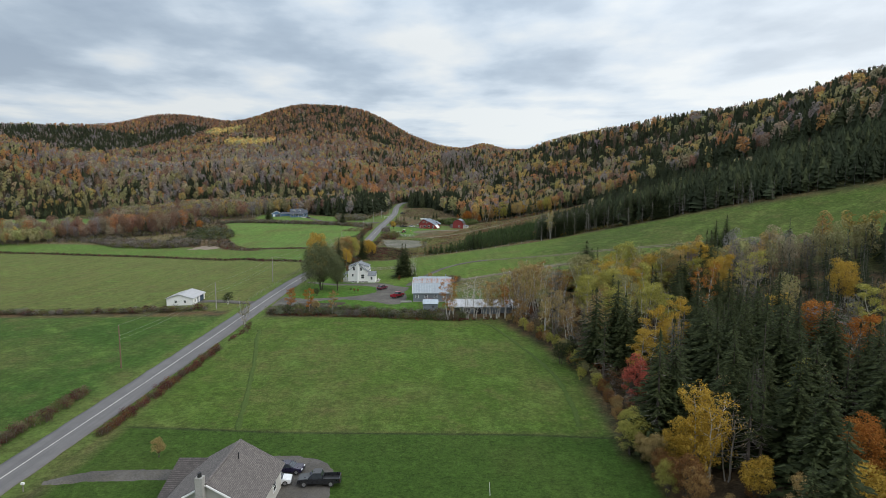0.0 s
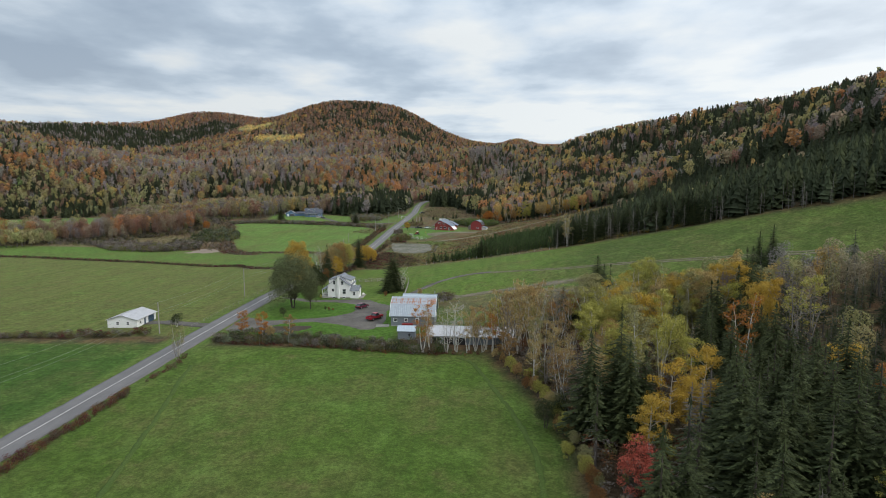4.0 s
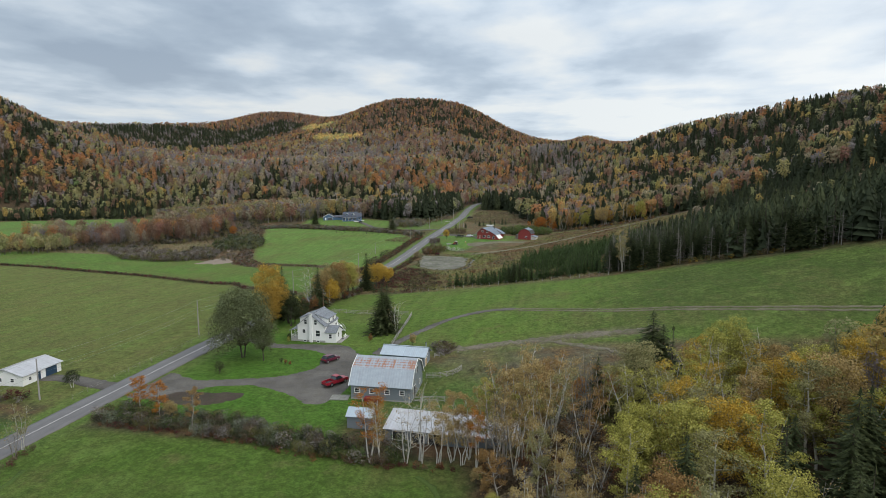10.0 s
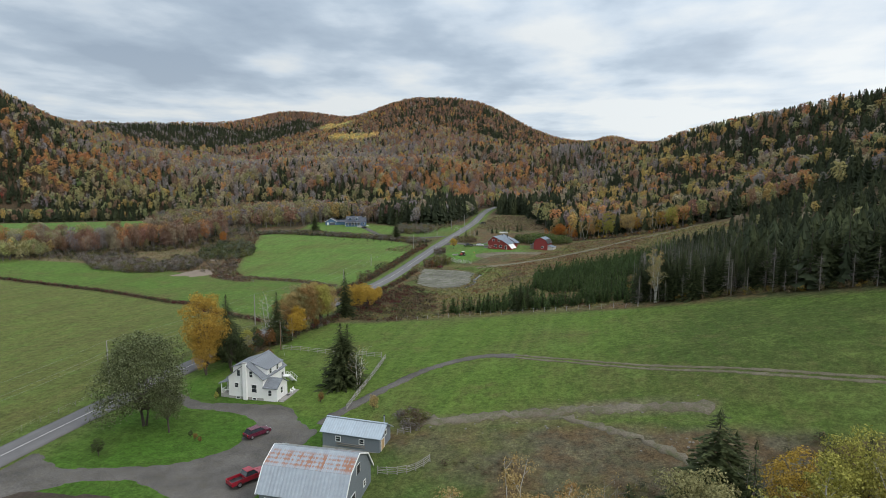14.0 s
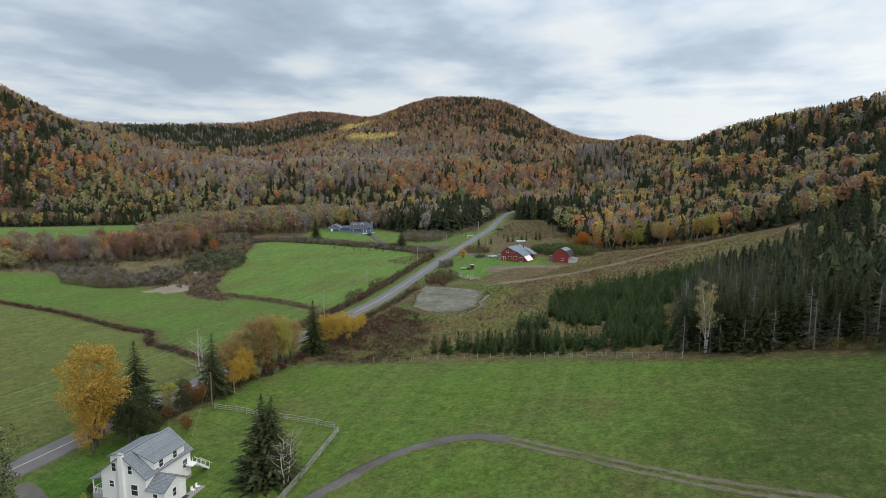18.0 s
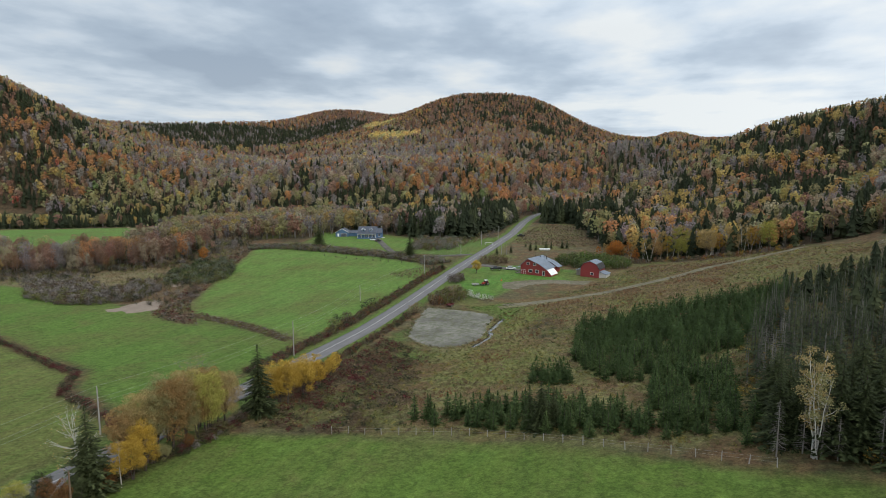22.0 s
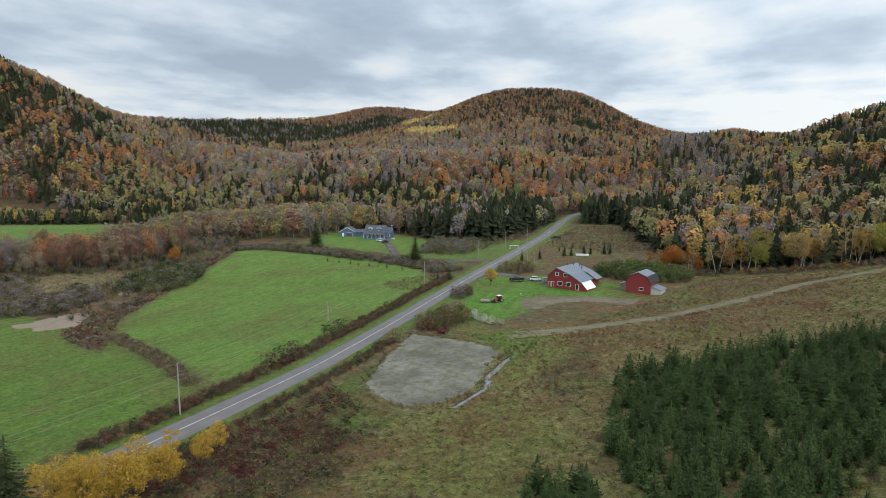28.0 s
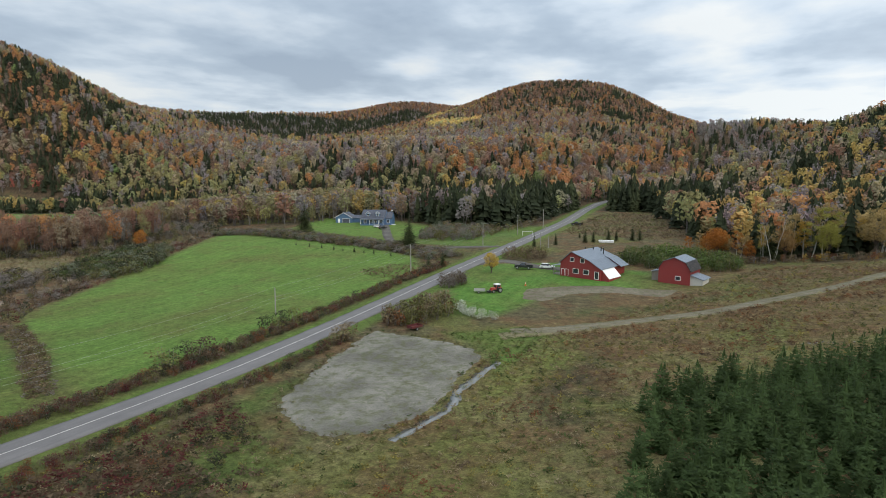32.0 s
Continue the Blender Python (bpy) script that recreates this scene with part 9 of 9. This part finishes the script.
POLES = [(-85.2, 92.0, 9.7, M_BROWNWOOD), (-85.6, 148.4, 8.6, M_OLDWOOD), (-82.0, 198.0, 9.8, M_OLDWOOD), (-79.5, 255.0, 9.6, M_OLDWOOD), (-73.4, 313.0, 9.8, M_OLDWOOD), (-86.4, 381.9, 6.2, M_OLDWOOD), (-78.0, 434.3, 9.3, M_OLDWOOD),
         (-77.3, 493.8, 8.8, M_OLDWOOD), (-74.0, 528.0, 8.6, M_OLDWOOD), (-67.6, 547.0, 9.8, M_OLDWOOD), (-77.6, 650.7, 9.0, M_OLDWOOD)]
tops = [pole(x, y, h, m, True, "brown wooden utility pole in the field" if m is M_BROWNWOOD else "plain grey wooden utility pole beside the road") for x, y, h, m in POLES]
pole(-53.8, 494.8, 6.2, M_OLDWOOD, False, "short grey service pole beside the road")
pole(-51.2, 496.5, 4.4, M_OLDWOOD, False, "short grey service pole beside the road")
pole(-57.8, 231.0, 8.0, M_BROWNWOOD, False, "slim dark service pole at the rail fence")
pole(-66.9, 548.5, 1.8, M_OLDWOOD, False, "low wooden marker post beside the road")


M_WIRE = painted("weathered_cable", (0.26, 0.28, 0.24), 0.6, 10, 0.2)


def wire(a, b, drop=-0.2, sag=0.9, name="power_line"):
    n = 14
    side = 0.0 if drop < 0 else 0.28
    pts = [np.array(a) + (np.array(b) - np.array(a)) * k / n - np.array([-side, 0, drop + sag * 4 * (k / n) * (1 - k / n)]) for k in range(n + 1)]
    ring = 0.016 * np.array([(1, 0, 0), (0, 0, 1), (-1, 0, 0), (0, 0, -1)])
    v = np.concatenate([p + ring for p in pts])
    i = np.arange(4)
    f = np.concatenate([np.stack([4 * k + i, 4 * k + (i + 1) % 4, 4 * k + 4 + (i + 1) % 4, 4 * k + 4 + i], 1) for k in range(n)])
    return tagged(new(name, fast_mesh(name, v, f, M_WIRE)), "thin sagging power line between utility poles", "power line", "power lines")


for a, b in zip(tops[:-1], tops[1:]):
    for drop in (-0.2, *DROPS):
        wire(a, b, drop)
wire(tops[2], (-57.8, 231.0, zg(-57.8, 231) + 7.8))
wire((-57.8, 231.0, zg(-57.8, 231) + 8.0), (-43.6, 206.8, 6.2), -0.05, 0.3)

# ---- fences ----
def rail_fence(name, label, line, step=2.6, rails=3, h=1.25, mat=None, lean=0.06):
    q = resample(line, step)
    rg = np.random.default_rng(len(q))
    x0, y0 = q[0]
    z0 = zg(x0, y0)
    t = thing(name, pose(x0, y0, z0), label, "fence")
    pts = [(x - x0, y - y0, zg(x, y) - z0) for x, y in q]
    for x, y, z in pts:
        part("post", tube(bmesh.new(), (x, y, z - 0.3), (x + rg.normal() * lean, y + rg.normal() * lean, z + h + rg.uniform(-0.1, 0.1)), 0.07, 0.06, 6), mat or M_OLDWOOD, t)
    for a, b in zip(pts[:-1], pts[1:]):
        for k in range(rails):
            zz = 0.3 + (h - 0.4) * k / max(1, rails - 1)
            part("rail", tube(bmesh.new(), (a[0], a[1], a[2] + zz + rg.normal() * 0.05), (b[0], b[1], b[2] + zz + rg.normal() * 0.05), 0.05, 0.045, 5), mat or M_OLDWOOD, t)


rail_fence("rail_fence", "weathered grey rail fence at the farm's lawn", [(-57.5, 231.5), (-50, 231.2), (-43, 230.2), (-34, 228), (-27.5, 225.5)])
rail_fence("rail_fence", "weathered grey rail fence running down to the shed", [(-26, 224), (-25, 214), (-24.6, 207), (-24, 194)], 1.8, 4, 1.3)
rail_fence("pen_fence", "grey wooden pen fence behind the barn", [(-10.2, 172.5), (-7, 172.2), (-4.2, 173), (-2.6, 176.5)], 1.6, 4, 1.3)
rail_fence("pen_fence", "grey wooden pen fence beside the barn", [(-10.2, 160.8), (-6, 160.6), (-2.5, 161)], 1.6, 4, 1.3)
rail_fence("pen_fence", "old board fence at the bank's foot", [(-10.8, 184.5), (-8.5, 185.2)], 1.2, 3, 1.1)


def wire_fence(name, label, line, step, h, mat, r=0.05):
    q = resample(line, step)
    x0, y0 = q[0]
    z0 = zg(x0, y0)
    rg = np.random.default_rng(9)
    t = thing(name, pose(x0, y0, z0), label, "fence")
    pts = [(x - x0, y - y0, zg(x, y) - z0) for x, y in q]
    for x, y, z in pts:
        part("post", tube(bmesh.new(), (x, y, z - 0.3), (x + rg.normal() * 0.08, y + rg.normal() * 0.08, z + h * rg.uniform(0.85, 1.1)), r, r * 0.85, 6), mat, t)
    for k in (0.5, 0.85):
        ring = np.array([(0.008, 0, 0), (-0.004, 0.004, 0.007), (-0.004, -0.004, -0.007)])
        v = np.concatenate([np.array((a[0], a[1], a[2] + h * k)) + ring for a in pts])
        f = np.array([(3 * i + j, 3 * i + (j + 1) % 3, 3 * i + 3 + (j + 1) % 3, 3 * i + 3 + j) for i in range(len(pts) - 1) for j in range(3)])
        part("fence_wire", fast_mesh("fence_wire", v, f), M_CONC, t)


wire_fence("pasture_fence", "pale cedar posts of a wire fence above the pasture", [(-37, 268.5), (-10, 269.5), (6, 266.5), (24, 260.5), (37, 255)], 3.4, 1.4, M_OLDWOOD, 0.08)
wire_fence("field_fence", "thin wire fence along the hay field", [(-79.4, 150), (-79, 200), (-77.5, 235)], 4.0, 1.1, M_WOOD, 0.045)

rod = thing("marker_rod", pose(-6.1, 39.9, zg(-6.1, 39.9), 2, -3, 0), "thin white marker rod standing in the mown grass", "marker")
part("rod", tube(bmesh.new(), (0, 0, -0.2), (0, 0, 2.1), 0.03, 0.02, 6), M_TRIM, rod)
part("tip", tube(bmesh.new(), (0, 0, 2.1), (0, 0, 2.2), 0.028, 0.015, 6), M_BLACK, rod)

# ---- small ground features ----
def water_material():
    m, nt, p, N, L = nodes_of("stream_water")
    f = noise_node(N, L, 2.0, 3, 0.6, N("ShaderNodeTexCoord").outputs["Object"])
    L(mixed(N, L, f, (0.10, 0.11, 0.11), (0.20, 0.20, 0.19)), p.inputs["Base Color"])
    p.inputs["Roughness"].default_value = 0.06
    bump(N, L, p, f, 0.15, 0.02)
    return m


M_WATER = water_material()
M_MUD = asphalt("dry_mud", (0.20, 0.15, 0.11), (0.28, 0.22, 0.165))
M_SOIL = gravel("tilled_soil", (0.050, 0.038, 0.030), (0.075, 0.058, 0.045), (0.045, 0.055, 0.02), 0.4)
M_YARD = gravel("trodden_soil", (0.125, 0.105, 0.075), (0.175, 0.15, 0.115), (0.085, 0.095, 0.04), 0.7)
tagged(ribbon([(-25.6, 371), (-26.5, 367.4), (-26.6, 360), (-27.2, 355.5), (-25.6, 352), (-25.4, 348), (-26.1, 343.4), (-27.5, 336)], 1.5, 0.05, M_WATER, "stream", 0.8, 3, 0.16, 0, 0.1), "narrow pale stream beside the gravel lot", "stream", kind="structure")
tagged(patch([(-186, 350.5), (-181.5, 355), (-183.5, 359.5), (-181.6, 363), (-181.5, 369.5), (-177, 371.5), (-170.5, 367.5), (-168, 363), (-163.5, 359), (-165, 353), (-168, 351.5), (-169.8, 347), (-176, 351), (-179, 347)], 0.1, M_MUD, "mud_patch", 1.6, 0.7), "bare pinkish mud patch in the wet ground", "mud", kind="structure")
tagged(patch([(-198, 399.5), (-194, 403), (-188, 399), (-185, 394.5), (-191, 393)], 0.1, M_MUD, "mud_patch", 1.6, 0.6), "small pale mud patch among the brush", "mud", kind="structure")
tagged(patch([(-64.5, 157.2), (-56.8, 158.6), (-44.6, 159.6), (-45.2, 155), (-51.5, 150.8), (-60, 150.5), (-65, 152)], 0.09, M_SOIL, "garden_bed"), "tilled brown garden bed beside the driveway", "garden", kind="structure")
tagged(ribbon([(-9, 188.2), (4, 190.4), (18, 191), (30, 190.6), (41, 188.4)], 2.8, 0.05, M_YARD, "soil_bank", 0.9, 5, 0.5, 0.1, 0.15), "bare brown soil bank below the pasture", "soil", kind="structure")
tagged(ribbon([(15, 189.4), (22, 186), (28, 181.8), (34, 176.3), (37, 172)], 1.5, 0.05, M_YARD, "soil_bank", 0.9, 4, 0.35, 0.15, 0.15), "low stony ridge running down the bank", "soil", kind="structure")
tagged(patch([(-36.7, 416.6), (-39.5, 428.5), (-28.3, 436.2), (-18.4, 440.5), (-9.1, 439.5), (0.5, 442), (-2.4, 431), (-16, 432), (-26, 426), (-30, 416)], 0.07, M_YARD, "bare_yard"), "bare brown soil before the red house", "yard", kind="structure")
tagged(patch([(-73, 41), (-66, 46.5), (-52, 47.5), (-44, 46), (-41.5, 51.5), (-32, 51.5), (-28.8, 49), (-27.5, 39), (-29, 22), (-36, 22), (-36, 44), (-52, 43.5), (-68, 42)], 0.09, M_DRIVE, "asphalt_drive"), "dark asphalt drive round the beige house", "driveway", kind="structure")
rs = np.random.default_rng(77)
M_STONE = painted("pale_stone", (0.19, 0.175, 0.15), 0.9, 4, 0.4)
for cx, cy, n, sp in ((26, 387, 16, 2.2), (22, 190, 18, 9.0), (33, 180, 16, 4.0), (4, 187, 8, 5.0)):
    for k in range(n):
        x, y, r = cx + rs.normal() * sp, cy + rs.normal() * sp * 0.3, rs.uniform(0.10, 0.30)
        bm = bmesh.new()
        bmesh.ops.create_icosphere(bm, subdivisions=1, radius=r)
        for v in bm.verts:
            v.co *= rs.uniform(0.7, 1.2)
            v.co.z *= 0.6
        me = bpy.data.meshes.new("stone"); bm.to_mesh(me); bm.free(); me.materials.append(M_STONE)
        st = new("stone", me); st.location = (x, y, zg(x, y) + r * 0.2)
        tagged(st, "pale rough field stone lying on the ground", "stone", "field stones")
